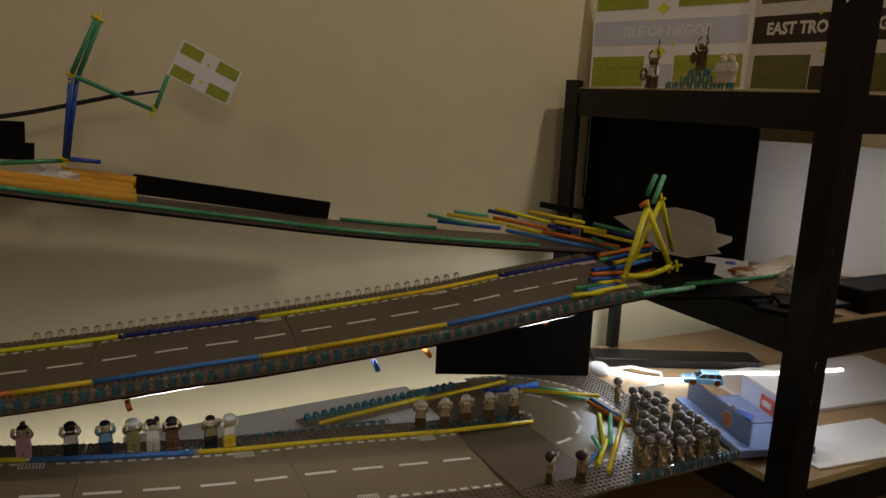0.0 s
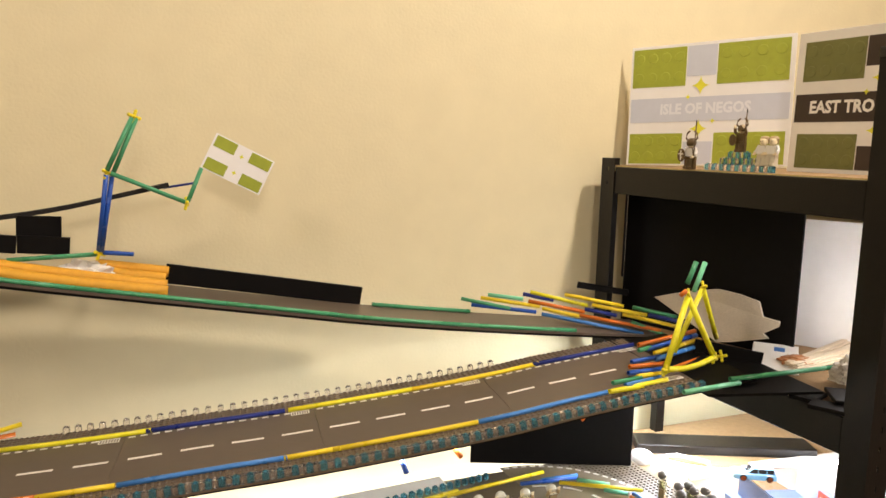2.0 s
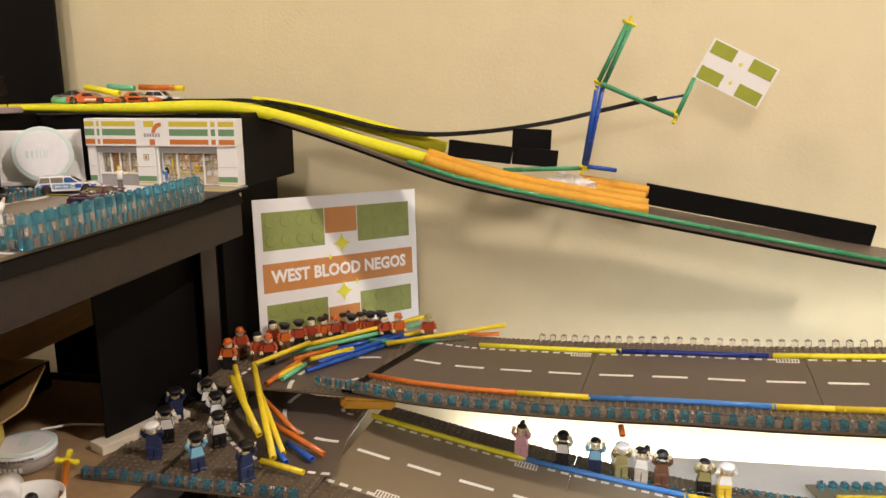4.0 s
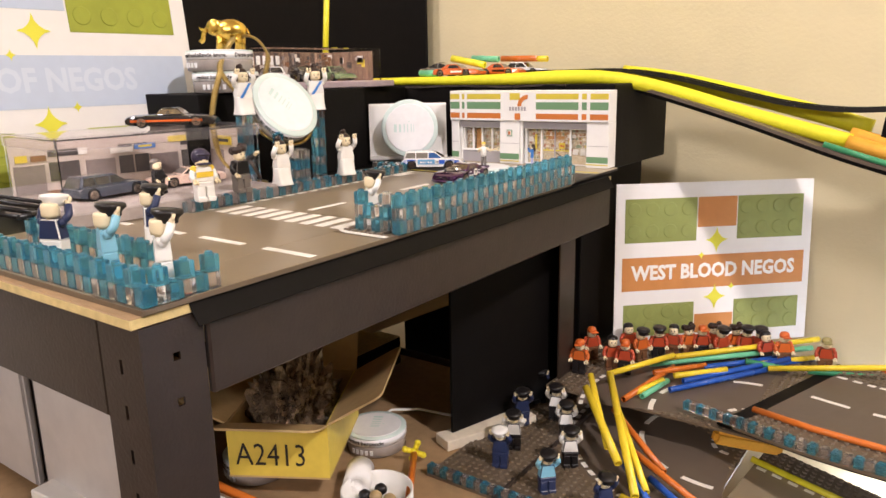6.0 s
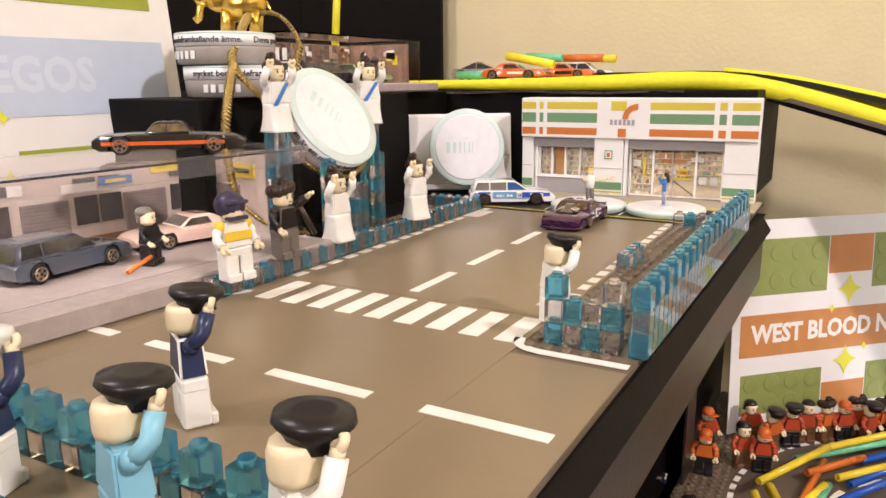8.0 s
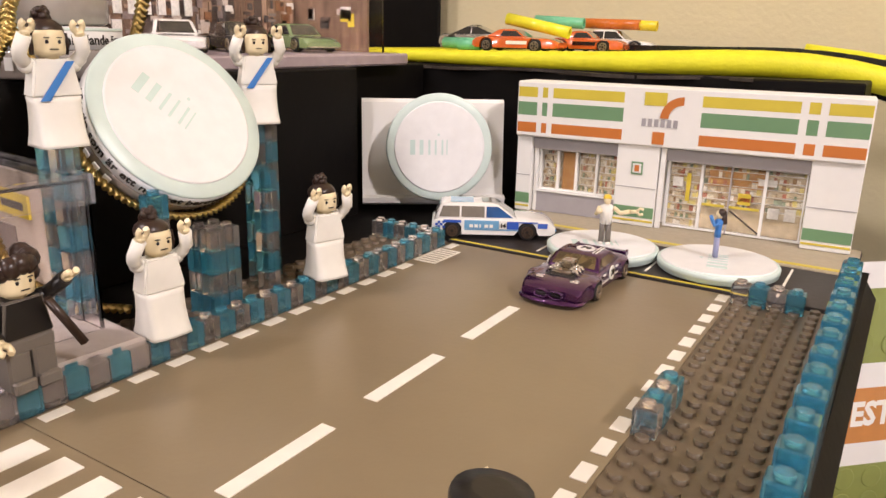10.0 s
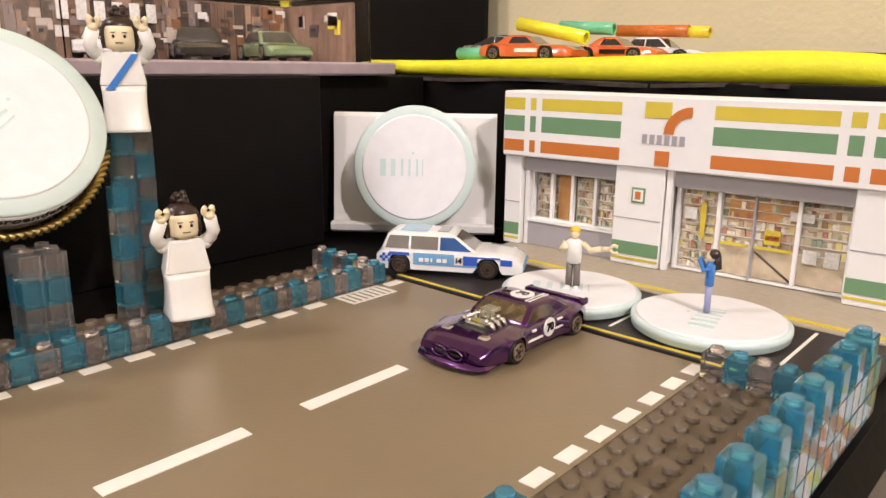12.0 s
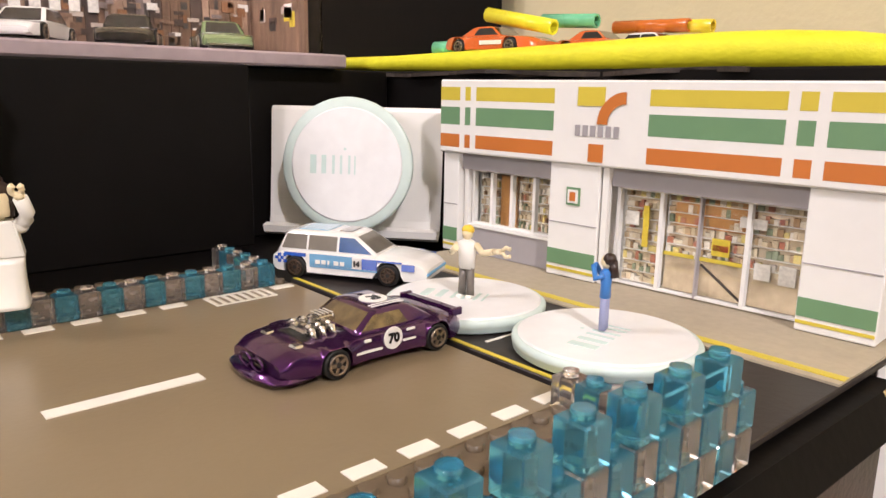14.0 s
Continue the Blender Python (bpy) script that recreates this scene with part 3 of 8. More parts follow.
strip(bm, FAR, 0.0, 0.220, -0.010, 0.034, -0.0032, -0.0006)
solo("road_plate", bm, ROADM, "grey toy road strip returning behind the figures", "toy road", None, "toy road plates")
bm = bmesh.new()
slab(bm, [(0.62, 0.190), (1.076, 0.172), (1.076, 0.330), (0.62, 0.300)], 0.5296, 0.5314)
solo("white_sheet", bm, PAPER, "white card sheet lying under the spaced blue bricks", "card")
rod("yellow", (0.885, 0.212, 0.546), (1.075, 0.252, 0.542))
rod("yellow", (1.055, 0.246, 0.540), (1.245, 0.276, 0.537))

# ---- the raised black tier behind the shelf's road ----


def card_box(name, x0, x1, y0, y1, z0, z1, label, m=CARD_BLACK, bevel=0.001):
    bm = bmesh.new()
    box(bm, 0, x1 - x0, 0, y1 - y0, 0, z1 - z0, bevel)
    return solo(name, bm, m, label, "box", pose(x0, y0, z0))


ZK = 0.9965
TORN = mat("torn_black_card", (0.045, 0.032, 0.024), 0.6, vary=0.6, scale=90, bump=0.3)
card_box("black_box", -0.50, -0.176, -0.100, 0.150, 0.8970, ZK, "large black card box used as a raised tier")
card_box("black_box", -0.50, -0.196, 0.1505, 0.258, 0.8970, ZK, "black card box set back behind the white card")
# the floor-standing box is added: unseen support, black for the darkness back there
card_box("black_box", -0.215, 0.075, 0.2605, 0.455, -0.0195, 0.8965, "unseen black box added to fill the dark behind the shelving")
card_box("black_box", -0.50, 0.112, 0.2605, 0.440, 0.8970, ZK, "long black card box along the wall carrying the ramp's start")
bm = bmesh.new()
box(bm, -0.60, -0.345, 0.505, 0.512, 0.90, 1.60, 0.001)
solo("black_board", bm, CARD_BLACK, "black board leaning on the wall behind the tier", "board")
bm = bmesh.new()
box(bm, -1.18, -0.606, 0.512, 0.519, 0.90, 1.62, 0.001)
solo("black_board", bm, CARD_BLACK, "wide black board standing against the wall behind the cans", "board")

# ---- yellow foam ramp and the dark board of the upper road ----
RAMP = Way([(0.10, 0.385, 0.998), (0.22, 0.385, 0.962), (0.345, 0.388, 0.920), (0.45, 0.386, 0.895), (0.65, 0.380, 0.862), (0.80, 0.372, 0.839), (0.97, 0.355, 0.815), (1.15, 0.338, 0.795), (1.32, 0.318, 0.780), (1.46, 0.300, 0.770)])


def foam(path, r, m, label, name="foam_tube", r0=None):
    bm = bmesh.new()
    w = Way(path, 0.02)
    base = w.mid(0)
    n = 24
    tube(bm, [w.mid(w.length * i / n) - base for i in range(n + 1)], r, 14)
    if r0:
        for i in range(n + 1):
            c = w.mid(w.length * i / n) - base
            k = r0 / r + (1 - r0 / r) * min(1, i / n / 0.45)
            for v in list(bm.verts)[14 * i:14 * i + 14]:
                v.co = c + (v.co - c) * k
    return solo(name, bm, m, label, "foam tube", Matrix.Translation(base))


foam([(-0.270, 0.266, 1.0018), (-0.198, 0.268, 1.0020), (-0.10, 0.270, 1.0022), (-0.03, 0.274, 1.0030), (0.02, 0.285, 1.0045), (0.06, 0.298, 1.0045), (0.10, 0.318, 1.000), (0.16, 0.340, 0.984), (0.24, 0.352, 0.959), (0.348, 0.362, 0.930)], 0.0088, FOAM_Y, "bright yellow foam tube edging the ramp", r0=0.0036)
foam([(0.055, 0.425, 1.008), (0.115, 0.430, 1.000), (0.20, 0.432, 0.982), (0.30, 0.432, 0.957), (0.36, 0.432, 0.940)], 0.0105, FOAM_Y, "bright yellow foam tube along the wall side of the ramp")
foam([(0.345, 0.358, 0.930), (0.45, 0.352, 0.902), (0.56, 0.347, 0.882), (0.655, 0.345, 0.868)], 0.0085, FOAM_O, "amber foam tube edging the upper road")
foam([(0.345, 0.376, 0.937), (0.45, 0.370, 0.909), (0.56, 0.366, 0.889), (0.655, 0.364, 0.873)], 0.0085, FOAM_O, "amber foam tube beside another on the upper road")
foam([(0.56, 0.424, 0.899), (0.66, 0.422, 0.884)], 0.008, FOAM_O, "short amber foam tube at the wall side of the upper road")
foam([(0.57, 0.410, 0.889), (0.655, 0.408, 0.876)], 0.008, FOAM_O, "short amber foam tube on the upper road")
bm = bmesh.new()
pts = [(-0.270, 0.266), (-0.05, 0.274), (0.02, 0.286), (0.07, 0.304), (0.075, 0.438), (-0.270, 0.438)]
slab(bm, pts, ZK + 0.0004, ZK + 0.0105)
bmesh.ops.bevel(bm, geom=bm.edges[:], offset=0.003, segments=3, affect="EDGES")
shade(bm)
solo("foam_sheet", bm, FOAM_Y, "bright yellow foam sheet at the ramp's start", "foam sheet")
bm = bmesh.new()
strip(bm, RAMP, 0.02, RAMP.length, -0.058, 0.062, -0.004, 0.0, 0.03)
solo("ramp_board", bm, ROADD, "dark brown card ramp of the upper toy road", "ramp")
bm = bmesh.new()
strip(bm, RAMP, 0.0, RAMP.length, -0.054, 0.058, -0.0085, -0.0042, 0.03)
solo("support_sheet", bm, CARD_BLACK, "black card stiffener under the upper toy road", "sheet")
bm = bmesh.new()
random.seed(21)
edge = [(-0.196 + 0.0075 * i, 0.2575 + 0.0028 * math.sin(i * 0.9) + 0.002 * random.random()) for i in range(34)]
slab(bm, edge + [(edge[-1][0], 0.2680), (edge[0][0], 0.2680)], 0.0, 0.0022)
for v in bm.verts:
    v.co.z += 0.0010 * math.sin(v.co.x * 45)
bmesh.ops.recalc_face_normals(bm, faces=bm.faces)
solo("torn_card", bm, TORN, "torn black card edge sticking out under the yellow foam", "card", pose(0, 0, ZK - 0.0028))
JUMP = Way([(-0.10, 0.405, 1.0105), (-0.02, 0.405, 1.0105), (0.06, 0.408, 1.0105), (0.13, 0.410, 1.001), (0.20, 0.410, 0.985), (0.27, 0.410, 0.969), (0.34, 0.410, 0.962), (0.43, 0.405, 0.968), (0.52, 0.402, 0.982), (0.60, 0.400, 1.001), (0.662, 0.400, 1.016)])
bm = bmesh.new()
strip(bm, JUMP, 0.0, JUMP.length, -0.010, 0.010, -0.0022, 0.0, 0.015)
strip(bm, JUMP, 0.0, JUMP.length, -0.0115, -0.010, -0.0022, 0.0035, 0.015)
strip(bm, JUMP, 0.0, JUMP.length, 0.010, 0.0115, -0.0022, 0.0035, 0.015)
solo("jump_track", bm, BLACK, "black plastic toy car track bent up into a jump", "track")
for k, (x0, x1, z0, z1) in enumerate(((0.465, 0.520, 0.945, 0.974), (0.466, 0.530, 0.924, 0.948), (0.375, 0.466, 0.934, 0.958))):
    bm = bmesh.new()
    box(bm, 0, x1 - x0, -0.004, 0.004, 0, z1 - z0, 0.0006)
    solo("card_prop", bm, CARD_BLACK, "black card piece propping the jump track", "card", pose(x0, 0.392 - 0.009 * k, z0, 0, 2 + 2 * k))
bm = bmesh.new()
box(bm, 0, 0.31, -0.0035, 0.0035, -0.014, 0.016, 0.0008)
solo("side_strip", bm, CARD_BLACK, "long black card strip along the wall side of the upper road", "card", pose(0.655, 0.425, 0.880, 0, 9.3, -1.5))
bm = bmesh.new()
box(bm, 0, 0.11, -0.003, 0.003, 0, 0.012, 0.0008)
solo("side_strip", bm, CARD_BLACK, "short black card strip behind the heaped straws", "card", pose(1.38, 0.405, 0.826, 0, 10, -6))


def lump(name, m, c, r, squash, label, cat, seed=0, rough=0.35, fine=4, freq=2.2):
    """A crumpled lump of soft stuff."""
    bm = bmesh.new()
    bmesh.ops.create_icosphere(bm, subdivisions=fine, radius=1.0)
    for v in bm.verts:
        k = noise.fractal(v.co * freq + Vector((seed, seed * 2, 0)), 0.7, 2.0, 4)
        v.co *= 1 + rough * k
        v.co = Vector((v.co.x * squash[0], v.co.y * squash[1], max(-0.15, v.co.z) * squash[2])) * r
    shade(bm, False)
    return solo(name, bm, m, label, cat, Matrix.Translation(c))


TISSUE = mat("white_tissue", (0.78, 0.75, 0.70), 0.85, vary=0.06, scale=80, bump=0.3, bump_scale=300)
lump("padding", TISSUE, (0.548, 0.385, 0.886), 0.03, (1.3, 0.7, 0.75), "crumpled white padding under the flag stand", "padding", 3)

# green straw rails of the ramp
for color, s0, s1, side in (("green", 0.235, 0.46, 0.058), ("green", 0.45, 0.66, 0.058), ("green", 0.65, 0.83, 0.058), ("green", 0.82, 1.02, 0.060), ("green", 1.01, 1.22, 0.060), ("green", 0.895, 1.07, -0.052)):
    rail(RAMP, color, s0, s1, side, 0.003)

# flag stand of straws with its yellow joints
KNOT = plastic("yellow_joint", (0.80, 0.66, 0.02), 0.35)


def joint(place, turn=0.0, size=1.0):
    """A small four-armed plastic straw joint."""
    bm = bmesh.new()
    ball(bm, (0, 0, 0), 0.0034 * size, 0, n=8)
    for a in range(4):
        d = Vector((math.cos(a * math.pi / 2), 0.35 * math.sin(a * 2.1 + 0.4), math.sin(a * math.pi / 2))).normalized()
        tube(bm, [d * 0.002 * size, d * 0.0075 * size], 0.0023 * size, 8)
        ball(bm, d * 0.0078 * size, 0.0027 * size, 0, n=8)
    return solo("straw_joint", bm, KNOT, "small yellow plastic straw joint", "joint", pose(*place, 0, 20, turn), "straw joints")


for p, t in (((0.618, 0.356, 1.112), 10), ((0.582, 0.345, 1.036), 40), ((0.684, 0.360, 0.992), 70), ((0.568, 0.370, 0.922), 30)):
    joint(p, t)
for c, a, b in (("green", (0.582, 0.343, 1.038), (0.615, 0.354, 1.110)), ("green", (0.590, 0.349, 1.036), (0.621, 0.358, 1.110)), ("green", (0.586, 0.345, 1.035), (0.682, 0.360, 0.994)), ("green", (0.686, 0.360, 0.995), (0.706, 0.372, 1.042)),
                ("blue", (0.567, 0.370, 0.925), (0.581, 0.344, 1.033)), ("blue", (0.571, 0.368, 0.925), (0.588, 0.350, 1.030)), ("green", (0.455, 0.372, 0.916), (0.565, 0.370, 0.921)), ("blue", (0.572, 0.372, 0.923), (0.612, 0.380, 0.918)), ("navy", (0.655, 0.398, 1.012), (0.697, 0.386, 1.020))):
    rod(c, a, b, 0.0032 if c != "navy" else 0.0018)

# ---- posters ----


def star(bm, x, z, r, mi):
    pts = []
    for i in range(32):
        a = 2 * math.pi * i / 32
        k = 1 / (abs(math.cos(a)) ** 0.62 + abs(math.sin(a)) ** 0.62) ** (1 / 0.62)
        pts.append(bm.verts.new((x + r * k * math.cos(a), -0.0009, z + r * 1.05 * k * math.sin(a))))
    f = bm.faces.new(pts)
    f.material_index = mi
    if f.normal.y > 0:
        f.normal_flip()


def poster(label, green, band, words, m, w=0.297, h=0.21, letter=LINE, stripe=None, narrow=0.92, us=((0.045, 0.400), (0.608, 0.948)), vs=((0.08, 0.275), (0.65, 0.91)), ends=(0.035, 0.965)):
    """A printed flag poster on stiff card: four studded green fields, a band with lettering, two stars."""
    top = thing("poster", label, "poster", m, "flag posters")
    bm = bmesh.new()
    box(bm, 0, w, 0.0, 0.0016, 0, h, 0.0003)
    part("sheet", bm, PAPER, top)
    stripe = stripe or band
    for x0, x1 in us:
        for z0, z1 in vs:
            bm = bmesh.new()
            box(bm, x0 * w, x1 * w, -0.0005, 0.0, z0 * h, z1 * h)
            nx, nz = 4, 2
            field = part("green_field", bm, green, top)
            for i in range(nx):
                for j in range(nz):
                    c = ((x0 + (x1 - x0) * (i + 0.5) / nx) * w, (z0 + (z1 - z0) * (j + 0.5) / nz) * h)
                    bm = bmesh.new()
                    lathe(bm, [(0.0092, 0), (0.0090, 0.00040), (0.0083, 0.00065)], 18, 0, pose(c[0], -0.0005, c[1], 90))
                    part("printed_stud", bm, green, field)
    for z0, z1 in ((0.73, vs[1][1]), (vs[0][0], 0.195)):
        bm = bmesh.new()
        box(bm, (us[0][1] + 0.006) * w, (us[1][0] - 0.006) * w, -0.0005, 0.0, z0 * h, z1 * h)
        part("upright_stripe", bm, stripe, top)
    bm = bmesh.new()
    box(bm, ends[0] * w, ends[1] * w, -0.0005, 0.0, 0.360 * h, 0.560 * h)
    part("band", bm, band, top)
    mid = (us[0][1] + us[1][0]) / 2
    for sx, sz, sr in ((mid, 0.65, 0.0160), (mid, 0.300, 0.0160), (mid - 0.075, 0.560, 0.0052), (mid + 0.085, 0.360, 0.0052)):
        bm = bmesh.new()
        star(bm, sx * w, sz * h, sr, 0)
        part("star", bm, STARP, top)
    for txt, x, size in words:
        bm = text_mesh(txt, size, 0.00003, 0.0010)
        bmesh.ops.transform(bm, matrix=pose(x * w, -0.00056, 0.462 * h, 90) @ Matrix.Diagonal((narrow, 1.0, 1, 1)), verts=bm.verts)
        part("lettering", bm, letter, top, "printed words " + txt)
    return top


INK = mat("poster_letter_white", (0.85, 0.83, 0.78), 0.6, vary=0.02)
INK2 = mat("poster_letter_faint", (0.70, 0.71, 0.74), 0.6, vary=0.02)
poster("white and brick-red flag poster with green studded fields", GREEND, REDP, [("WEST BLOOD NEGOS", 0.5, 0.0262)], pose(0.106, 0.300, 0.6525, -4.0, 0.8, 46.0), w=0.280, h=0.219, letter=INK, narrow=0.90)
poster("pale grey and white flag poster with lime green fields", GREENP, GREYP, [("ISLE OF NEGOS", 0.49, 0.0262)], pose(1.5050, 0.445, 1.0570, -3, -1.5, -61), w=0.295, h=0.224, letter=INK2, us=((0.015, 0.365), (0.560, 0.972)), vs=((0.012, 0.265), (0.655, 0.975)), ends=(0.012, 0.985))
poster("black and white flag poster with dark olive fields", GREEND2, DARKP, [("EAST TRO", 0.29, 0.0262), ("GOS", 0.82, 0.0262)], pose(1.620, 0.164, 1.0570, -1, 0.4, -86.5), w=0.294, h=0.222, letter=INK, us=((0.045, 0.400), (0.600, 0.975)), vs=((0.03, 0.275), (0.65, 0.93)), ends=(0.015, 0.985))
poster("pale blue and white flag poster behind the garage case", GREENP, mat("poster_pale_blue", (0.52, 0.60, 0.72), 0.6, vary=0.04), [("ISLE OF NEGOS", 0.5, 0.0310)], pose(-0.266, -0.372, 0.8970, -6, 0, 88), w=0.335, h=0.250, letter=mat("poster_letter_pale_blue", (0.60, 0.67, 0.77), 0.6, vary=0.02))

# small paper flag on the straw stand
flag = thing("paper_flag", "small white paper flag with green corners and a white cross", "flag", pose(0.704, 0.372, 1.0435, 0, 26, 4))
bm = bmesh.new()
box(bm, 0, 0.094, -0.0004, 0.0004, 0, 0.056)
part("sheet", bm, PAPER, flag)
for x0, x1 in ((0.003, 0.035), (0.058, 0.091)):
    for z0, z1 in ((0.002, 0.019), (0.037, 0.054)):
        bm = bmesh.new()
        box(bm, x0, x1, -0.0008, -0.0004, z0, z1)
        part("green_corner", bm, GREENP, flag)
bm = bmesh.new()
star(bm, 0.0465, 0.040, 0.004, 0)
star(bm, 0.0465, 0.014, 0.004, 0)
part("star", bm, STARP, flag)

# straws heaped on the upper ramp's far end
rod("green", (1.136, 0.395, 0.821), (1.212, 0.354, 0.807))
rod("mint", (1.177, 0.373, 0.830), (1.231, 0.344, 0.825))
rod("yellow", (1.166, 0.379, 0.824), (1.257, 0.331, 0.813))
rod("blue", (1.152, 0.386, 0.811), (1.252, 0.334, 0.803))
rod("navy", (1.230, 0.344, 0.834), (1.277, 0.320, 0.825))
rod("lime", (1.241, 0.338, 0.838), (1.329, 0.293, 0.818))
rod("orange", (1.239, 0.340, 0.822), (1.325, 0.295, 0.807))
rod("yellow", (1.293, 0.311, 0.836), (1.382, 0.264, 0.820))
rod("yellow", (1.260, 0.329, 0.810), (1.317, 0.299, 0.799))
rod("sky", (1.260, 0.329, 0.800), (1.415, 0.249, 0.773))
rod("yellow", (1.335, 0.289, 0.820), (1.418, 0.246, 0.806))
rod("navy", (1.325, 0.295, 0.812), (1.373, 0.270, 0.803))
rod("orange", (1.317, 0.299, 0.801), (1.440, 0.235, 0.780))
rod("yellow", (1.382, 0.265, 0.806), (1.470, 0.219, 0.787))
rod("green", (1.396, 0.257, 0.819), (1.463, 0.223, 0.805))
rod("navy", (1.421, 0.245, 0.807), (1.481, 0.213, 0.794))
rod("green", (1.396, 0.258, 0.793), (1.450, 0.231, 0.771))
# straws heaped where the roads meet
rod("orange", (1.299, 0.113, 0.798), (1.427, 0.138, 0.804))
rod("blue", (1.310, 0.106, 0.793), (1.424, 0.131, 0.799))
rod("green", (1.292, 0.103, 0.793), (1.317, 0.108, 0.794))
rod("yellow", (1.317, 0.098, 0.788), (1.424, 0.123, 0.794))
rod("blue", (1.265, 0.083, 0.784), (1.322, 0.093, 0.784))
rod("sky", (1.311, 0.088, 0.782), (1.400, 0.109, 0.787))
rod("orange", (1.255, 0.074, 0.780), (1.323, 0.081, 0.777))
rod("blue", (1.245, 0.063, 0.775), (1.307, 0.071, 0.773))
rod("orange", (1.326, 0.071, 0.771), (1.397, 0.091, 0.775))
rod("yellow", (1.256, 0.057, 0.771), (1.304, 0.064, 0.769))
rod("green", (1.207, 0.046, 0.770), (1.262, 0.056, 0.769))
rod("sky", (1.225, 0.042, 0.766), (1.295, 0.056, 0.766))
rod("lime", (1.191, 0.030, 0.765), (1.305, 0.048, 0.760))
rod("green", (1.347, -0.022, 0.782), (1.535, -0.025, 0.782))
rod("mint", (1.249, -0.045, 0.782), (1.348, -0.038, 0.782))
rod("green", (1.815, 0.260, 0.782), (1.757, 0.118, 0.782))
# straws round the left turn, upper plate
rod("yellow", (0.149, 0.183, 0.672), (0.197, 0.265, 0.678))
rod("yellow", (0.191, 0.271, 0.672), (0.329, 0.422, 0.676))
rod("mint", (0.172, 0.256, 0.664), (0.324, 0.410, 0.667))
rod("blue", (0.225, 0.290, 0.660), (0.292, 0.369, 0.660))
rod("blue", (0.217, 0.242, 0.658), (0.306, 0.369, 0.662))
rod("blue", (0.211, 0.214, 0.656), (0.289, 0.332, 0.657))
rod("orange", (0.177, 0.161, 0.656), (0.195, 0.273, 0.660))
rod("orange", (0.183, 0.238, 0.662), (0.227, 0.294, 0.662))
rod("yellow", (0.207, 0.240, 0.663), (0.252, 0.292, 0.663))
rod("mint", (0.191, 0.180, 0.656), (0.201, 0.235, 0.657))
rod("yellow", (0.181, 0.185, 0.656), (0.198, 0.228, 0.660))
rod("green", (0.265, 0.328, 0.664), (0.312, 0.347, 0.657))
rod("yellow", (0.267, 0.334, 0.657), (0.336, 0.403, 0.660))
rod("blue", (0.290, 0.351, 0.657), (0.332, 0.406, 0.657))
rod("yellow", (0.291, 0.329, 0.660), (0.464, 0.360, 0.690))
rod("green", (0.331, 0.350, 0.658), (0.425, 0.382, 0.658))
rod("orange", (0.403, 0.386, 0.662), (0.450, 0.399, 0.662))
# straws leaning between the two turns
rod("yellow", (0.150, 0.132, 0.690), (0.195, 0.077, 0.640))
rod("yellow", (0.158, 0.166, 0.680), (0.244, 0.028, 0.628), r=0.0042)
rod("yellow", (0.182, 0.128, 0.665), (0.249, 0.044, 0.626))
rod("yellow", (0.151, 0.119, 0.680), (0.216, 0.055, 0.640), r=0.0042)
rod("orange", (0.173, 0.144, 0.650), (0.248, 0.095, 0.622))
rod("orange", (0.202, 0.097, 0.640), (0.292, 0.059, 0.622))
rod("blue", (0.242, 0.073, 0.624), (0.283, 0.045, 0.622))
rod("blue", (0.213, 0.075, 0.630), (0.257, 0.033, 0.622))
rod("yellow", (0.233, 0.021, 0.628), (0.286, 0.012, 0.624))
# straws round the lower hairpin
rod("blue", (1.187, 0.249, 0.537), (1.288, 0.237, 0.537))
rod("sky", (1.226, 0.249, 0.537), (1.294, 0.246, 0.537))
rod("yellow", (1.250, 0.232, 0.537), (1.364, 0.161, 0.537))
rod("mint", (1.284, 0.231, 0.537), (1.325, 0.197, 0.537))
rod("mint", (1.305, 0.184, 0.537), (1.334, 0.160, 0.537))
rod("orange", (1.331, 0.149, 0.537), (1.335, 0.047, 0.537))
rod("sky", (1.343, 0.157, 0.537), (1.342, 0.076, 0.537))
rod("lime", (1.319, 0.103, 0.537), (1.256, 0.011, 0.537))
rod("mint", (1.332, 0.091, 0.537), (1.265, 0.007, 0.537))
rod("yellow", (1.356, 0.086, 0.537), (1.211, -0.056, 0.537))
rod("lime", (1.271, 0.023, 0.537), (1.208, -0.036, 0.537))
rod("sky", (1.175, -0.041, 0.537), (1.228, -0.005, 0.537))
rod("mint", (0.880, 0.182, 0.537), (0.980, 0.163, 0.537))
rod("mint", (1.257, 0.039, 0.537), (1.241, -0.001, 0.537))

# ---- tripod of yellow straws and the sheets where the roads meet ----
for c, a, b, r in (("lime", (1.283, 0.034, 0.779), (1.331, 0.053, 0.880), 0.0042), ("lime", (1.385, 0.050, 0.790), (1.335, 0.056, 0.880), 0.0042), ("lime", (1.440, 0.105, 0.800), (1.374, 0.070, 0.887), 0.0038), ("lime", (1.320, 0.060, 0.800), (1.372, 0.070, 0.886), 0.0038)):
    rod(c, a, b, r, 0.0)
rod("lime", (1.287, 0.033, 0.786), (1.383, 0.048, 0.790), 0.0042, -0.006)
for p, t in (((1.284, 0.033, 0.784), 0), ((1.333, 0.054, 0.884), 30), ((1.374, 0.070, 0.890), 60), ((1.386, 0.049, 0.788), 15), ((1.402, 0.052, 0.789), 80)):
    joint(p, t, 0.9)
rod("orange", (1.322, 0.058, 0.882), (1.330, 0.054, 0.890))
rod("green", (1.337, 0.062, 0.898), (1.354, 0.066, 0.928), 0.0036)
rod("mint", (1.350, 0.062, 0.886), (1.374, 0.070, 0.926), 0.0036)
bm = bmesh.new()
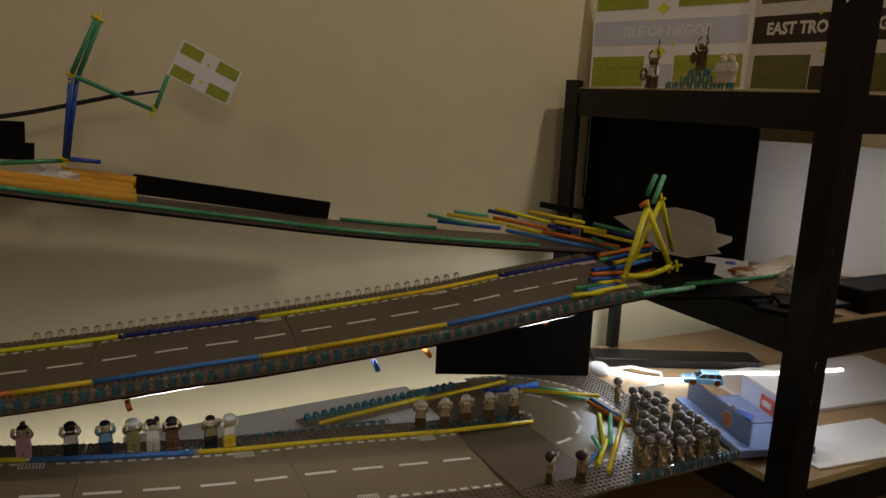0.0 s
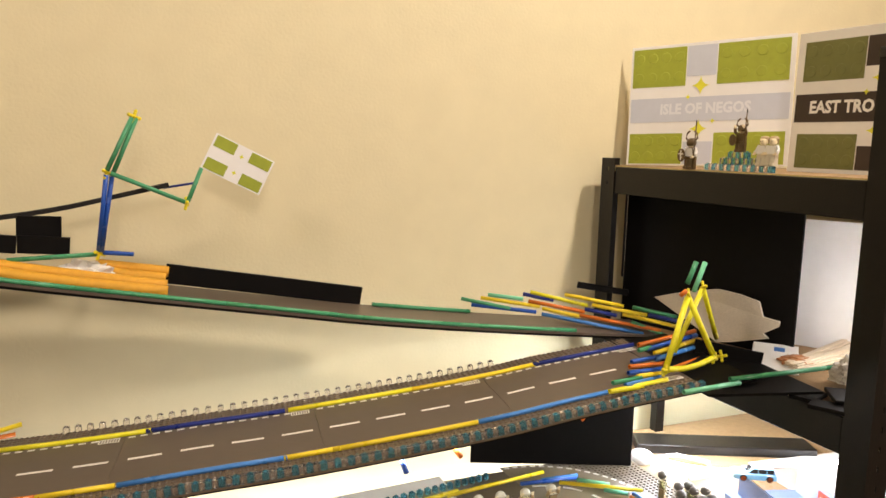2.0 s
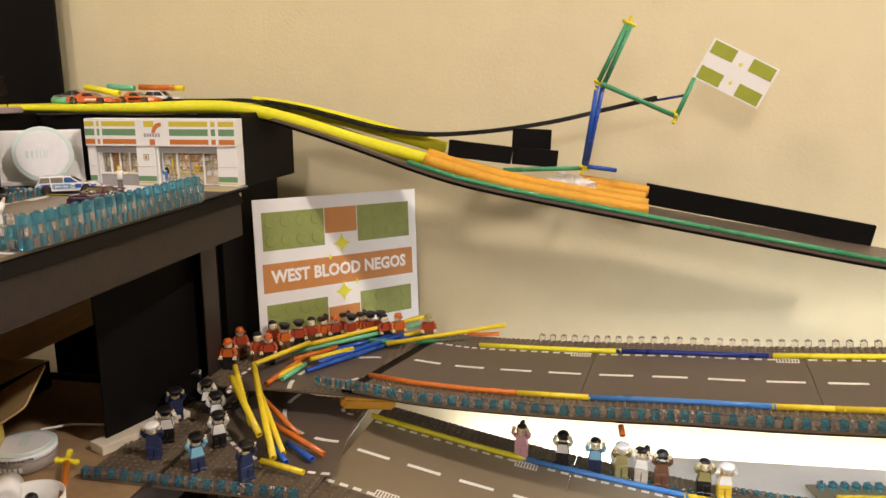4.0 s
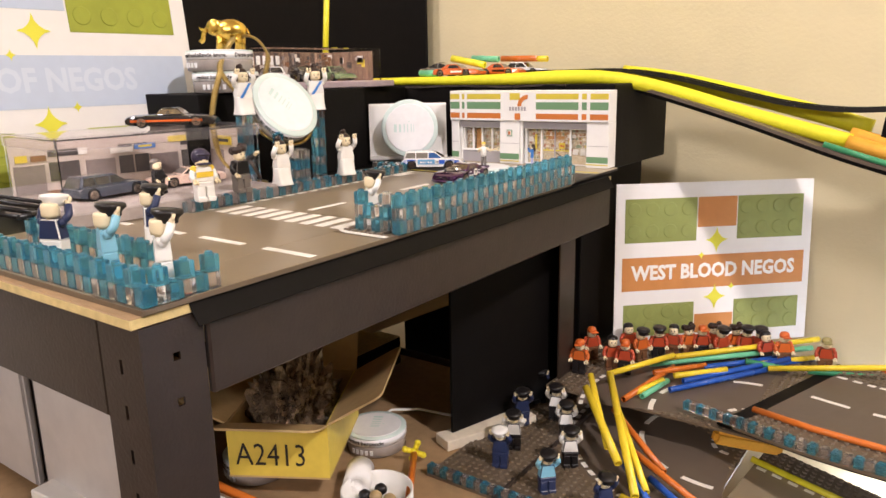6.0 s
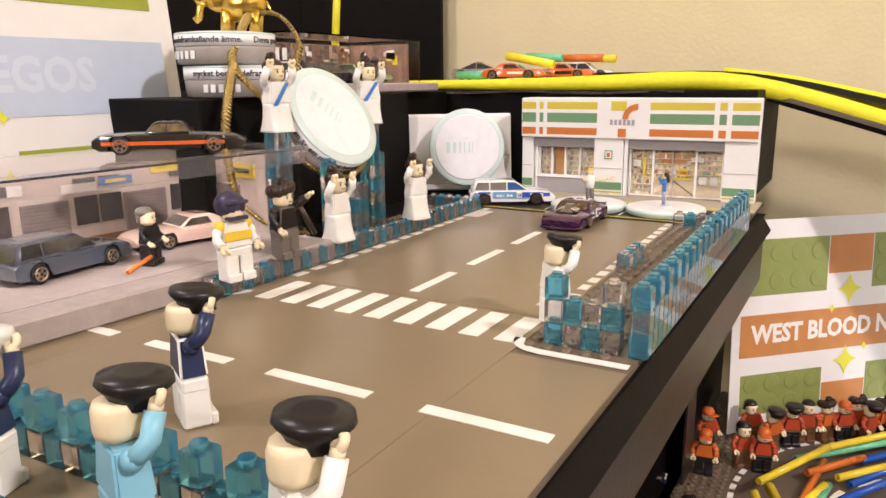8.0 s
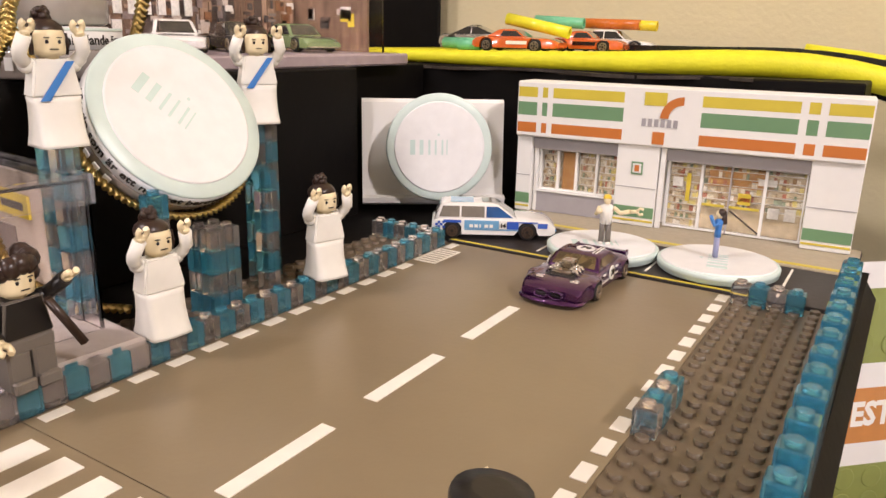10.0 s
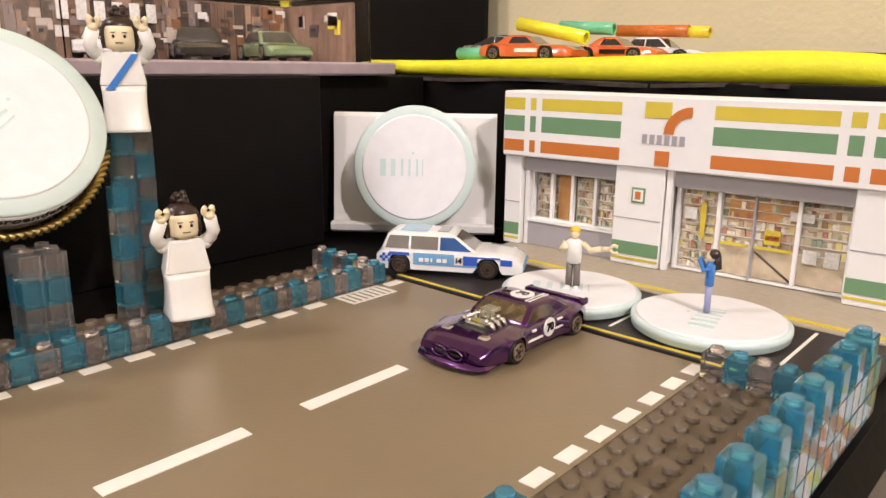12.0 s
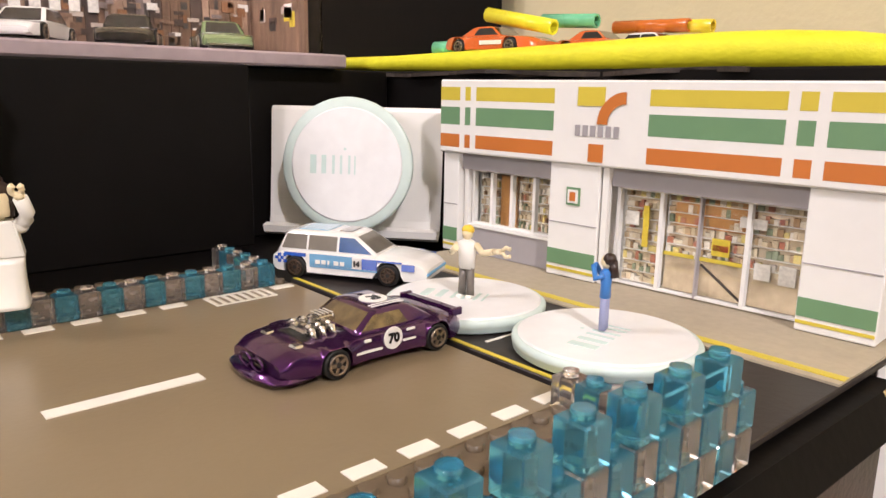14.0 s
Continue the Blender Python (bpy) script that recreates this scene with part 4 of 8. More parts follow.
slab(bm, [(1.30, -0.035), (1.46, -0.075), (1.50, 0.16), (1.34, 0.26)], 0.7665, 0.770)
solo("support_sheet", bm, CARD_BLACK, "black card sheet joining the elevated road and the shelf", "sheet")
bm = bmesh.new()
box(bm, 0, 0.10, -0.002, 0.002, 0, 0.030, 0.0005)
solo("card_prop", bm, CARD_BLACK, "black card flap standing behind the straw tripod", "card", pose(1.40, 0.112, 0.7705, 0, 8, -35))

# ---- toy figures: one plain mesh each ----
SKIN = plastic("figure_skin", (0.80, 0.68, 0.44), 0.35)
FIG = {k: plastic("figure_" + k, c, 0.35) for k, c in {
    "white": (0.80, 0.78, 0.72), "navy": (0.02, 0.03, 0.08), "sky": (0.22, 0.48, 0.60), "red": (0.42, 0.06, 0.02), "black": (0.012, 0.01, 0.01), "hair": (0.03, 0.015, 0.01),
    "grey": (0.16, 0.14, 0.12), "tan": (0.42, 0.30, 0.15), "orange": (0.60, 0.13, 0.02), "yellow": (0.75, 0.52, 0.04), "brown": (0.16, 0.07, 0.03), "pink": (0.70, 0.40, 0.46), "olive": (0.30, 0.26, 0.10), "blue": (0.05, 0.20, 0.55), "bone": (0.62, 0.56, 0.42), "bronze": (0.10, 0.06, 0.02), "visor": (0.035, 0.03, 0.06)}.items()}


def figure(label, place, face, legs, torso, hat, head="hair", arms="up", dress=False, sash=None, size=1.0, name="toy_figure", group="toy figures", hold=None):
    """A plastic block figure standing at place, turned by face degrees; a single mesh."""
    bm = bmesh.new()
    mats = [FIG[legs], FIG[torso], SKIN, FIG[hat], FIG[sash or "black"], FIG["black"]]
    if dress:
        rows = [[bm.verts.new((x * w, y * d, z)) for x, y in ((-1, -0.7), (-0.88, -0.93), (-0.6, -1), (0, -1.04), (0.6, -1), (0.88, -0.93), (1, -0.7), (1, 0.75), (0.85, 1), (-0.85, 1), (-1, 0.75))] for z, w, d in ((0, 0.0079, 0.0078), (0.0012, 0.0078, 0.0075), (0.0040, 0.0075, 0.0064), (0.0090, 0.0073, 0.0052), (0.0140, 0.0074, 0.0044), (0.0162, 0.0077, 0.0041))]
        for a, b in zip(rows, rows[1:]):
            bridge(bm, a, b, 0, True)
        cap(bm, rows[0], 0, True), cap(bm, rows[-1], 0)
    else:
        for s in (-1, 1):
            box(bm, s * 0.0039 - 0.0035, s * 0.0039 + 0.0035, -0.0042, 0.0042, 0.0, 0.0125, 0.0007, 0)
            box(bm, s * 0.0039 - 0.0035, s * 0.0039 + 0.0035, -0.0062, -0.0038, 0.0, 0.0040, 0.0006, 0)
        box(bm, -0.0078, 0.0078, -0.0040, 0.0040, 0.0115, 0.0160, 0.0008, 0)
    a = [bm.verts.new((x, y, 0.0160)) for x, y in ((-0.0080, -0.0041), (0.0080, -0.0041), (0.0080, 0.0041), (-0.0080, 0.0041))]
    b = [bm.verts.new((x, y, 0.0282)) for x, y in ((-0.0058, -0.0036), (0.0058, -0.0036), (0.0058, 0.0036), (-0.0058, 0.0036))]
    bridge(bm, a, b, 1), cap(bm, a, 1, True), cap(bm, b, 1)
    bmesh.ops.bevel(bm, geom=list({e for q in a + b for e in q.link_edges}), offset=0.0007, segments=2, affect="EDGES")
    if hold == "band":
        box(bm, -0.0072, 0.0072, -0.0046, -0.0036, 0.0195, 0.0240, 0.0003, 4)
        for s in (-1, 1):
            ball(bm, (s * 0.0072, 0, 0.0262), 0.0030, 4, n=8)
    elif sash:
        q = [bm.verts.new(p) for p in ((0.0035, -0.0042, 0.0275), (0.0060, -0.0042, 0.0275), (-0.0030, -0.0046, 0.0150), (-0.0060, -0.0046, 0.0150))]
        w = [bm.verts.new(v.co + Vector((0, -0.0005, 0))) for v in q]
        bridge(bm, q, w, 4), cap(bm, w, 4)
    for s in (-1, 1):
        sh = Vector((s * 0.0073, 0, 0.0262))
        if arms == "up":
            el, ha = Vector((s * 0.0098, -0.0030, 0.0305)), Vector((s * 0.0078, -0.0058, 0.0378))
        elif arms == "half" and s > 0:
            el, ha = Vector((0.0105, -0.0030, 0.0290)), Vector((0.0115, -0.0090, 0.0335))
        else:
            el, ha = Vector((s * 0.0098, -0.0008, 0.0205)), Vector((s * 0.0092, -0.0060, 0.0165))
        ball(bm, sh, 0.0027, 1, n=10)
        tube(bm, [sh, sh * 0.45 + el * 0.55 + Vector((s * 0.0006, 0, 0)), el, ha * 0.72 + el * 0.28], 0.0023, 10, 1)
        d = (ha - el).normalized()
        wr = ha * 0.72 + el * 0.28
        tube(bm, [wr, wr + d * 0.0016], 0.0016, 8, 2)
        u = Vector((1, 0, 0))
        v = (d - u * d.x).normalized()
        grip = [wr + d * 0.0030 + u * (0.0016 * math.cos(radians(q))) + v * (0.0018 * math.sin(radians(q))) for q in range(120, 421, 30)]
        tube(bm, grip, 0.00105, 6, 2)
    lathe(bm, [(0.0030, 0.0280), (0.0031, 0.0290), (0.0050, 0.0295), (0.0053, 0.0310), (0.0053, 0.0355), (0.0048, 0.0370), (0.0026, 0.0374)], 14, 2)
    for s in (-1, 1):
        ball(bm, (s * 0.0019, -0.0049, 0.0335), 0.00058, 5, (1, 0.6, 1.1), 6)
        box(bm, s * 0.0019 - 0.0008, s * 0.0019 + 0.0008, -0.0054, -0.0046, 0.0347, 0.03495, 0, 5, pose(0, 0, 0))
    box(bm, -0.0013, 0.0013, -0.0055, -0.0049, 0.0311, 0.0314, 0, 5)
    if head == "hair":
        ball(bm, (0, 0.0022, 0.0370), 0.0062, 3, (1, 1.0, 0.68), 12)
        box(bm, -0.0055, 0.0055, 0.0028, 0.0062, 0.0300, 0.0370, 0.0012, 3)
    elif head == "bun":
        ball(bm, (0, 0.0018, 0.0366), 0.0060, 3, (1.02, 1.0, 0.72), 14)
        for i in range(9):
            t = i * 2.4
            ball(bm, (0.0016 * math.cos(t), 0.0030 + 0.0016 * math.sin(t), 0.0405 + 0.00065 * i * 0.6), 0.0019 - 0.00008 * i, 3, n=8)
        ball(bm, (0, 0.0042, 0.0336), 0.0042, 3, (1.1, 0.6, 1.0), 10)
        for s in (-1, 1):
            tube(bm, [Vector((s * 0.0052, -0.0014, 0.0362)), Vector((s * 0.0056, -0.0016, 0.0325)), Vector((s * 0.0053, -0.0008, 0.0295))], 0.0008, 6, 3)
    elif head == "curly":
        for i in range(14):
            t = i * 2.4
            ball(bm, (0.0050 * math.cos(t), 0.0012 + 0.0048 * math.sin(t), 0.0345 + 0.0055 * ((i * 0.37) % 1)), 0.0034, 3, n=8)
    elif head == "police":
        lathe(bm, [(0.0056, 0.0352), (0.0058, 0.0375), (0.0082, 0.0400), (0.0078, 0.0418), (0.0040, 0.0424)], 18, 3, pose(0, 0, 0, 6))
        box(bm, -0.0045, 0.0045, -0.0088, -0.0045, 0.0350, 0.0360, 0.0004, 3, pose(0, 0, 0.0, 0))
    elif head == "cap":
        lathe(bm, [(0.0056, 0.0345), (0.0056, 0.0370), (0.0044, 0.0398), (0.0015, 0.0408)], 14, 3)
        box(bm, -0.0046, 0.0046, -0.0102, -0.0045, 0.0352, 0.0361, 0.0004, 3)
    elif head == "helmet":
        ball(bm, (0, 0.0016, 0.0358), 0.0074, 3, (1, 1.0, 0.92), 14)
        box(bm, -0.0056, 0.0056, -0.0066, -0.0020, 0.0368, 0.0386, 0.0008, 3)
        box(bm, -0.0052, 0.0052, -0.0062, -0.0010, 0.0292, 0.0312, 0.0006, 3)
    elif head == "horns":
        ball(bm, (0, 0, 0.0345), 0.0066, 3, (1, 1.05, 1.0), 12)
        for s in (-1, 1):
            tube(bm, [Vector((s * 0.005, 0, 0.037)), Vector((s * 0.010, 0, 0.041)), Vector((s * 0.0085, 0, 0.047)), Vector((s * 0.004, 0, 0.050))], 0.0012, 6, 3)
    if hold == "spear":
        tube(bm, [Vector((0.010, -0.006, 0.0)), Vector((0.012, -0.006, 0.058))], 0.0009, 6, 3)
        ball(bm, (0.0121, -0.006, 0.060), 0.0018, 4, (0.7, 0.4, 2.4), 6)
        lathe(bm, [(0.0065, -0.0006), (0.0065, 0.0006)], 14, 3, pose(-0.0095, -0.0075, 0.018, 90) @ Matrix.Diagonal((1, 1.35, 1, 1)))
        box(bm, -0.0102, -0.0088, -0.0090, -0.0080, 0.0115, 0.0245, 0, 1)
        box(bm, -0.0135, -0.0055, -0.0090, -0.0080, 0.0190, 0.0204, 0, 1)
    if hold == "board":
        tube(bm, [Vector((0.004, -0.0085, 0.028)), Vector((0.012, -0.0115, 0.012))], 0.0015, 6, 3)
    ob = solo(name, bm, mats, label, "figure", pose(*place, 0, 0, face) @ Matrix.Scale(size * 1.06, 4), group)
    return ob


B1 = ZT + H
# on the shelf's road
figure("white-gowned toy figure with dark bun and raised arms on transparent bricks", (-0.0850, -0.0790, B1), 84, "white", "white", "hair", "bun", dress=True, size=1.0)
figure("white-gowned toy figure with dark bun by the kerb bricks", (-0.0810, 0.0080, B1), 74, "white", "white", "hair", "bun", dress=True, size=1.0)
figure("white-gowned toy figure with a blue sash on a brick column", (-0.1215, -0.0885, ZT + 8 * H), 80, "white", "white", "hair", "bun", dress=True, sash="blue", size=1.02)
figure("white-gowned toy figure with a blue sash on a tall brick column", (-0.1215, 0.0095, ZT + 8 * H), 62, "white", "white", "hair", "bun", dress=True, sash="blue", size=1.02)
figure("toy racing driver in white and yellow suit with a dark helmet", (-0.0745, -0.1780, B1), 78, "white", "white", "visor", "helmet", "down", sash="yellow", size=1.0, hold="band")
figure("toy figure in black jacket with curly dark hair", (-0.0840, -0.1300, B1), 92, "grey", "black", "hair", "curly", "half", hold="board", size=0.98)
figure("toy officer in white shirt and black cap beside the rampart", (0.0830, -0.1420, ZT), 140, "white", "white", "black", "police", "up", size=0.92)
figure("toy officer in dark uniform and white cap behind the parapet", (-0.0020, -0.3450, ZT), 200, "white", "navy", "white", "police", "up")
figure("toy officer in light blue shirt with a black peaked cap", (0.0570, -0.3450, ZT), 160, "sky", "sky", "black", "police", "up")
figure("toy officer in navy jacket and white trousers with a black cap", (0.014, -0.288, ZT), 150, "white", "navy", "black", "police", "up")
figure("toy officer in white shirt and black cap at the corner", (0.1040, -0.3405, ZT), 150, "white", "white", "black", "police", "up")
# fans in red under the poster
FANS = [(0.093, 0.233, "cap"), (0.086, 0.282, "cap"), (0.122, 0.264, "hair"), (0.139, 0.262, "cap"), (0.141, 0.308, "police"), (0.121, 0.318, "hair"), (0.157, 0.328, "police"), (0.170, 0.345, "hair"), (0.186, 0.355, "curly"), (0.201, 0.363, "cap"),
        (0.212, 0.378, "curly"), (0.223, 0.368, "police"), (0.236, 0.388, "curly"), (0.249, 0.388, "police"), (0.264, 0.394, "police"), (0.273, 0.382, "hair"), (0.292, 0.392, "cap"), (0.338, 0.398, "cap")]
for i, (x, y, hd) in enumerate(FANS):
    hat = {"cap": "orange", "police": "black", "hair": "black", "curly": "hair"}[hd]
    if i == 17:
        hat = "olive"
    word = {"cap": "a red cap", "police": "a black hat", "hair": "black hair", "curly": "long dark hair"}[hd]
    figure("red-clothed toy spectator with " + word, (x + 0.006, y - 0.020, 0.6518), 30 + 8 * ((i * 5) % 7) - 20, "brown" if i % 3 else "black", "red" if i % 4 else "orange", hat, hd, "down", group="spectators in red")
# officers on the lower bend
COPS = [(0.101, 0.024, "navy", "navy", "white"), (0.093, 0.064, "black", "white", "black"), (0.073, 0.118, "navy", "navy", "black"), (0.061, 0.180, "black", "navy", "black"), (0.053, 0.222, "black", "white", "black"), (0.100, 0.150, "black", "white", "black"),
        (0.130, 0.116, "black", "white", "black"), (0.160, 0.064, "black", "white", "black"), (0.163, 0.008, "navy", "sky", "black"), (0.225, 0.000, "navy", "navy", "black")]
for i, (x, y, lg, to, ht) in enumerate(COPS):
    figure("toy officer in " + {"navy": "navy jacket", "white": "white shirt", "sky": "light blue shirt"}[to] + " with a " + ht + " cap", (x, y, 0.6158), 20 + 9 * (i % 5), lg, to, ht, "police", "up", group="officers on the bend")
# spectators on the lower road's far kerb
ROWF = [(0.506, "pink", "pink", "hair"), (0.557, "black", "white", "black"), (0.596, "navy", "sky", "black"), (0.627, "olive", "olive", "white"), (0.651, "bone", "white", "black"), (0.674, "brown", "brown", "black"), (0.722, "black", "olive", "black"), (0.745, "yellow", "white", "white")]
for i, (x, lg, to, ht) in enumerate(ROWF):
    y = 0.175 - (x - 0.55) * 0.06
    z = 0.5795 - (x - 0.50) * 0.085
    figure("toy spectator in %s clothes with raised arms on transparent bricks" % {"pink": "pink", "white": "white", "sky": "light blue", "olive": "olive", "brown": "brown"}[to], (x, y, z), -8 + 5 * (i % 4), lg, to, ht, ("curly", "helmet", "hair", "police")[i % 4] if i else "bun", "up", group="spectators by the lower road")
for i, (x, y) in enumerate(((1.025, 0.157), (1.062, 0.150), (1.098, 0.150), (1.137, 0.146), (1.182, 0.146))):
    figure("bronze-clothed toy trooper with a pale helmet and raised arms", (x, y, 0.5385), -30 + 9 * i, "bronze", "tan", "bone", "helmet", "up", group="troopers in the hairpin")
for i, (x, y) in enumerate(((1.126, -0.040), (1.167, -0.052))):
    figure("bronze-clothed toy trooper aiming beside the near rail", (x, y, 0.5300), 40 + 30 * i, "bronze", "tan", "hair", "helmet", "up", group="troopers in the hairpin")
n = 0
for y, x0, x1 in ((0.141, 1.390, 1.395), (0.104, 1.384, 1.426), (0.078, 1.372, 1.426), (0.052, 1.366, 1.426), (0.026, 1.338, 1.426), (0.000, 1.318, 1.426), (-0.024, 1.292, 1.426), (-0.046, 1.284, 1.420), (-0.066, 1.300, 1.400)):
    x = x0
    while x <= x1:
        figure("grey toy soldier with a dark helmet in a dense crowd", (x + 0.004 * math.sin(n * 2.1), y + 0.004 * math.cos(n * 1.7), 0.5296), 40 + 23 * math.sin(n), "grey" if n % 3 else "tan", "grey" if n % 2 and y > -0.02 else ("tan" if x < 1.36 and y < 0.03 else "olive"), "grey", "helmet", "down", sash="grey", group="soldiers in the crowd", size=0.96)
        n += 1
        x += 0.0235
# knights on the tall shelf
figure("dark bronze toy knight with horned helmet, spear and shield", (1.452, 0.205, 1.0568), -85, "bronze", "white", "bronze", "horns", "down", hold="spear", size=1.15)
steps = thing("brick_steps", "stepped pyramid of blue and clear toy bricks on the tall shelf", "toy bricks", pose(1.462, 0.10, 1.0568), "transparent brick towers")
for i in range(17):
    for j in range(1 if i < 4 or i > 12 else (2 if i < 6 or i > 10 else 3)):
        brick(steps, "bc"[(i + j) % 2], (1.462, 0.175 - 0.008 * i, 1.0568 + H * j))
figure("dark bronze toy knight with horns enthroned on the brick steps", (1.464, 0.111, 1.0568 + 3 * H), -85, "bronze", "bronze", "bronze", "horns", "up", hold="spear", size=0.95)
figure("pale toy figure with blond hair on the brick steps", (1.463, 0.066, 1.0568 + H), -85, "bone", "white", "tan", "hair", "down")
figure("pale toy figure with blond hair beside its twin", (1.463, 0.049, 1.0568 + H), -85, "bone", "white", "tan", "hair", "down")

# ---- more transparent brick rows ----
row = thing("brick_wall", "kerb of blue and clear toy bricks along the lower bend", "toy bricks", None, "transparent brick walls")
for k in range(31):
    brick(row, "bc"[k % 2], (0.050 + 0.008 * k, -0.026, 0.6156))
row = thing("brick_wall", "kerb of blue and clear toy bricks under the spectators", "toy bricks", None, "transparent brick walls")
for k in range(62):
    x = 0.500 + 0.008 * k
    y, z = 0.175 - (x - 0.55) * 0.06, 0.5700 - (x - 0.50) * 0.085
    if x > 0.76:
        y = 0.188 + (x - 0.76) * 0.06
    brick(row, "bc"[k % 2], (x, y, max(z, 0.5290)))
row = thing("brick_wall", "spaced blue toy bricks along the wall side of the hairpin", "toy bricks", None, "transparent brick walls")
for k in range(8, 28):
    brick(row, "b", (0.760 + 0.0142 * k, 0.215 + 0.0028 * k, 0.5416 - 0.030 * (0.0142 * k - 0.10)), 11)
bm = bmesh.new()
slab(bm, [(1.077, 0.205), (1.16, 0.225), (1.16, 0.31), (1.077, 0.295)], 0.5304, 0.5330)
row = solo("side_plate", bm, PLATE, "dark grey studded plate under the brick row", "toy plate")
row = thing("brick_wall", "blue and clear toy bricks under the troopers", "toy bricks", None, "transparent brick walls")
for k in range(24):
    brick(row, "bc"[k % 2], (1.012 + 0.008 * k, 0.158 - 0.0006 * k, 0.5290))
row = thing("brick_wall", "blue and clear toy brick edging of the crowd's plate", "toy bricks", None, "transparent brick walls")
for k in range(24):
    brick(row, "bc"[k % 2], (1.240 + 0.008 * k, -0.081, 0.5296))
bm = bmesh.new()
box(bm, -0.038, 0.038, -0.007, 0.007, 0, 0.016, 0.004, seg=2)
solo("foam_block", bm, FOAM_O, "amber foam offcut at the inner side of the bend", "foam", pose(0.300, 0.200, 0.6158, 0, 12, 35))

# ---- toy cars ----
TYRE = plastic("toy_tyre", (0.012, 0.011, 0.010), 0.55)
RIM = mat("toy_rim", (0.30, 0.24, 0.18), 0.3, 0.8, vary=0.1)
GLASS = mat("toy_window", (0.03, 0.028, 0.026), 0.08, vary=0.1, coat=1.0)
CHROME = mat("toy_chrome", (0.75, 0.73, 0.70), 0.12, 1.0, vary=0.05)


def paint(name, c, metal=0.0):
    return mat("toy_paint_" + name, c, 0.22, metal, vary=0.06, scale=120, coat=1.0)


PAINT = {"white": paint("white", (0.78, 0.77, 0.74)), "purple": paint("purple", (0.066, 0.009, 0.086), 0.7), "orange": paint("orange", (0.62, 0.12, 0.02)), "black": paint("black", (0.012, 0.01, 0.01)), "silver": paint("silver", (0.42, 0.40, 0.36), 0.7),
         "blue": paint("blue", (0.22, 0.45, 0.62)), "navy": paint("navy", (0.03, 0.06, 0.26)), "cream": paint("cream", (0.62, 0.45, 0.36)), "green": paint("green", (0.16, 0.22, 0.10)), "slate": paint("slate", (0.05, 0.06, 0.08)), "royal": paint("royal", (0.03, 0.10, 0.48))}
# side outlines: (x, height of the bonnet line, half width), x from the tail to the nose, in shares of the length
SHAPES = {
    "wagon": dict(deck=[(0, .44, .86), (.02, .55, .95), (.08, .58, 1), (.5, .58, 1), (.68, .59, 1), (.74, .60, 1), (.90, .54, .98), (.965, .50, .93), (1, .34, .84)], cab=(.010, .745, .075, .52), h=.0208, axles=(-.335, .270), wr=.0050, flare=.0003),
    "coupe": dict(deck=[(0, .46, .84), (.03, .62, .95), (.12, .68, 1), (.3, .63, 1), (.6, .63, .96), (.7, .64, .97), (.88, .60, .97), (.96, .52, .94), (1, .40, .84)], cab=(.085, .68, .30, .49), h=.0168, axles=(-.315, .250), wr=.0047, flare=.0017),
    "sedan": dict(deck=[(0, .42, .86), (.03, .54, .95), (.18, .56, 1), (.30, .56, 1), (.66, .56, 1), (.72, .55, 1), (.93, .49, .96), (1, .34, .85)], cab=(.13, .70, .26, .52), h=.0188, axles=(-.315, .290), wr=.0050, flare=.0003),
    "pickup": dict(deck=[(0, .44, .86), (.03, .60, .95), (.2, .64, 1), (.34, .65, 1), (.62, .64, 1), (.72, .63, 1), (.93, .57, .97), (1, .40, .88)], cab=(.30, .70, .40, .56), h=.0172, axles=(-.315, .290), wr=.0050, flare=.0003),
    "wedge": dict(deck=[(0, .50, .86), (.04, .62, .95), (.3, .62, 1), (.65, .52, 1), (.8, .44, 1), (.95, .36, .95), (1, .28, .86)], cab=(.05, .86, .40, .46), h=.0205, axles=(-.315, .290), wr=.0054, flare=.0004),
}


def lerp_row(rows, x):
    """Smooth reading of a polyline of (x, a, b)."""
    for p, q in zip(rows, rows[1:]):
        if x <= q[0]:
            f = (x - p[0]) / (q[0] - p[0])
            return p[1] + (q[1] - p[1]) * f, p[2] + (q[2] - p[2]) * f
    return rows[-1][1], rows[-1][2]


def soft_row(rows, x, d=0.022):
    s = [lerp_row(rows, min(1, max(0, x + k * d))) for k in (-1, -0.5, 0, 0.5, 1)]
    return sum(v[0] for v in s) / 5, sum(v[1] for v in s) / 5


def car_window(body, pts, m, name="window"):
    """A flush pane, a little proud of the cabin; pts: its outline in space."""
    bm = bmesh.new()
    vs = [bm.verts.new(p) for p in pts]
    f = bm.faces.new(vs)
    f.normal_update()
    r = bmesh.ops.extrude_face_region(bm, geom=[f])
    n = f.normal.copy()
    for v in r["geom"]:
        if isinstance(v, bmesh.types.BMVert):
            v.co += n * 0.00025
    bmesh.ops.recalc_face_normals(bm, faces=bm.faces)
    return part(name, bm, m, body)


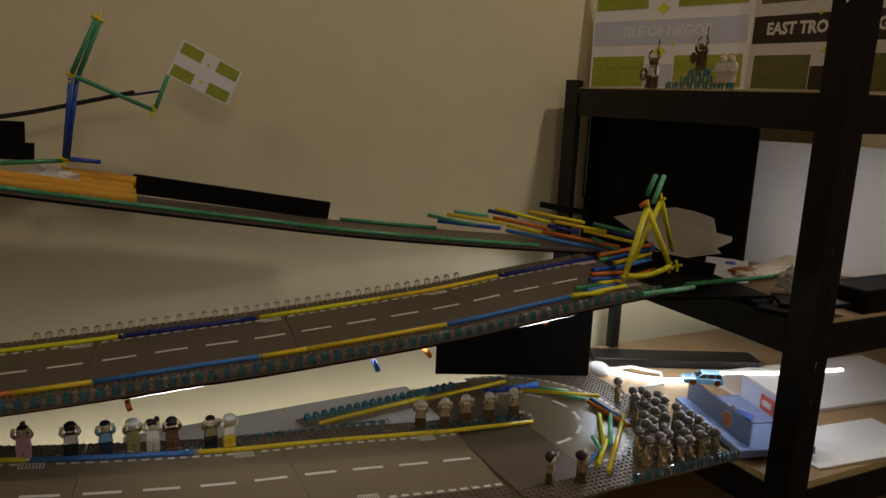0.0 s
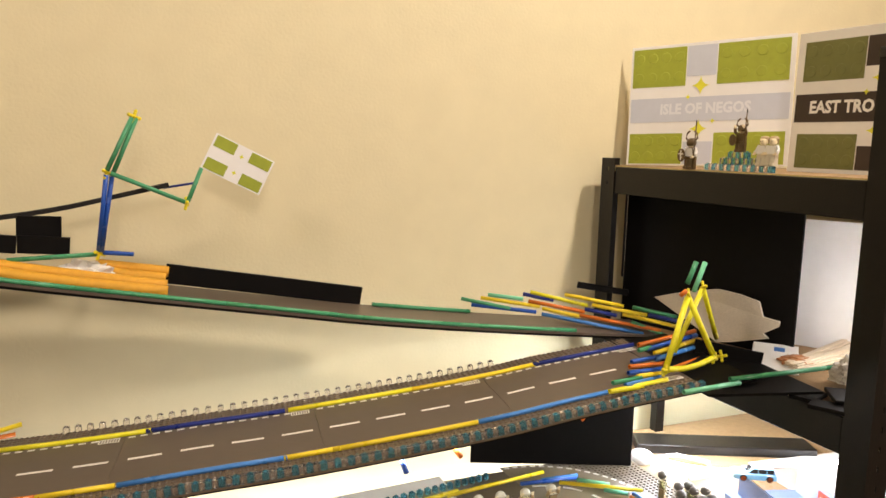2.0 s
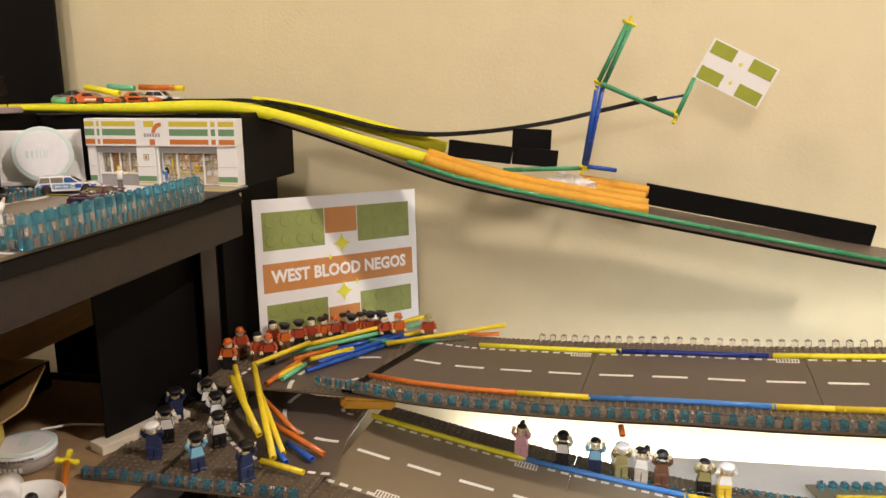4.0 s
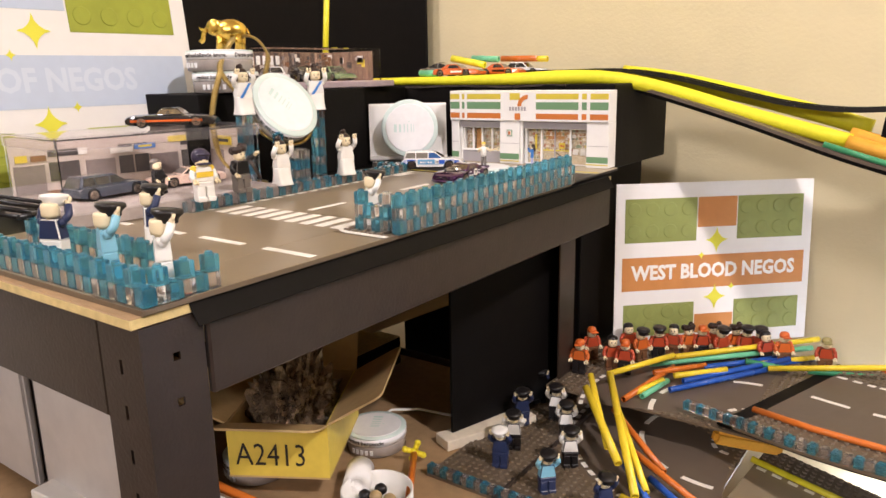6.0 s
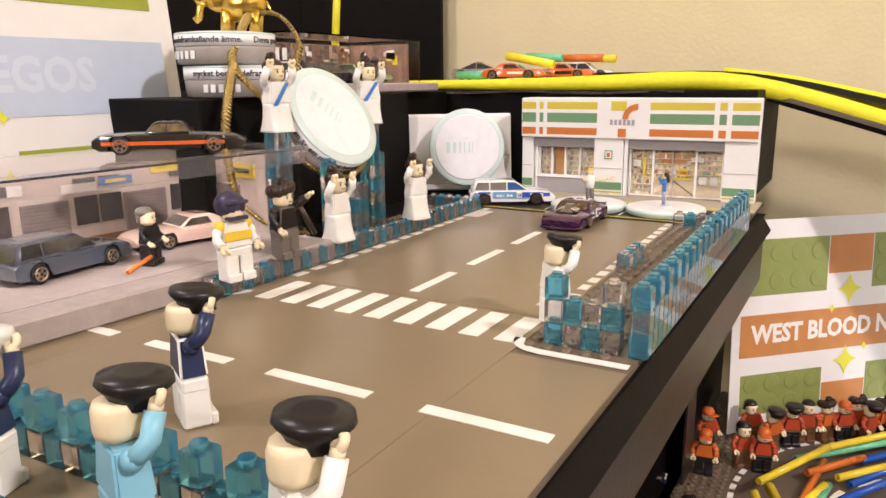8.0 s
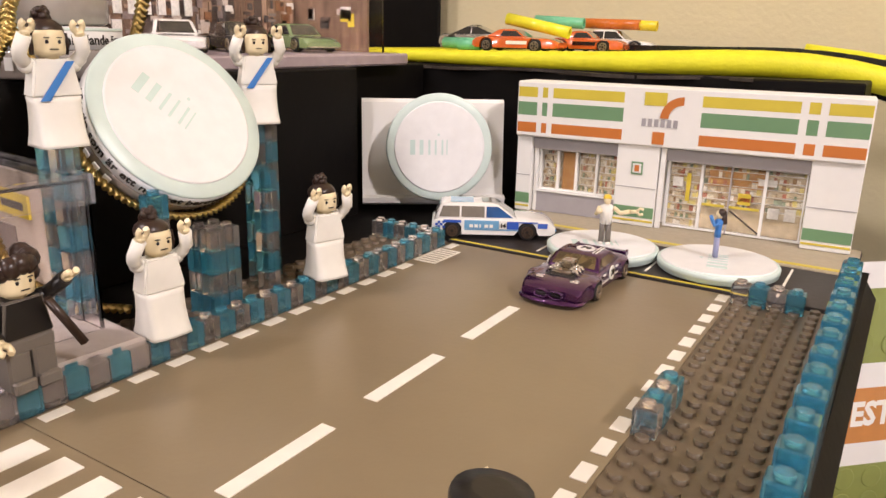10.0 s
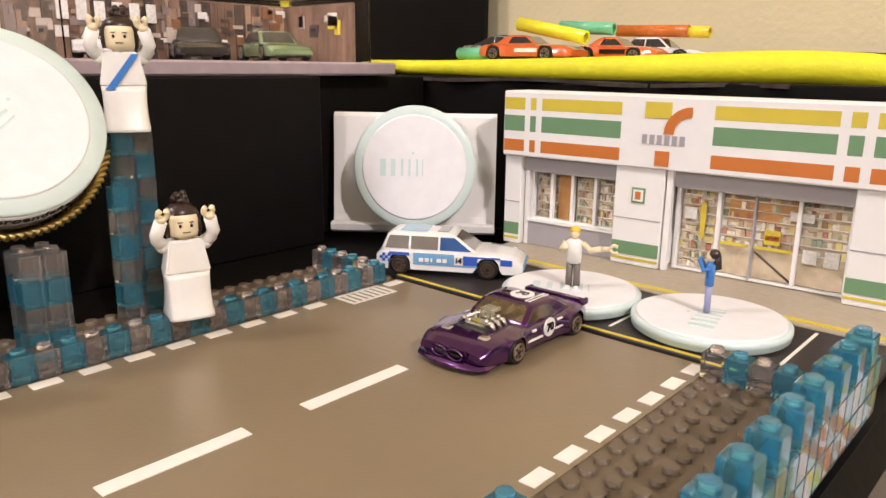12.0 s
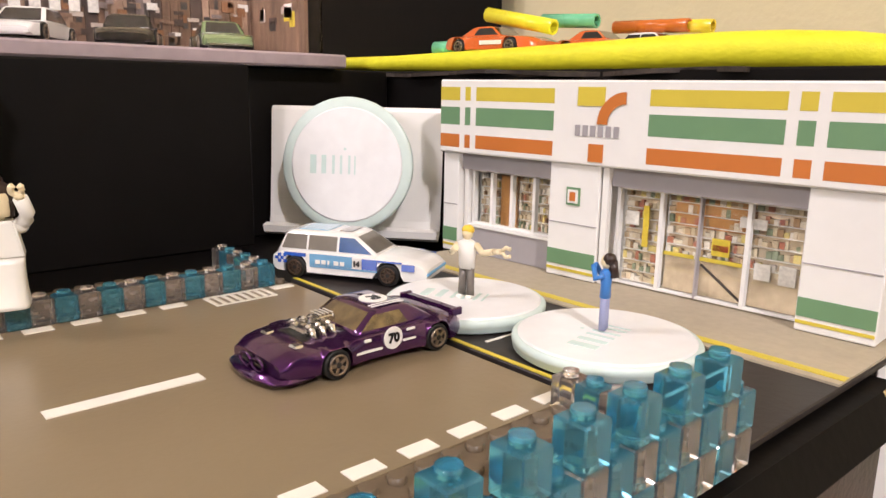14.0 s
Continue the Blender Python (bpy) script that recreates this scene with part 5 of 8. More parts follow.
def toy_car(label, m, shape, color, L=0.072, W=0.031, roof=None, stripe=None, rim=None, glass=None, spokes=5, group="toy cars"):
    """A die-cast toy car pointing along +x, its middle at the origin: body with wheel arches, cabin, panes, wheels."""
    sh = SHAPES[shape]
    top = thing("toy_car", label, "toy car", m, group)
    hw, hh, z0, wr = W / 2, sh["h"], 0.0026, sh["wr"]
    glass = glass or GLASS
    axles = [a * L for a in sh["axles"]]
    ra = wr + 0.0008
    xs = {0.5 + a / L + ra / L * math.cos(math.pi * k / 10) for a in axles for k in range(11)} | {k / 30 for k in range(31)} | {0.01, 0.985}
    bm = bmesh.new()
    rows = []
    for x in sorted(xs):
        X = (x - 0.5) * L
        z, w = soft_row(sh["deck"], x)
        zt, w = z * hh, w * hw
        zb, fl = z0 + (0.0010 if x < 0.02 or x > 0.98 else 0), 0.0
        for a in axles:
            d = abs(X - a)
            if d < ra:
                zb = max(zb, wr + math.sqrt(max(0.0, ra * ra - d * d)))
            fl = max(fl, sh["flare"] * max(0.0, 1 - (d / (ra * 1.75)) ** 2))
        zb = min(zb, zt - 0.0012)
        zm = max(zb + 0.0005, 0.72 * zt)
        half = [(w * 0.93 + fl, zb), (w + fl, zb + 0.0003), (w + fl * 0.9, max(zb + 0.0004, zm)), (w * 0.965 + fl * 0.4, zt - 0.0007), (w * 0.86, zt - 0.0001), (w * 0.45, zt + 0.0003)]
        rows.append([bm.verts.new((X, -y, q)) for y, q in half] + [bm.verts.new((X, y, q)) for y, q in reversed(half)])
    for a, b in zip(rows, rows[1:]):
        bridge(bm, a, b, 0, True)
    cap(bm, rows[0], 0), cap(bm, rows[-1], 0, True)
    bmesh.ops.recalc_face_normals(bm, faces=bm.faces)
    for e in bm.edges:
        if len(e.link_faces) == 2 and e.calc_face_angle(0) > 0.75:
            e.smooth = False
    body = part("body", bm, PAINT[color], top)
    bm = bmesh.new()
    box(bm, -0.47 * L, 0.47 * L, -hw + 0.0052, hw - 0.0052, 0.0018, 0.0062)
    part("chassis", bm, BLACK, top)
    # cabin shell lofted from the belt to the roof
    c0, c1, r0, r1 = [(v - 0.5) * L for v in sh["cab"]]
    zb = 0.46 * hh
    bh, rh = 0.90 * hw, 0.70 * hw
    at = lambda f: (c0 + (r0 - c0) * f, c1 + (r1 - c1) * f, bh + (rh - bh) * f, zb + (hh - zb) * f)
    bm = bmesh.new()
    rings = []
    for f, inset in ((0, 0), (0.5, 0), (0.86, 0), (0.95, 0.0005), (1.0, 0.0020), (1.015, 0.006)):
        xa, xb, hy, z = at(min(f, 0.95))
        z = zb + (hh - zb) * f
        xa, xb, hy = xa + inset, xb - inset, hy - inset * 0.8
        rr = 0.0024
        pts = []
        for cx, cy, a0 in ((xb - rr, hy - rr, 0), (xa + rr, hy - rr, 90), (xa + rr, -hy + rr, 180), (xb - rr, -hy + rr, 270)):
            for k in range(4):
                a = math.radians(a0 + 30 * k)
                pts.append((cx + rr * math.cos(a), cy + rr * math.sin(a)))
        rings.append([bm.verts.new((x, y, z)) for x, y in pts])
    for a, b in zip(rings, rings[1:]):
        bridge(bm, a, b, 0, True)
    cap(bm, rings[-1]), cap(bm, rings[0], 0, True)
    part("cabin", bm, PAINT[roof or color], body)
    # panes
    lo = max(0.18, (soft_row(sh["deck"], 0.45)[0] * hh + 0.0008 - zb) / (hh - zb))
    hi = 0.86
    n = 3 if shape == "wagon" else (1 if shape == "coupe" else 2)
    for s in (-1, 1):
        for k in range(n):
            def edge(f, u):
                xa, xb, hy, z = at(f)
                fa = k / n + (0.012 if k else 0.045)
                fb = (k + 1) / n - (0.012 if k < n - 1 else 0.035)
                if shape == "coupe":
                    fa = 0.36
                span0, span1 = at(lo)[0], at(lo)[1]
                x = xa + (xb - xa) * (fa + (fb - fa) * u)
                if 0 < k or (u == 1 and k < n - 1):
                    q = fa if u == 0 else fb
                    if not (k == n - 1 and u == 1):
                        x = span0 + (span1 - span0) * q * 0.93
                return Vector((x, s * (hy + 0.0001), z))
            q = [edge(lo, 0), edge(lo, 1), edge(hi, 1), edge(hi, 0)]
            car_window(body, q if s < 0 else list(reversed(q)), glass[k % len(glass)] if isinstance(glass, (list, tuple)) else glass, "side_window")
    g0 = glass[-1] if isinstance(glass, (list, tuple)) else glass
    for end in (0, 1):
        q = []
        l2 = max(0.10, (soft_row(sh["deck"], sh["cab"][end] * 0.98 + 0.01)[0] * hh + 0.0008 - zb) / (hh - zb))
        for f, sy in ((l2, -1), (l2, 1), (0.90, 1), (0.90, -1)):
            xa, xb, hy, z = at(f)
            q.append(Vector(((xb + 0.0001) if end else (xa - 0.0001), sy * (hy - 0.0022), z)))
        car_window(body, q if end else list(reversed(q)), g0, "windscreen" if end else "rear_window")
    for i, x in enumerate(axles):
        for s in (-1, 1):
            wheel = thing("wheel", "", "")
            wheel.parent = top
            wheel.matrix_local = pose(x, s * (hw - 0.0020 + sh["flare"] * 0.5), wr, 90 * s)
            bm = bmesh.new()
            lathe(bm, [(wr * 0.62, -0.0012), (wr * 0.92, -0.0024), (wr, -0.0016), (wr, 0.0018), (wr * 0.92, 0.0024), (wr * 0.68, 0.0022)], 24)
            part("tyre", bm, TYRE, wheel)
            bm = bmesh.new()
            lathe(bm, [(wr * 0.70, -0.0014), (wr * 0.70, -0.0020), (wr * 0.62, -0.0019), (0.0011, -0.0019), (0.0009, -0.0027)], 18, 1)
            for f in bm.faces:
                f.material_index = 1
            tube(bm, [Vector((wr * 0.64 * math.cos(math.pi * k / 10), wr * 0.64 * math.sin(math.pi * k / 10), -0.0025)) for k in range(21)], 0.00042, 6, 0)
            for k in range(spokes):
                box(bm, 0.0002, wr * 0.62, -0.0015 / spokes ** 0.6, 0.0015 / spokes ** 0.6, -0.0026, -0.0018, 0, 0, pose(0, 0, 0, 0, 0, 360 / spokes * k))
            part("rim", bm, [rim or RIM, BLACK], wheel)
    zn, wn = soft_row(sh["deck"], 0.985)
    for s in (-1, 1):
        bm = bmesh.new()
        box(bm, 0.472 * L, 0.489 * L, s * 0.66 * hw - 0.0024, s * 0.66 * hw + 0.0024, zn * hh * 0.62, zn * hh * 0.88, 0.0005)
        part("headlight", bm, CHROME, body, "small bright headlight")
    bm = bmesh.new()
    box(bm, 0.472 * L, 0.503 * L, -0.80 * hw, 0.80 * hw, z0 + 0.0004, z0 + 0.0022, 0.0008, seg=2)
    part("bumper", bm, CHROME if stripe == "chrome" else PAINT[color], body)
    return top, body


def side_mark(body, x0, x1, z0, z1, W, m, name="side_stripe", both=True):
    for s in (-1, 1) if both else (-1,):
        bm = bmesh.new()
        box(bm, x0, x1, *sorted((s * W / 2 * 0.985, s * (W / 2 + 0.0004))), z0, z1)
        part(name, bm, m, body)


def number_mark(body, txt, x, z, W, size, r=None):
    for s in (-1, 1):
        if r:
            bm = bmesh.new()
            lathe(bm, [(r, -0.0002), (r, 0.0004)], 24, 0, pose(x, s * W / 2, z, -90 * s))
            part("number_disc", bm, WHITE, body)
        bm = text_mesh(txt, size, 0.0001, 0.0002)
        bmesh.ops.transform(bm, matrix=pose(x, s * (W / 2 + 0.0006), z, 90, 0, 0 if s < 0 else 180), verts=bm.verts)
        part("number", bm, BLACK, body, "black number " + txt)


# white racing estate
V_GLASS = mat("toy_smoked_pane", (0.20, 0.18, 0.15), 0.10, vary=0.25, scale=40, coat=1.0)
V_BLUE = mat("toy_blue_pane", (0.03, 0.10, 0.28), 0.12, vary=0.4, scale=40, coat=1.0)
DARK_RIM = mat("toy_dark_bronze_rim", (0.10, 0.065, 0.045), 0.35, 0.6, vary=0.15)
car, body = toy_car("white toy estate racing car with blue side bands, number fourteen", pose(-0.0690, 0.1490, ZT + 0.0013, 0, 0, 31), "wagon", "white", 0.074, 0.030, rim=DARK_RIM, glass=[V_GLASS, V_GLASS, V_BLUE, V_GLASS], spokes=10)
ROYAL, PALEB = PAINT["royal"], plastic("toy_pale_blue_print", (0.16, 0.36, 0.58), 0.25)
side_mark(body, -0.0300, -0.0195, 0.0100, 0.0116, 0.0301, ROYAL)
side_mark(body, -0.0175, 0.0030, 0.0066, 0.0116, 0.0301, PALEB, "pale_band")
side_mark(body, 0.0078, 0.0148, 0.0066, 0.0112, 0.0301, ROYAL)
side_mark(body, 0.0148, 0.0262, 0.0105, 0.0112, 0.0301, ROYAL)
side_mark(body, 0.0262, 0.0320, 0.0074, 0.0104, 0.0297, ROYAL)
side_mark(body, -0.0175, 0.0148, 0.0057, 0.0064, 0.0301, PALEB, "sill_line")
for k, w in enumerate((0.0022, 0.0020, 0.0008, 0.0022, 0.0020)):
    side_mark(body, -0.0145 + 0.0030 * k, -0.0145 + 0.0030 * k + w, 0.0074, 0.0092, 0.0308, WHITE, "brand_bar")
side_mark(body, 0.0034, 0.0074, 0.0066, 0.0112, 0.0306, WHITE, "number_panel")
number_mark(body, "14", 0.0054, 0.0089, 0.0312, 0.0032)
for i in range(4):
    for j in range(3):
        if (i + j) % 2:
            side_mark(body, -0.0348 + 0.0014 * i, -0.0334 + 0.0014 * i, 0.0066 + 0.0014 * j, 0.0080 + 0.0014 * j, 0.0300, ROYAL, "checker_square")
bm = bmesh.new()
box(bm, -0.026, -0.012, -0.0075, 0.0075, 0.0210, 0.02125)
part("roof_panel", bm, PAINT["blue"], body, "pale blue roof panel")
bm = bmesh.new()
box(bm, -0.007, -0.0012, -0.006, 0.006, 0.0210, 0.02125)
part("sunroof", bm, V_GLASS, body)
for k, (w, h) in enumerate(((0.0030, 0.0024), (0.0030, 0.0024))):
    bm = bmesh.new()
    box(bm, 0.0215 + 0.0032 * k, 0.0238 + 0.0032 * k, -0.0030, 0.0030, 0.0112, 0.01165, 0, 0, pose(0, 0, 0.0006, 0, 3))
    part("bonnet_mark", bm, FIG["navy"], body)
bm = bmesh.new()
box(bm, 0.0345, 0.0378, -0.0128, 0.0128, 0.0052, 0.0066, 0.0005)
part("bumper_band", bm, PALEB, body, "pale blue bumper band")
# purple muscle car
P_GLASS = mat("toy_amber_pane", (0.26, 0.19, 0.09), 0.10, 0.6, vary=0.6, scale=110, coat=1.0, dark=(0.015, 0.010, 0.008))
car, body = toy_car("glossy purple toy muscle car with chrome engine, number seventy", pose(0.0107, 0.0905, ZT + 0.0003, 0, 0, -89), "coupe", "purple", 0.070, 0.0325, glass=P_GLASS, rim=RIM)
number_mark(body, "70", -0.004, 0.0082, 0.0322, 0.0044, 0.0036)
side_mark(body, 0.0002, 0.0105, 0.0054, 0.0061, 0.0318, WHITE)
side_mark(body, -0.0140, -0.0080, 0.0062, 0.0069, 0.0322, WHITE)
side_mark(body, 0.0045, 0.0068, 0.0088, 0.0096, 0.0316, WHITE, "brand_bar")
side_mark(body, -0.0128, -0.0096, 0.0094, 0.0101, 0.0322, WHITE, "brand_bar")
eng = 0.0108
bm = bmesh.new()
box(bm, 0.0100, 0.0215, -0.0052, 0.0052, eng - 0.001, eng + 0.0020, 0.0009, seg=2)
engine = part("engine", bm, CHROME, body, "exposed chrome engine")
bm = bmesh.new()
box(bm, 0.0070, 0.0235, -0.0072, 0.0072, 0.0098, 0.01095, 0.0003)
part("engine_bay", bm, BLACK, body)
bm = bmesh.new()
box(bm, 0.0085, 0.0150, -0.0030, 0.0030, eng + 0.0018, eng + 0.0050, 0.0008, seg=2)
part("blower", bm, CHROME, engine)
for i in range(4):
    bm = bmesh.new()
    box(bm, 0.0092 + 0.0015 * i, 0.0099 + 0.0015 * i, -0.0030, 0.0030, eng + 0.0048, eng + 0.0054, 0.0002)
    part("blower_rib", bm, CHROME, engine)
for i in range(3):
    for s in (-1, 1):
        bm = bmesh.new()
        tube(bm, [Vector((0.0120 + 0.0036 * i, s * 0.0030, eng + 0.0016)), Vector((0.0122 + 0.0036 * i, s * 0.0064, eng + 0.0020)), Vector((0.0124 + 0.0036 * i, s * 0.0078, eng - 0.0004))], 0.0010, 8)
        ball(bm, (0.0124 + 0.0036 * i, s * 0.0042, eng + 0.0026), 0.0011, n=8)
        part("exhaust_pipe", bm, CHROME, engine)
for s in (-1, 1):
    bm = bmesh.new()
    box(bm, 0.0245, 0.0280, s * 0.0085 - 0.0022, s * 0.0085 + 0.0022, 0.0094, 0.0107, 0.0006)
    part("bonnet_scoop", bm, CHROME, body)
bm = bmesh.new()
box(bm, -0.0358, -0.0322, -0.0140, 0.0140, 0.0088, 0.0114, 0.0006, seg=2)
for s in (-1, 1):
    box(bm, -0.0362, -0.0310, s * 0.0134 - 0.0008, s * 0.0134 + 0.0008, 0.0090, 0.0118, 0.0004)
part("spoiler", bm, PAINT["purple"], body)
bm = bmesh.new()
lathe(bm, [(0.0048, 0), (0.0048, 0.0004)], 24, 0, pose(-0.0075, 0.001, 0.0169))
disc = part("roof_disc", bm, WHITE, body)
bm = text_mesh("70", 0.0052, 0.0001, 0.0002)
bmesh.ops.transform(bm, matrix=pose(-0.0075, 0.001, 0.0174, 0, 0, 90), verts=bm.verts)
part("number", bm, BLACK, disc, "black number 70")
for y in (0.0062, 0.0078):
    bm = bmesh.new()
    box(bm, -0.0145, -0.0015, y, y + 0.0007, 0.0167, 0.0170)
    part("roof_line", bm, WHITE, body)
for s in (-1, 1):
    bm = bmesh.new()
    box(bm, 0.0335, 0.0366, s * 0.0036 - 0.0027, s * 0.0036 + 0.0027, 0.0042, 0.0066, 0.0008, seg=2)
    part("grille", bm, BLACK, body)
    bm = bmesh.new()
    q = [Vector((0.0366, s * 0.0036 + 0.0034 * math.cos(a), 0.0054 + 0.0019 * math.sin(a))) for a in [2 * math.pi * k / 16 for k in range(17)]]
    tube(bm, q, 0.0005, 6)
    part("grille_rim", bm, PAINT["purple"], body)
bm = bmesh.new()
slab(bm, [(0.0240, -0.0158), (0.0335, -0.0160), (0.0372, -0.0135), (0.0392, -0.0060), (0.0396, 0.0), (0.0392, 0.0060), (0.0372, 0.0135), (0.0335, 0.0160), (0.0240, 0.0158)], 0.0015, 0.0030)
bmesh.ops.bevel(bm, geom=bm.edges[:], offset=0.0005, segments=2, affect="EDGES")
shade(bm)
part("front_spoiler", bm, PAINT["purple"], body)
# cars on the foam ramp's start
car, body = toy_car("orange toy sports car with white lettering bars among straws", pose(-0.135, 0.302, ZK + 0.0108, 0, 0, 8), "coupe", "orange", 0.070, 0.031)
side_mark(body, -0.006, 0.012, 0.0055, 0.0080, 0.0308, WHITE, "brand_bar")
toy_car("silver angular toy truck at the ramp's start", pose(-0.208, 0.368, ZK + 0.0108, 0, 0, 10), "wedge", "silver", 0.072, 0.031)
car, body = toy_car("white toy coupe at the ramp's start beside the wall", pose(-0.098, 0.418, ZK + 0.0108, 0, 0, 4), "sedan", "white", 0.072, 0.031)
car, body = toy_car("brown-red toy race car behind the orange one", pose(-0.100, 0.360, ZK + 0.0108, 0, 0, 6), "coupe", "orange", 0.062, 0.028)
side_mark(body, -0.010, 0.016, 0.0055, 0.0085, 0.028, PAINT["black"], "brand_bar")
for c, a, b in (("lime", (-0.145, 0.299, 1.0320), (-0.093, 0.302, 1.0220)), ("mint", (-0.146, 0.352, 1.0320), (-0.104, 0.356, 1.0300)), ("orange", (-0.138, 0.421, 1.0318), (-0.080, 0.425, 1.0308)), ("yellow", (-0.100, 0.429, 1.0310), (-0.066, 0.431, 1.0300)), ("mint", (-0.215, 0.318, 1.0125), (-0.176, 0.312, 1.0125)), ("mint", (-0.182, 0.287, 1.0118), (-0.164, 0.291, 1.0118))):
    rod(c, a, b, 0.0046)
# black and orange car on the garage case
car, body = toy_car("black toy pickup coupe with orange stripes on the clear case", pose(-0.132, -0.160, 0.9700, 0, 0, 42), "pickup", "black", 0.078, 0.031, stripe="chrome", glass=P_GLASS)
side_mark(body, -0.034, 0.028, 0.0052, 0.0072, 0.031, PAINT["orange"])
bm = bmesh.new()
box(bm, 0.014, 0.030, -0.006, 0.006, 0.0090, 0.0096)
part("bonnet_stripe", bm, PAINT["orange"], body)
bm = bmesh.new()
box(bm, 0.0335, 0.0385, -0.0135, 0.0135, 0.0034, 0.0072, 0.0006)
part("grille", bm, CHROME, body, "wide chrome grille")
toy_car("pale blue toy estate car on the clear blue case", pose(1.511, 0.078, 0.5720, 0, 0, 150), "wagon", "blue", 0.066, 0.029, rim=PAINT["orange"])
toy_car("blue and white toy sports car inside the blue case", pose(1.532, 0.030, 0.5300, 0, 0, -60), "coupe", "royal", 0.070, 0.031, roof="white")

# ---- convenience store model ----
SW = mat("model_white", (0.80, 0.79, 0.76), 0.55, vary=0.03, scale=60, bump=0.03)
SG = mat("model_grey", (0.36, 0.34, 0.35), 0.6, vary=0.06, scale=60)
S_YEL = mat("model_yellow", (0.62, 0.50, 0.05), 0.5, vary=0.05)
S_GRN = mat("model_green", (0.150, 0.285, 0.145), 0.5, vary=0.05)
S_ORG = mat("model_orange", (0.55, 0.17, 0.03), 0.5, vary=0.05)
WALK = mat("model_pavement", (0.42, 0.36, 0.26), 0.7, vary=0.12, scale=120, bump=0.1)
ASPH = mat("model_asphalt", (0.028, 0.022, 0.020), 0.45, vary=0.2, scale=120, bump=0.06)
PANE = clear("model_pane", (0.95, 0.95, 0.93), 0.03)
SHOPIN = mat("shop_interior", (0.50, 0.40, 0.26), 0.7, vary=0.25, scale=160)
WOODIN = mat("shop_wood", (0.36, 0.17, 0.04), 0.6, vary=0.2, scale=90)
GOODS = [mat("goods_%s" % n, c, 0.6, vary=0.3, scale=300) for n, c in (("red", (0.45, 0.06, 0.03)), ("yellow", (0.65, 0.50, 0.04)), ("green", (0.08, 0.28, 0.10)), ("white", (0.70, 0.68, 0.62)), ("brown", (0.22, 0.10, 0.04)), ("dark", (0.05, 0.04, 0.035)), ("blue", (0.08, 0.18, 0.42)))]

SHELF_GOODS = [mat("goods_muted_%d" % i, c, 0.6, vary=0.3, scale=300) for i, c in enumerate(((0.50, 0.40, 0.26), (0.40, 0.28, 0.15), (0.62, 0.55, 0.42), (0.30, 0.18, 0.08), (0.68, 0.63, 0.54), (0.55, 0.46, 0.30), (0.60, 0.48, 0.14), (0.36, 0.12, 0.06), (0.20, 0.24, 0.14)))]

lot = thing("store_base", "black model forecourt with pale pavement and yellow lines", "model base", pose(0, 0, ZT))
bm = bmesh.new()
box(bm, -0.084, 0.1275, 0.1215, 0.2440, -0.0015, 0.0010, 0.0004)
part("asphalt", bm, ASPH, lot)
bm = bmesh.new()
box(bm, -0.083, 0.127, 0.184, 0.2435, 0.0010, 0.0018)
part("pavement", bm, WALK, lot)
bm = bmesh.new()
box(bm, -0.083, 0.127, 0.1875, 0.1915, 0.0018, 0.0021)
part("kerb_line", bm, S_YEL, lot, "yellow painted kerb line")
bm = bmesh.new()
box(bm, -0.083, 0.0885, 0.1222, 0.1240, 0.0010, 0.0013)
part("front_line", bm, S_YEL, lot, "yellow painted edge line")
for x in (0.0975, 0.0325, -0.030):
    bm = bmesh.new()
    box(bm, x, x + 0.0012, 0.130, 0.180, 0.0010, 0.0013)
    part("bay_line", bm, LINE, lot)

shop = thing("model_store", "white model convenience store with yellow, green and orange stripes", "model building", pose(-0.0885, 0.2150, 0.9021, 0, 0, 4.0))
W_, D_, T_ = 0.2095, 0.0225, 0.0882
FZ = 0.0520


def sbox(name, x0, x1, y0, y1, z0, z1, m, label="", parent=None, bevel=0.0):
    bm = bmesh.new()
    box(bm, x0 * W_, x1 * W_, y0, y1, z0, z1, bevel)
    return part(name, bm, m, parent or shop, label)


sbox("fascia", 0, 1, -0.0035, D_, FZ, T_, SW, bevel=0.0008)
for z0, z1, m in ((0.72, 0.90, S_YEL), (0.39, 0.63, S_GRN), (0.08, 0.26, S_ORG)):
    for a, b in ((0.004, 0.068), (0.085, 0.102), (0.120, 0.345), (0.570, 0.825), (0.845, 0.873), (0.893, 0.996)):
        sbox("stripe", a, b, -0.0036, -0.0034, FZ + z0 * (T_ - FZ), FZ + z1 * (T_ - FZ), m)
# emblem as plain shapes
z_ = lambda k: FZ + k * (T_ - FZ)
sbox("emblem_bar", 0.405, 0.470, -0.0039, -0.0035, z_(0.70), z_(0.92), S_YEL)
bm = bmesh.new()
rows = []
for i in range(9):
    a = math.pi / 2 * i / 8
    for r in (0.0085, 0.0135):
        rows.append(bm.verts.new((0.508 * W_ - 0.0005 + 0.013 - 0.013 - r * math.cos(a) + 0.0125 - 0.0125, -0.0041, z_(0.50) + r * math.sin(a))))
for i in range(8):
    a, b, c, d = rows[2 * i:2 * i + 4]
    bm.faces.new((a, c, d, b))
bmesh.ops.translate(bm, verts=bm.verts, vec=(0.0028, 0, -0.0002))
for f in bm.faces:
    if f.normal.y > 0:
        f.normal_flip()
bmesh.ops.solidify(bm, geom=bm.faces[:], thickness=0.0003)
part("emblem_curve", bm, S_ORG, shop)
sbox("emblem_stem", 0.437, 0.472, -0.0039, -0.0035, z_(0.05), z_(0.26), S_ORG)
for k in range(6):
    sbox("emblem_mark", 0.402 + 0.0185 * k, 0.402 + 0.0185 * k + 0.012, -0.0039, -0.0035, z_(0.345), z_(0.475), SG)
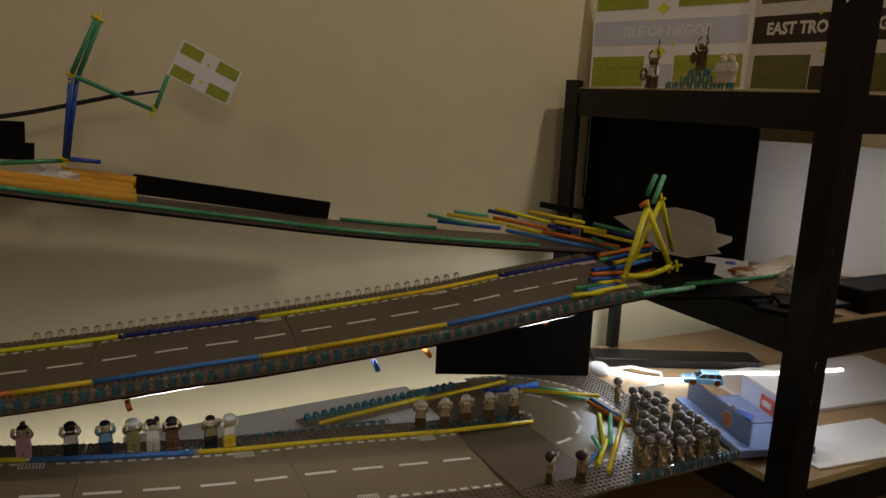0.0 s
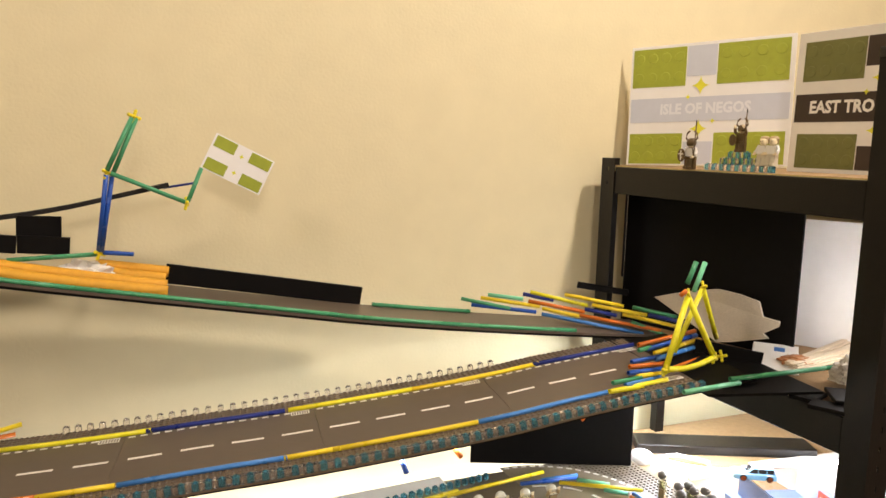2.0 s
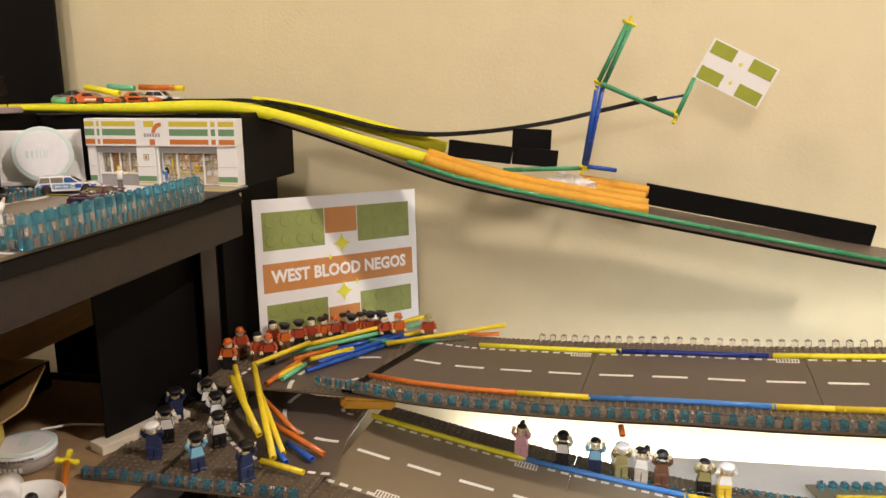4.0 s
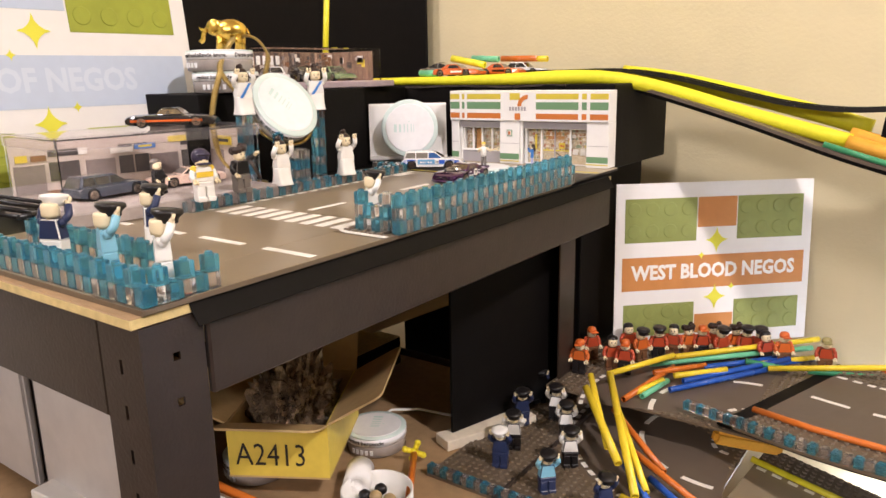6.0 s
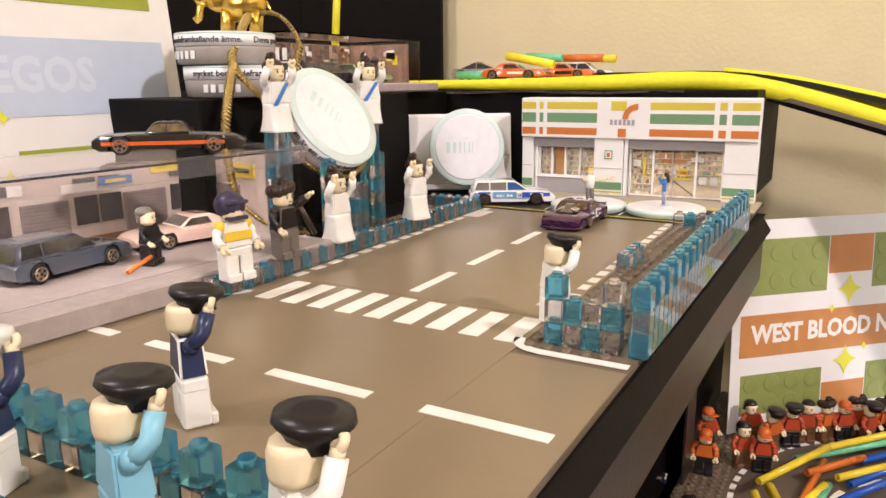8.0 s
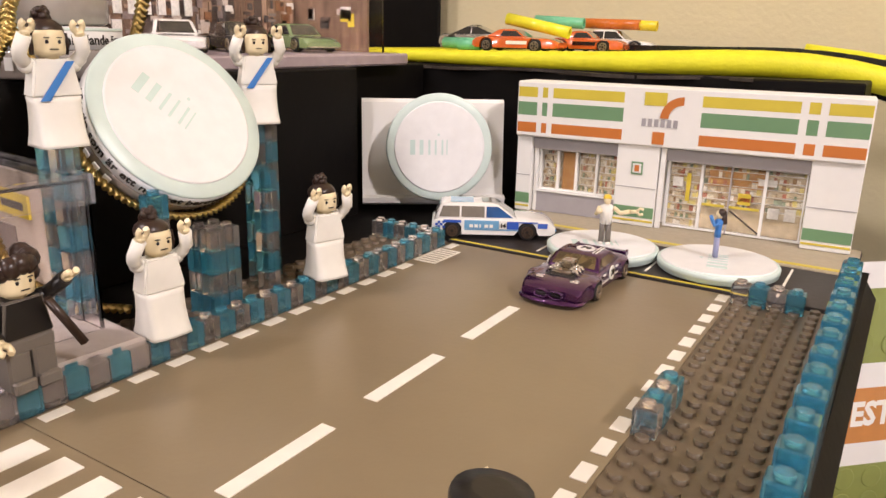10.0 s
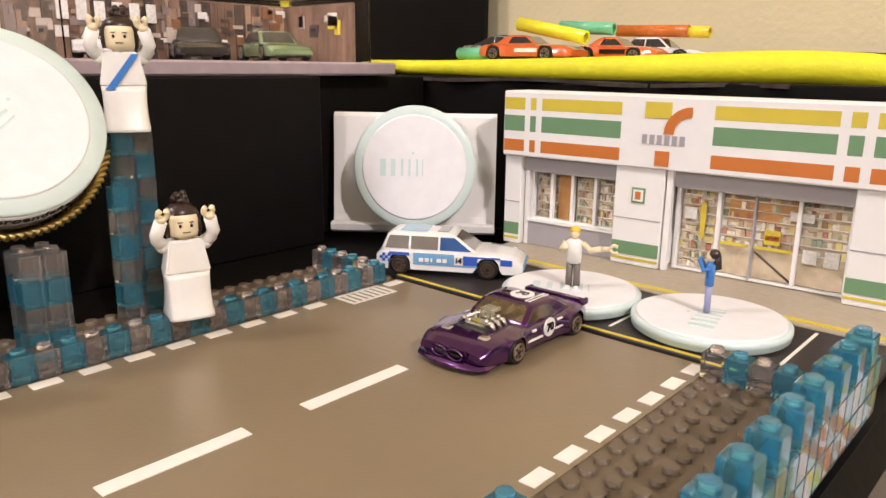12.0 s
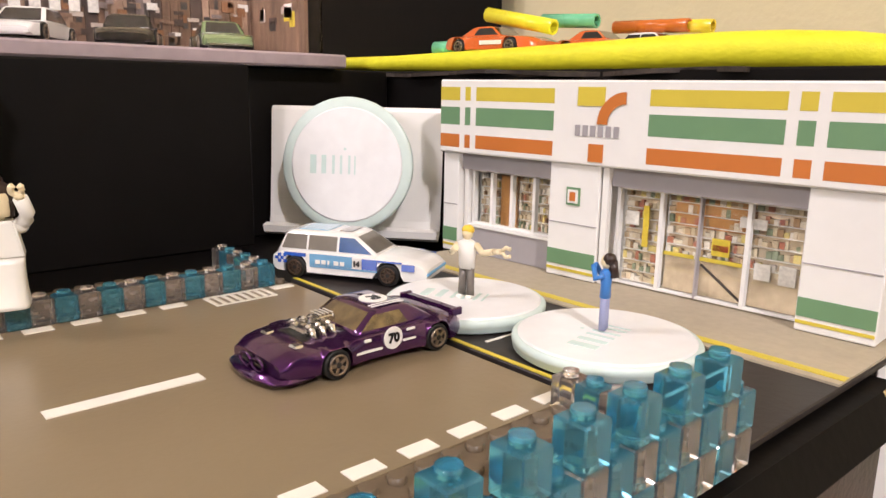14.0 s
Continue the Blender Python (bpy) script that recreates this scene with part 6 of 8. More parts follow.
# piers and walls
sbox("wall", 0, 1, 0.0170, D_, 0, FZ, SW)
sbox("pier", 0.0, 0.052, 0.0, 0.0170, 0, FZ, SW, bevel=0.0004)
sbox("pier", 0.335, 0.462, -0.0012, 0.0170, 0, FZ, SW, bevel=0.0004)
sbox("pier", 0.872, 1.0, -0.0012, 0.0170, 0, FZ, SW, bevel=0.0004)
sbox("pipe", 0.056, 0.068, 0.004, 0.0065, 0, FZ, SW)
sbox("pipe", 0.466, 0.480, 0.0, 0.0030, 0, FZ, SW)
for a, b, y in ((0.0, 0.052, -0.0004), (0.335, 0.462, -0.0016), (0.872, 1.0, -0.0016)):
    sbox("green_panel", a + 0.002, b - 0.002, y, y + 0.0004, 0.0055, 0.0125, S_GRN)
    sbox("yellow_panel", a + 0.002, b - 0.002, y, y + 0.0004, 0.0028, 0.0040, S_YEL)
    sbox("joint_line", a + 0.002, b - 0.002, y, y + 0.0004, 0.0248, 0.0252, SG)
sbox("badge", 0.382, 0.416, -0.0018, -0.0012, 0.0335, 0.0415, S_GRN)
sbox("badge_face", 0.386, 0.412, -0.0021, -0.0018, 0.0345, 0.0405, SW)
sbox("badge_mark", 0.392, 0.406, -0.0024, -0.0021, 0.0355, 0.0395, S_ORG)
sbox("badge_mark", 0.060, 0.130, -0.0018, -0.0012, 0.0, 0.0, S_GRN) if False else None
sbox("shutter_box", 0.052, 0.335, 0.003, 0.0170, FZ - 0.0085, FZ, SG)
sbox("shutter_box", 0.462, 0.872, 0.003, 0.0170, FZ - 0.0085, FZ, SG)
sbox("window_base", 0.068, 0.335, 0.004, 0.0170, 0, 0.0140, SG)
sbox("window_sill", 0.068, 0.335, 0.003, 0.0170, 0.0140, 0.0150, SW)
# behind the panes: shelves with goods
random.seed(4)


def interior(x0, x1, z0, z1, cols, rows_):
    """Shop shelves behind the panes: boards with small packets on them, joined by colour."""
    sbox("interior_back", x0, x1, 0.0152, 0.0168, z0, z1, SHOPIN)
    packs = {}
    for j in range(rows_):
        c = z0 + (z1 - z0) * j / rows_
        d = (z1 - z0) / rows_
        sbox("shop_shelf", x0, x1, 0.0128, 0.0152, c, c + 0.0003, GOODS[3])
        x = x0 + 0.001
        while x < x1 - 0.006:
            w = (0.35 + 0.5 * random.random()) * (x1 - x0) / cols / 1.6
            k = random.randrange(len(SHELF_GOODS) + 2)
            if k < len(SHELF_GOODS):
                h = d * (0.45 + 0.4 * random.random())
                box(packs.setdefault(k, bmesh.new()), x * W_, min(x + w, x1 - 0.001) * W_, 0.0132 + 0.0006 * random.random(), 0.0150, c + 0.0003, c + h)
            x += w * 1.08
    for k, bm in packs.items():
        part("goods", bm, SHELF_GOODS[k], shop, kind="stuff")


interior(0.072, 0.135, 0.0150, FZ - 0.0085, 4, 6)
sbox("wood_panel", 0.140, 0.190, 0.0130, 0.0150, 0.0150, FZ - 0.0085, WOODIN)
interior(0.195, 0.333, 0.0150, FZ - 0.0085, 9, 6)
interior(0.485, 0.575, 0.0010, FZ - 0.0085, 4, 9)
interior(0.585, 0.870, 0.0160, FZ - 0.0085, 12, 6)
sbox("wood_panel", 0.60, 0.76, 0.0135, 0.0150, 0.0290, FZ - 0.0085, WOODIN)
sbox("interior_floor", 0.585, 0.870, 0.0130, 0.0168, 0.0010, 0.0160, SHOPIN)
for x0, x1, z0, z1 in ((0.068, 0.335, 0.0150, FZ - 0.0085), (0.482, 0.872, 0.0005, FZ - 0.0085)):
    win = sbox("window", x0, x1, 0.0098, 0.0102, z0, z1, PANE, "clear shop window pane")
    win.visible_shadow = False
    bars = (0.068, 0.128, 0.190, 0.258, 0.329) if x0 < 0.2 else (0.482, 0.580, 0.664, 0.757, 0.864)
    for k, b in enumerate(bars):
        sbox("window_frame", b, b + (0.008 if k in (0, 1, 3) or x0 < 0.2 else 0.004), 0.0070, 0.0098, z0, z1, SW if k != 2 or x0 < 0.2 else SG, parent=win)
    sbox("window_frame", x0, x1, 0.0072, 0.0096, z1 - 0.0012, z1, SW, parent=win)
    sbox("window_frame", x0, x1, 0.0072, 0.0096, z0, z0 + 0.0010, SW, parent=win)
for a, b, z0, z1, m in ((0.590, 0.655, 0.0165, 0.0180, S_YEL), (0.668, 0.752, 0.0165, 0.0180, S_YEL), (0.690, 0.725, 0.0195, 0.0265, GOODS[1]), (0.692, 0.723, 0.0215, 0.0240, GOODS[0]), (0.500, 0.530, 0.027, 0.033, GOODS[3]), (0.540, 0.552, 0.018, 0.036, GOODS[1]), (0.740, 0.790, 0.0325, 0.0365, GOODS[3]), (0.775, 0.805, 0.0130, 0.0195, GOODS[3]), (0.820, 0.850, 0.0125, 0.0200, GOODS[3])):
    sbox("notice", a, b, 0.0090, 0.0097, z0, z1, m)

bm = bmesh.new()
tube(bm, [Vector((0.672 * W_, 0.0090, 0.0150)), Vector((0.760 * W_, 0.0090, 0.0020))], 0.0005, 6)
part("stair_rail", bm, GOODS[5], shop)

# ---- round cans and lids ----
CAN_MINT = plastic("can_mint_rim", (0.60, 0.71, 0.67), 0.35)
CAN_WHITE = plastic("can_white_face", (0.80, 0.80, 0.80), 0.3)
CAN_SIDE = mat("can_clear_side", (0.52, 0.47, 0.43), 0.20, vary=0.12, scale=70, trans=0.25, coat=0.4)
CAN_GREY = plastic("can_grey_pouches", (0.62, 0.57, 0.54), 0.5)
CAN_INK = plastic("can_mint_print", (0.56, 0.70, 0.66), 0.4)
LABEL_INK = plastic("label_black_print", (0.02, 0.018, 0.016), 0.5)


def ring_text(txt, radius, size, m, z, start, parent, up=1):
    """Words bent round a can's side."""
    bm = text_mesh(txt, size, 0.0001, 0.0001, "LEFT")
    for v in bm.verts:
        a = start + v.co.x / radius
        r = radius + 0.0002 + v.co.z
        v.co = Vector((r * math.cos(a), r * math.sin(a), z + up * v.co.y))
    bmesh.ops.recalc_face_normals(bm, faces=bm.faces)
    return part("warning_text", bm, m, parent, "black warning words round the side")


def brand_bars(top, r, turn, z):
    """Five plain strokes in place of the brand mark, on a lid's face."""
    q = pose(0, 0, 0, 0, 0, turn)
    x = -r * 0.56
    for w, gap, h in ((0.0034, 0.0030, 0.0100), (0.0026, 0.0034, 0.0100), (0.0014, 0.0030, 0.0100), (0.0012, 0.0034, 0.0100), (0.0012, 0.0022, 0.0100), (0.0007, 0.0030, 0.0100)):
        bm = bmesh.new()
        box(bm, x, x + w, -h / 2, h / 2, z, z + 0.0002, 0, 0, q)
        part("brand_bar", bm, CAN_INK, top)
        x += w + gap
    bm = bmesh.new()
    lathe(bm, [(0.0008, z), (0.0008, z + 0.0002)], 12, 0, q @ pose(-r * 0.02, 0.0085, 0))
    part("brand_dot", bm, CAN_INK, top)


def lid(label, m, turn=0.0, r=0.0335, h=0.0052, marks=True, inner=0.86):
    top = thing("can_lid", label, "lid", m, "round can lids")
    bm = bmesh.new()
    lathe(bm, [(r * 0.96, 0), (r, 0.0008), (r, h * 0.45), (r * 1.012, h * 0.5), (r * 1.012, h * 0.86), (r * 0.985, h), (r * inner, h)], 48)
    part("rim", bm, CAN_MINT, top)
    bm = bmesh.new()
    lathe(bm, [(r * inner, h - 0.0010), (r * inner, h + 0.0003), (r * (inner - 0.02), h + 0.0006)], 48)
    part("face", bm, CAN_WHITE, top)
    if marks:
        brand_bars(top, r, turn, h + 0.0006)
    return top


def can(label, m, words="", start=0.0, r=0.034, h=0.021, turn=0.0):
    """A round tin lying on its base: clear side, white label band, mint-rimmed lid."""
    top = thing("round_can", label, "can", m, "round cans")
    bm = bmesh.new()
    lathe(bm, [(r * 0.90, 0), (r * 0.97, 0.0012), (r * 0.985, h * 0.5), (r * 0.985, h * 0.58)], 48)
    part("base", bm, CAN_SIDE, top, "clear plastic base")
    bm = bmesh.new()
    lathe(bm, [(r * 0.86, 0.001), (r * 0.90, h * 0.50)], 40)
    part("contents", bm, CAN_GREY, top)
    bm = bmesh.new()
    lathe(bm, [(r, h * 0.58), (r, h * 0.94)], 48)
    part("label_band", bm, CAN_WHITE, top)
    bm = bmesh.new()
    lathe(bm, [(r * 1.003, h * 0.94), (r * 1.003, h * 0.97), (r * 0.985, h), (r * 0.80, h)], 48)
    part("rim", bm, CAN_MINT, top)
    bm = bmesh.new()
    lathe(bm, [(r * 0.84, h - 0.0008), (r * 0.84, h + 0.0003), (r * 0.82, h + 0.0006)], 48)
    part("face", bm, CAN_WHITE, top)
    brand_bars(top, r, turn, h + 0.0006)
    if words:
        ring_text(words, r, h * 0.27, LABEL_INK, h * 0.76, start, top)
    for k in range(5):
        bm = bmesh.new()
        a = start + 0.30 + 0.16 * k
        box(bm, 0, 0.0006, -0.0016, 0.0016, -0.0026, 0.0026, 0, 0, Matrix.Translation((r * 0.99 * math.cos(a), r * 0.99 * math.sin(a), h * 0.30)) @ pose(0, 0, 0, 0, 0, math.degrees(a)))
        part("side_brand_bar", bm, CAN_WHITE, top)
    return top


def facing(place, normal, roll=0.0):
    n = Vector(normal).normalized()
    return Matrix.Translation(place) @ n.to_track_quat("Z", "Y").to_matrix().to_4x4() @ pose(0, 0, 0, 0, 0, roll)


lid("white and mint can lid standing under a small figurine", pose(0.0020, 0.1490, ZT + 0.0014), 30, r=0.0308, inner=0.95)
lid("white and mint can lid stand on the model forecourt", pose(0.0640, 0.1550, ZT + 0.0014), 100, r=0.0308, inner=0.95)
# the big leaning can, the stacked cans
NB = Vector((0.85, -0.065, 0.52)).normalized()
can("white round can leaning like a drum with warning text", facing(Vector((-0.1125, -0.042, 0.985)) - NB * 0.022, NB, 0), "nikotin som är ett mycket beroendeframkallande ämne.", 2.70, 0.0368, 0.022, -50)
can("clear round can at the bottom of a stack of two", pose(-0.194, -0.050, ZK + 0.0003, 0, 0, -60), "mycket beroendeframkallande ämne.", -0.62, turn=20)
can("clear round can on top of another on the black tier", pose(-0.197, -0.053, ZK + 0.0222, 0, 0, -60), "beroendeframkallande ämne.     Denna produkt", -1.35, turn=20)
# white card stand with a can lid on it
stand = thing("card_stand", "white curled card holding a round lid upright", "card", pose(-0.184, 0.164, ZT, 0, 0, 39))
bm = bmesh.new()
prof = [(0.0075, 0.0730), (0.0080, 0.0745), (0.0065, 0.0725), (0.0035, 0.040), (0.0, 0.012), (-0.002, 0.005), (-0.006, 0.002), (-0.010, 0.004), (-0.011, 0.008), (-0.007, 0.0085)]
front = [[bm.verts.new((x, y, z)) for y, z in prof] for x in (0.0, 0.101)]
back = [[bm.verts.new((x, y + 0.0012, z + 0.0004)) for y, z in prof] for x in (0.0, 0.101)]
for k in range(len(prof) - 1):
    for a, b, flip in ((front[0], front[1], False), (back[0], back[1], True)):
        q = (a[k], a[k + 1], b[k + 1], b[k])
        bm.faces.new(q if not flip else tuple(reversed(q)))
for i in (0, 1):
    for k in range(len(prof) - 1):
        bm.faces.new((front[i][k], back[i][k], back[i][k + 1], front[i][k + 1]))
bmesh.ops.recalc_face_normals(bm, faces=bm.faces)
part("card", bm, PAPER, stand)
lid("mint-rimmed white round lid propped upright on a white card", facing((-0.1350, 0.1870, 0.9440), (0.62, -0.765, 0.11), 0), 0, 0.0360, 0.006)

# ---- gold elephant and chain on the cans ----
GOLD = mat("gold", (0.72, 0.50, 0.10), 0.22, 1.0, vary=0.2, scale=200, bump=0.25, bump_scale=500)
CHAINM = mat("old_gold_chain", (0.42, 0.31, 0.11), 0.34, 1.0, vary=0.25, scale=200)
bm = bmesh.new()
ball(bm, (0, 0, 0.016), 0.0105, 0, (1.35, 0.95, 0.95), 16)
ball(bm, (0.014, 0, 0.019), 0.0068, 0, (1, 1, 1.05), 14)
for s in (-1, 1):
    ball(bm, (0.012, s * 0.0065, 0.019), 0.0058, 0, (0.9, 0.25, 1.15), 12)
    for x in (-0.008, 0.008):
        tube(bm, [Vector((x, s * 0.0048, 0.012)), Vector((x + 0.001, s * 0.005, 0.0)),], 0.0033, 10)
    tube(bm, [Vector((0.019, s * 0.003, 0.016)), Vector((0.024, s * 0.0035, 0.0165)), Vector((0.026, s * 0.003, 0.019))], 0.0009, 6)
tube(bm, [Vector((0.019, 0, 0.019)), Vector((0.0235, 0, 0.015)), Vector((0.0245, 0, 0.009)), Vector((0.027, 0, 0.007))], 0.0022, 8)
tube(bm, [Vector((-0.014, 0, 0.018)), Vector((-0.017, 0, 0.010))], 0.0008, 6)
solo("elephant_ornament", bm, GOLD, "small shiny gold elephant ornament on a stack of cans", "ornament", pose(-0.192, -0.040, ZK + 0.0440, 0, 0, 215) @ Matrix.Scale(1.22, 4))


def chain(path, label):
    """A braided chain of overlapping links along a path."""
    w = Way(path, 0.003)
    bm = bmesh.new()
    n = int(w.length / 0.0026)
    for i in range(n):
        s = w.length * i / n
        t, u, v = w.axes(s)
        p = w.mid(s)
        for k in (-1, 1):
            d = (t * 0.8 + u * k * 0.6).normalized()
            tube(bm, [p - d * 0.0026 + u * k * 0.0015, p + v * 0.0009, p + d * 0.0026 + u * k * 0.0012], 0.00125, 6)
    return solo("gold_chain", bm, CHAINM, label, "chain")


CAN_C = Vector((-0.1125, -0.042, 0.985))
SIDE = Vector((0, 0, 1)).cross(NB).normalized()
DOWN = SIDE.cross(NB).normalized() if SIDE.cross(NB).z < 0 else NB.cross(SIDE).normalized()
arc = [CAN_C - NB * 0.016 + (DOWN * math.cos(radians(a)) + SIDE * math.sin(radians(a))) * 0.0385 for a in range(-115, 96, 15)]
chain([(-0.182, -0.045, 1.0520), (-0.174, -0.060, 1.042), (-0.166, -0.078, 1.018)] + [tuple(p) for p in arc], "braided old-gold chain slung round the leaning can")
chain([(-0.185, -0.040, 1.0540), (-0.168, -0.030, 1.052), (-0.158, -0.022, 1.034), (-0.156, -0.030, 1.010), (-0.150, -0.036, 0.990)], "braided gold chain hanging from the elephant")
chain([(-0.166, -0.078, 1.018), (-0.152, -0.100, 0.990), (-0.149, -0.106, 0.962), (-0.141, -0.104, 0.932), (-0.128, -0.088, 0.914), (-0.114, -0.072, 0.909)], "braided old-gold chain hanging behind the brick column")

# ---- clear display cases ----
ACRYL = clear("acrylic", (0.98, 0.96, 0.96), 0.02, 1.14)
EDGE_ACRYL = clear("acrylic_edge", (0.94, 0.90, 0.90), 0.08, 1.12, 0.96)
CONC = mat("printed_concrete", (0.36, 0.31, 0.28), 0.6, vary=0.15, scale=90, bump=0.05)
SHUT = mat("printed_shutter", (0.22, 0.18, 0.16), 0.55, vary=0.2, scale=90)
GARW = mat("printed_garage_wall", (0.46, 0.39, 0.33), 0.6, vary=0.12, scale=70)
RUST = mat("printed_rusty_boards", (0.20, 0.12, 0.075), 0.6, vary=0.5, scale=120, streak=(1, 1, 0.15))
DARKW = mat("printed_dark_window", (0.07, 0.06, 0.055), 0.4, vary=0.3, scale=90)
VIOLET = mat("case_base_violet", (0.36, 0.29, 0.31), 0.35, vary=0.15, scale=60)


def case(label, m, sx, sy, sz, base_m, back_m, bx=0.012):
    """A clear box on a plinth, open view: base, five thin acrylic walls, printed backdrop; local x runs along its length, y to the back."""
    top = thing("display_case", label, "display case", m, "clear display cases")
    bm = bmesh.new()
    box(bm, -0.006, sx + 0.006, -0.018, sy + 0.004, 0, bx, 0.0012)
    part("base", bm, base_m, top)
    t = 0.0012
    for nm, a in (("front_wall", (0, sx, 0, t, bx, sz)), ("left_wall", (0, t, t, sy, bx, sz)), ("right_wall", (sx - t, sx, t, sy, bx, sz)), ("top_wall", (0, sx, 0, sy, sz, sz + t))):
        bm = bmesh.new()
        box(bm, *a)
        ob = part(nm, bm, ACRYL, top, "clear acrylic wall")
        ob.visible_shadow = False
    bm = bmesh.new()
    box(bm, 0.002, sx - 0.002, sy - 0.002, sy, bx, sz - 0.002)
    return top, part("backdrop", bm, back_m, top)


def panel(parent, x0, x1, z0, z1, y, m, name="printed_panel", slats=0):
    bm = bmesh.new()
    box(bm, x0, x1, y - 0.0008, y, z0, z1)
    for k in range(slats):
        z = z0 + (z1 - z0) * (k + 0.25) / slats
        box(bm, x0 + 0.0005, x1 - 0.0005, y - 0.0014, y - 0.0008, z, z + (z1 - z0) / slats * 0.5)
    return part(name, bm, m, parent)


GC = pose(-0.116, -0.278, ZT, 0, 0, 85)
gar, back = case("clear acrylic case with a printed garage and toy cars", GC, 0.186, 0.105, 0.0668, CONC, GARW)
yb = 0.1028
for nm, a in (("lid_front", (-0.0014, 0.1874, -0.0014, -0.0002, 0.0590, 0.0695)), ("lid_side", (0.1862, 0.1876, -0.0002, 0.1055, 0.0590, 0.0695)), ("lid_side", (-0.0014, -0.0002, -0.0002, 0.1055, 0.0590, 0.0695))):
    bm = bmesh.new()
    box(bm, *a, 0.0003)
    ob = part(nm, bm, EDGE_ACRYL, gar, "clear acrylic lid rim")
    ob.visible_shadow = False
for x0, x1 in ((0.004, 0.030), (0.066, 0.094), (0.130, 0.160)):
    panel(gar, x0, x1, 0.014, 0.040, yb, SHUT, "shutter", 12)
for x0, x1 in ((0.034, 0.060), (0.098, 0.112), (0.114, 0.128), (0.164, 0.182)):
    panel(gar, x0, x1, 0.024, 0.041, yb, DARKW, "printed_window")
    panel(gar, x0, x1, 0.046, 0.052, yb, DARKW, "printed_window")
for x0, x1, z0, z1, m in ((0.006, 0.016, 0.043, 0.049, GOODS[1]), (0.019, 0.032, 0.043, 0.048, GOODS[4]), (0.090, 0.112, 0.044, 0.049, GOODS[3]), (0.114, 0.136, 0.046, 0.051, GOODS[6]), (0.118, 0.132, 0.0475, 0.0495, GOODS[1]), (0.150, 0.170, 0.050, 0.056, GOODS[1]), (0.154, 0.166, 0.052, 0.054, GOODS[5]), (0.060, 0.068, 0.046, 0.052, GOODS[3]), (0.030, 0.180, 0.0125, 0.016, GOODS[4])):
    panel(gar, x0, x1, z0, z1, yb - 0.0006, m, "printed_sign")
# right inner wall print
bm = bmesh.new()
box(bm, 0.1828, 0.1846, 0.030, 0.100, 0.012, 0.064)
part("side_backdrop", bm, GARW, gar)
bm = bmesh.new()
box(bm, 0.1820, 0.1828, 0.055, 0.082, 0.014, 0.042)
part("shutter", bm, SHUT, gar)
bm = bmesh.new()
box(bm, 0.1818, 0.1828, 0.040, 0.066, 0.047, 0.056)
part("printed_sign", bm, GOODS[1], gar)
bm = bmesh.new()
box(bm, 0.1814, 0.1818, 0.044, 0.062, 0.050, 0.053)
part("brand_bar", bm, GOODS[5], gar)
toy_car("dark slate toy estate in the garage case", GC @ pose(0.058, 0.048, 0.0123, 0, 0, 10), "wagon", "slate", 0.070, 0.030)
toy_car("cream and rose toy convertible in the garage case", GC @ pose(0.138, 0.055, 0.0123, 0, 0, 172), "coupe", "cream", 0.072, 0.030)
figure("small dark mechanic figurine with an orange tool", Vector((GC @ Vector((0.092, 0.022, 0.0123)))), 110, "black", "black", "grey", "hair", "down", size=0.72)
rod("orange", GC @ Vector((0.070, 0.010, 0.0142)), GC @ Vector((0.088, 0.016, 0.0180)), 0.0012)

RC = pose(-0.201, 0.018, ZK + 0.0003, 0, 0, 90)
rus, back = case("clear case with rusty workshop boards and three toy cars", RC, 0.194, 0.086, 0.0480, VIOLET, RUST, 0.0080)
random.seed(9)
PLANKS = [mat("printed_plank_%s" % n, c, 0.6, vary=0.45, scale=160, streak=(1, 1, 0.2)) for n, c in (("brown", (0.17, 0.10, 0.06)), ("tan", (0.32, 0.21, 0.14)), ("grey", (0.22, 0.17, 0.155)), ("dark", (0.07, 0.045, 0.035)))]
x0 = 0.003
while x0 < 0.185:
    wd = 0.004 + 0.004 * random.random()
    panel(rus, x0, min(x0 + wd, 0.188), 0.008, 0.045, 0.0839, random.choice(PLANKS), "printed_plank")
    x0 += wd + 0.0004
for k in range(130):
    x0 = 0.004 + 0.175 * random.random()
    z0 = 0.012 + 0.028 * random.random()
    panel(rus, x0, x0 + 0.002 + 0.007 * random.random(), z0, z0 + 0.002 + 0.005 * random.random(), 0.0830 - 0.00012 * (k % 5), random.choice([GOODS[3], GOODS[4], GOODS[5], SHUT, DARKW, GARW, GARW, RUST] + PLANKS), "printed_sign")
for k in range(6):
    panel(rus, 0.030 + 0.0105 * k, 0.036 + 0.0105 * k, 0.030, 0.041, 0.0822, GOODS[3], "sign_bar")
for x in (0.012, 0.062, 0.116, 0.162):
    panel(rus, x, x + 0.0025, 0.008, 0.044, 0.0835, DARKW, "printed_post")
bm = bmesh.new()
box(bm, 0.1885, 0.1910, 0.012, 0.084, 0.008, 0.046)
part("side_backdrop", bm, RUST, rus)
for k in range(9):
    y0, z0 = 0.016 + 0.055 * random.random(), 0.012 + 0.026 * random.random()
    bm = bmesh.new()
    box(bm, 0.1880, 0.1885, y0, y0 + 0.006 + 0.006 * random.random(), z0, z0 + 0.004 + 0.006 * random.random())
    part("printed_sign", bm, random.choice([GOODS[3], GOODS[1], GOODS[5], GARW] + PLANKS), rus)
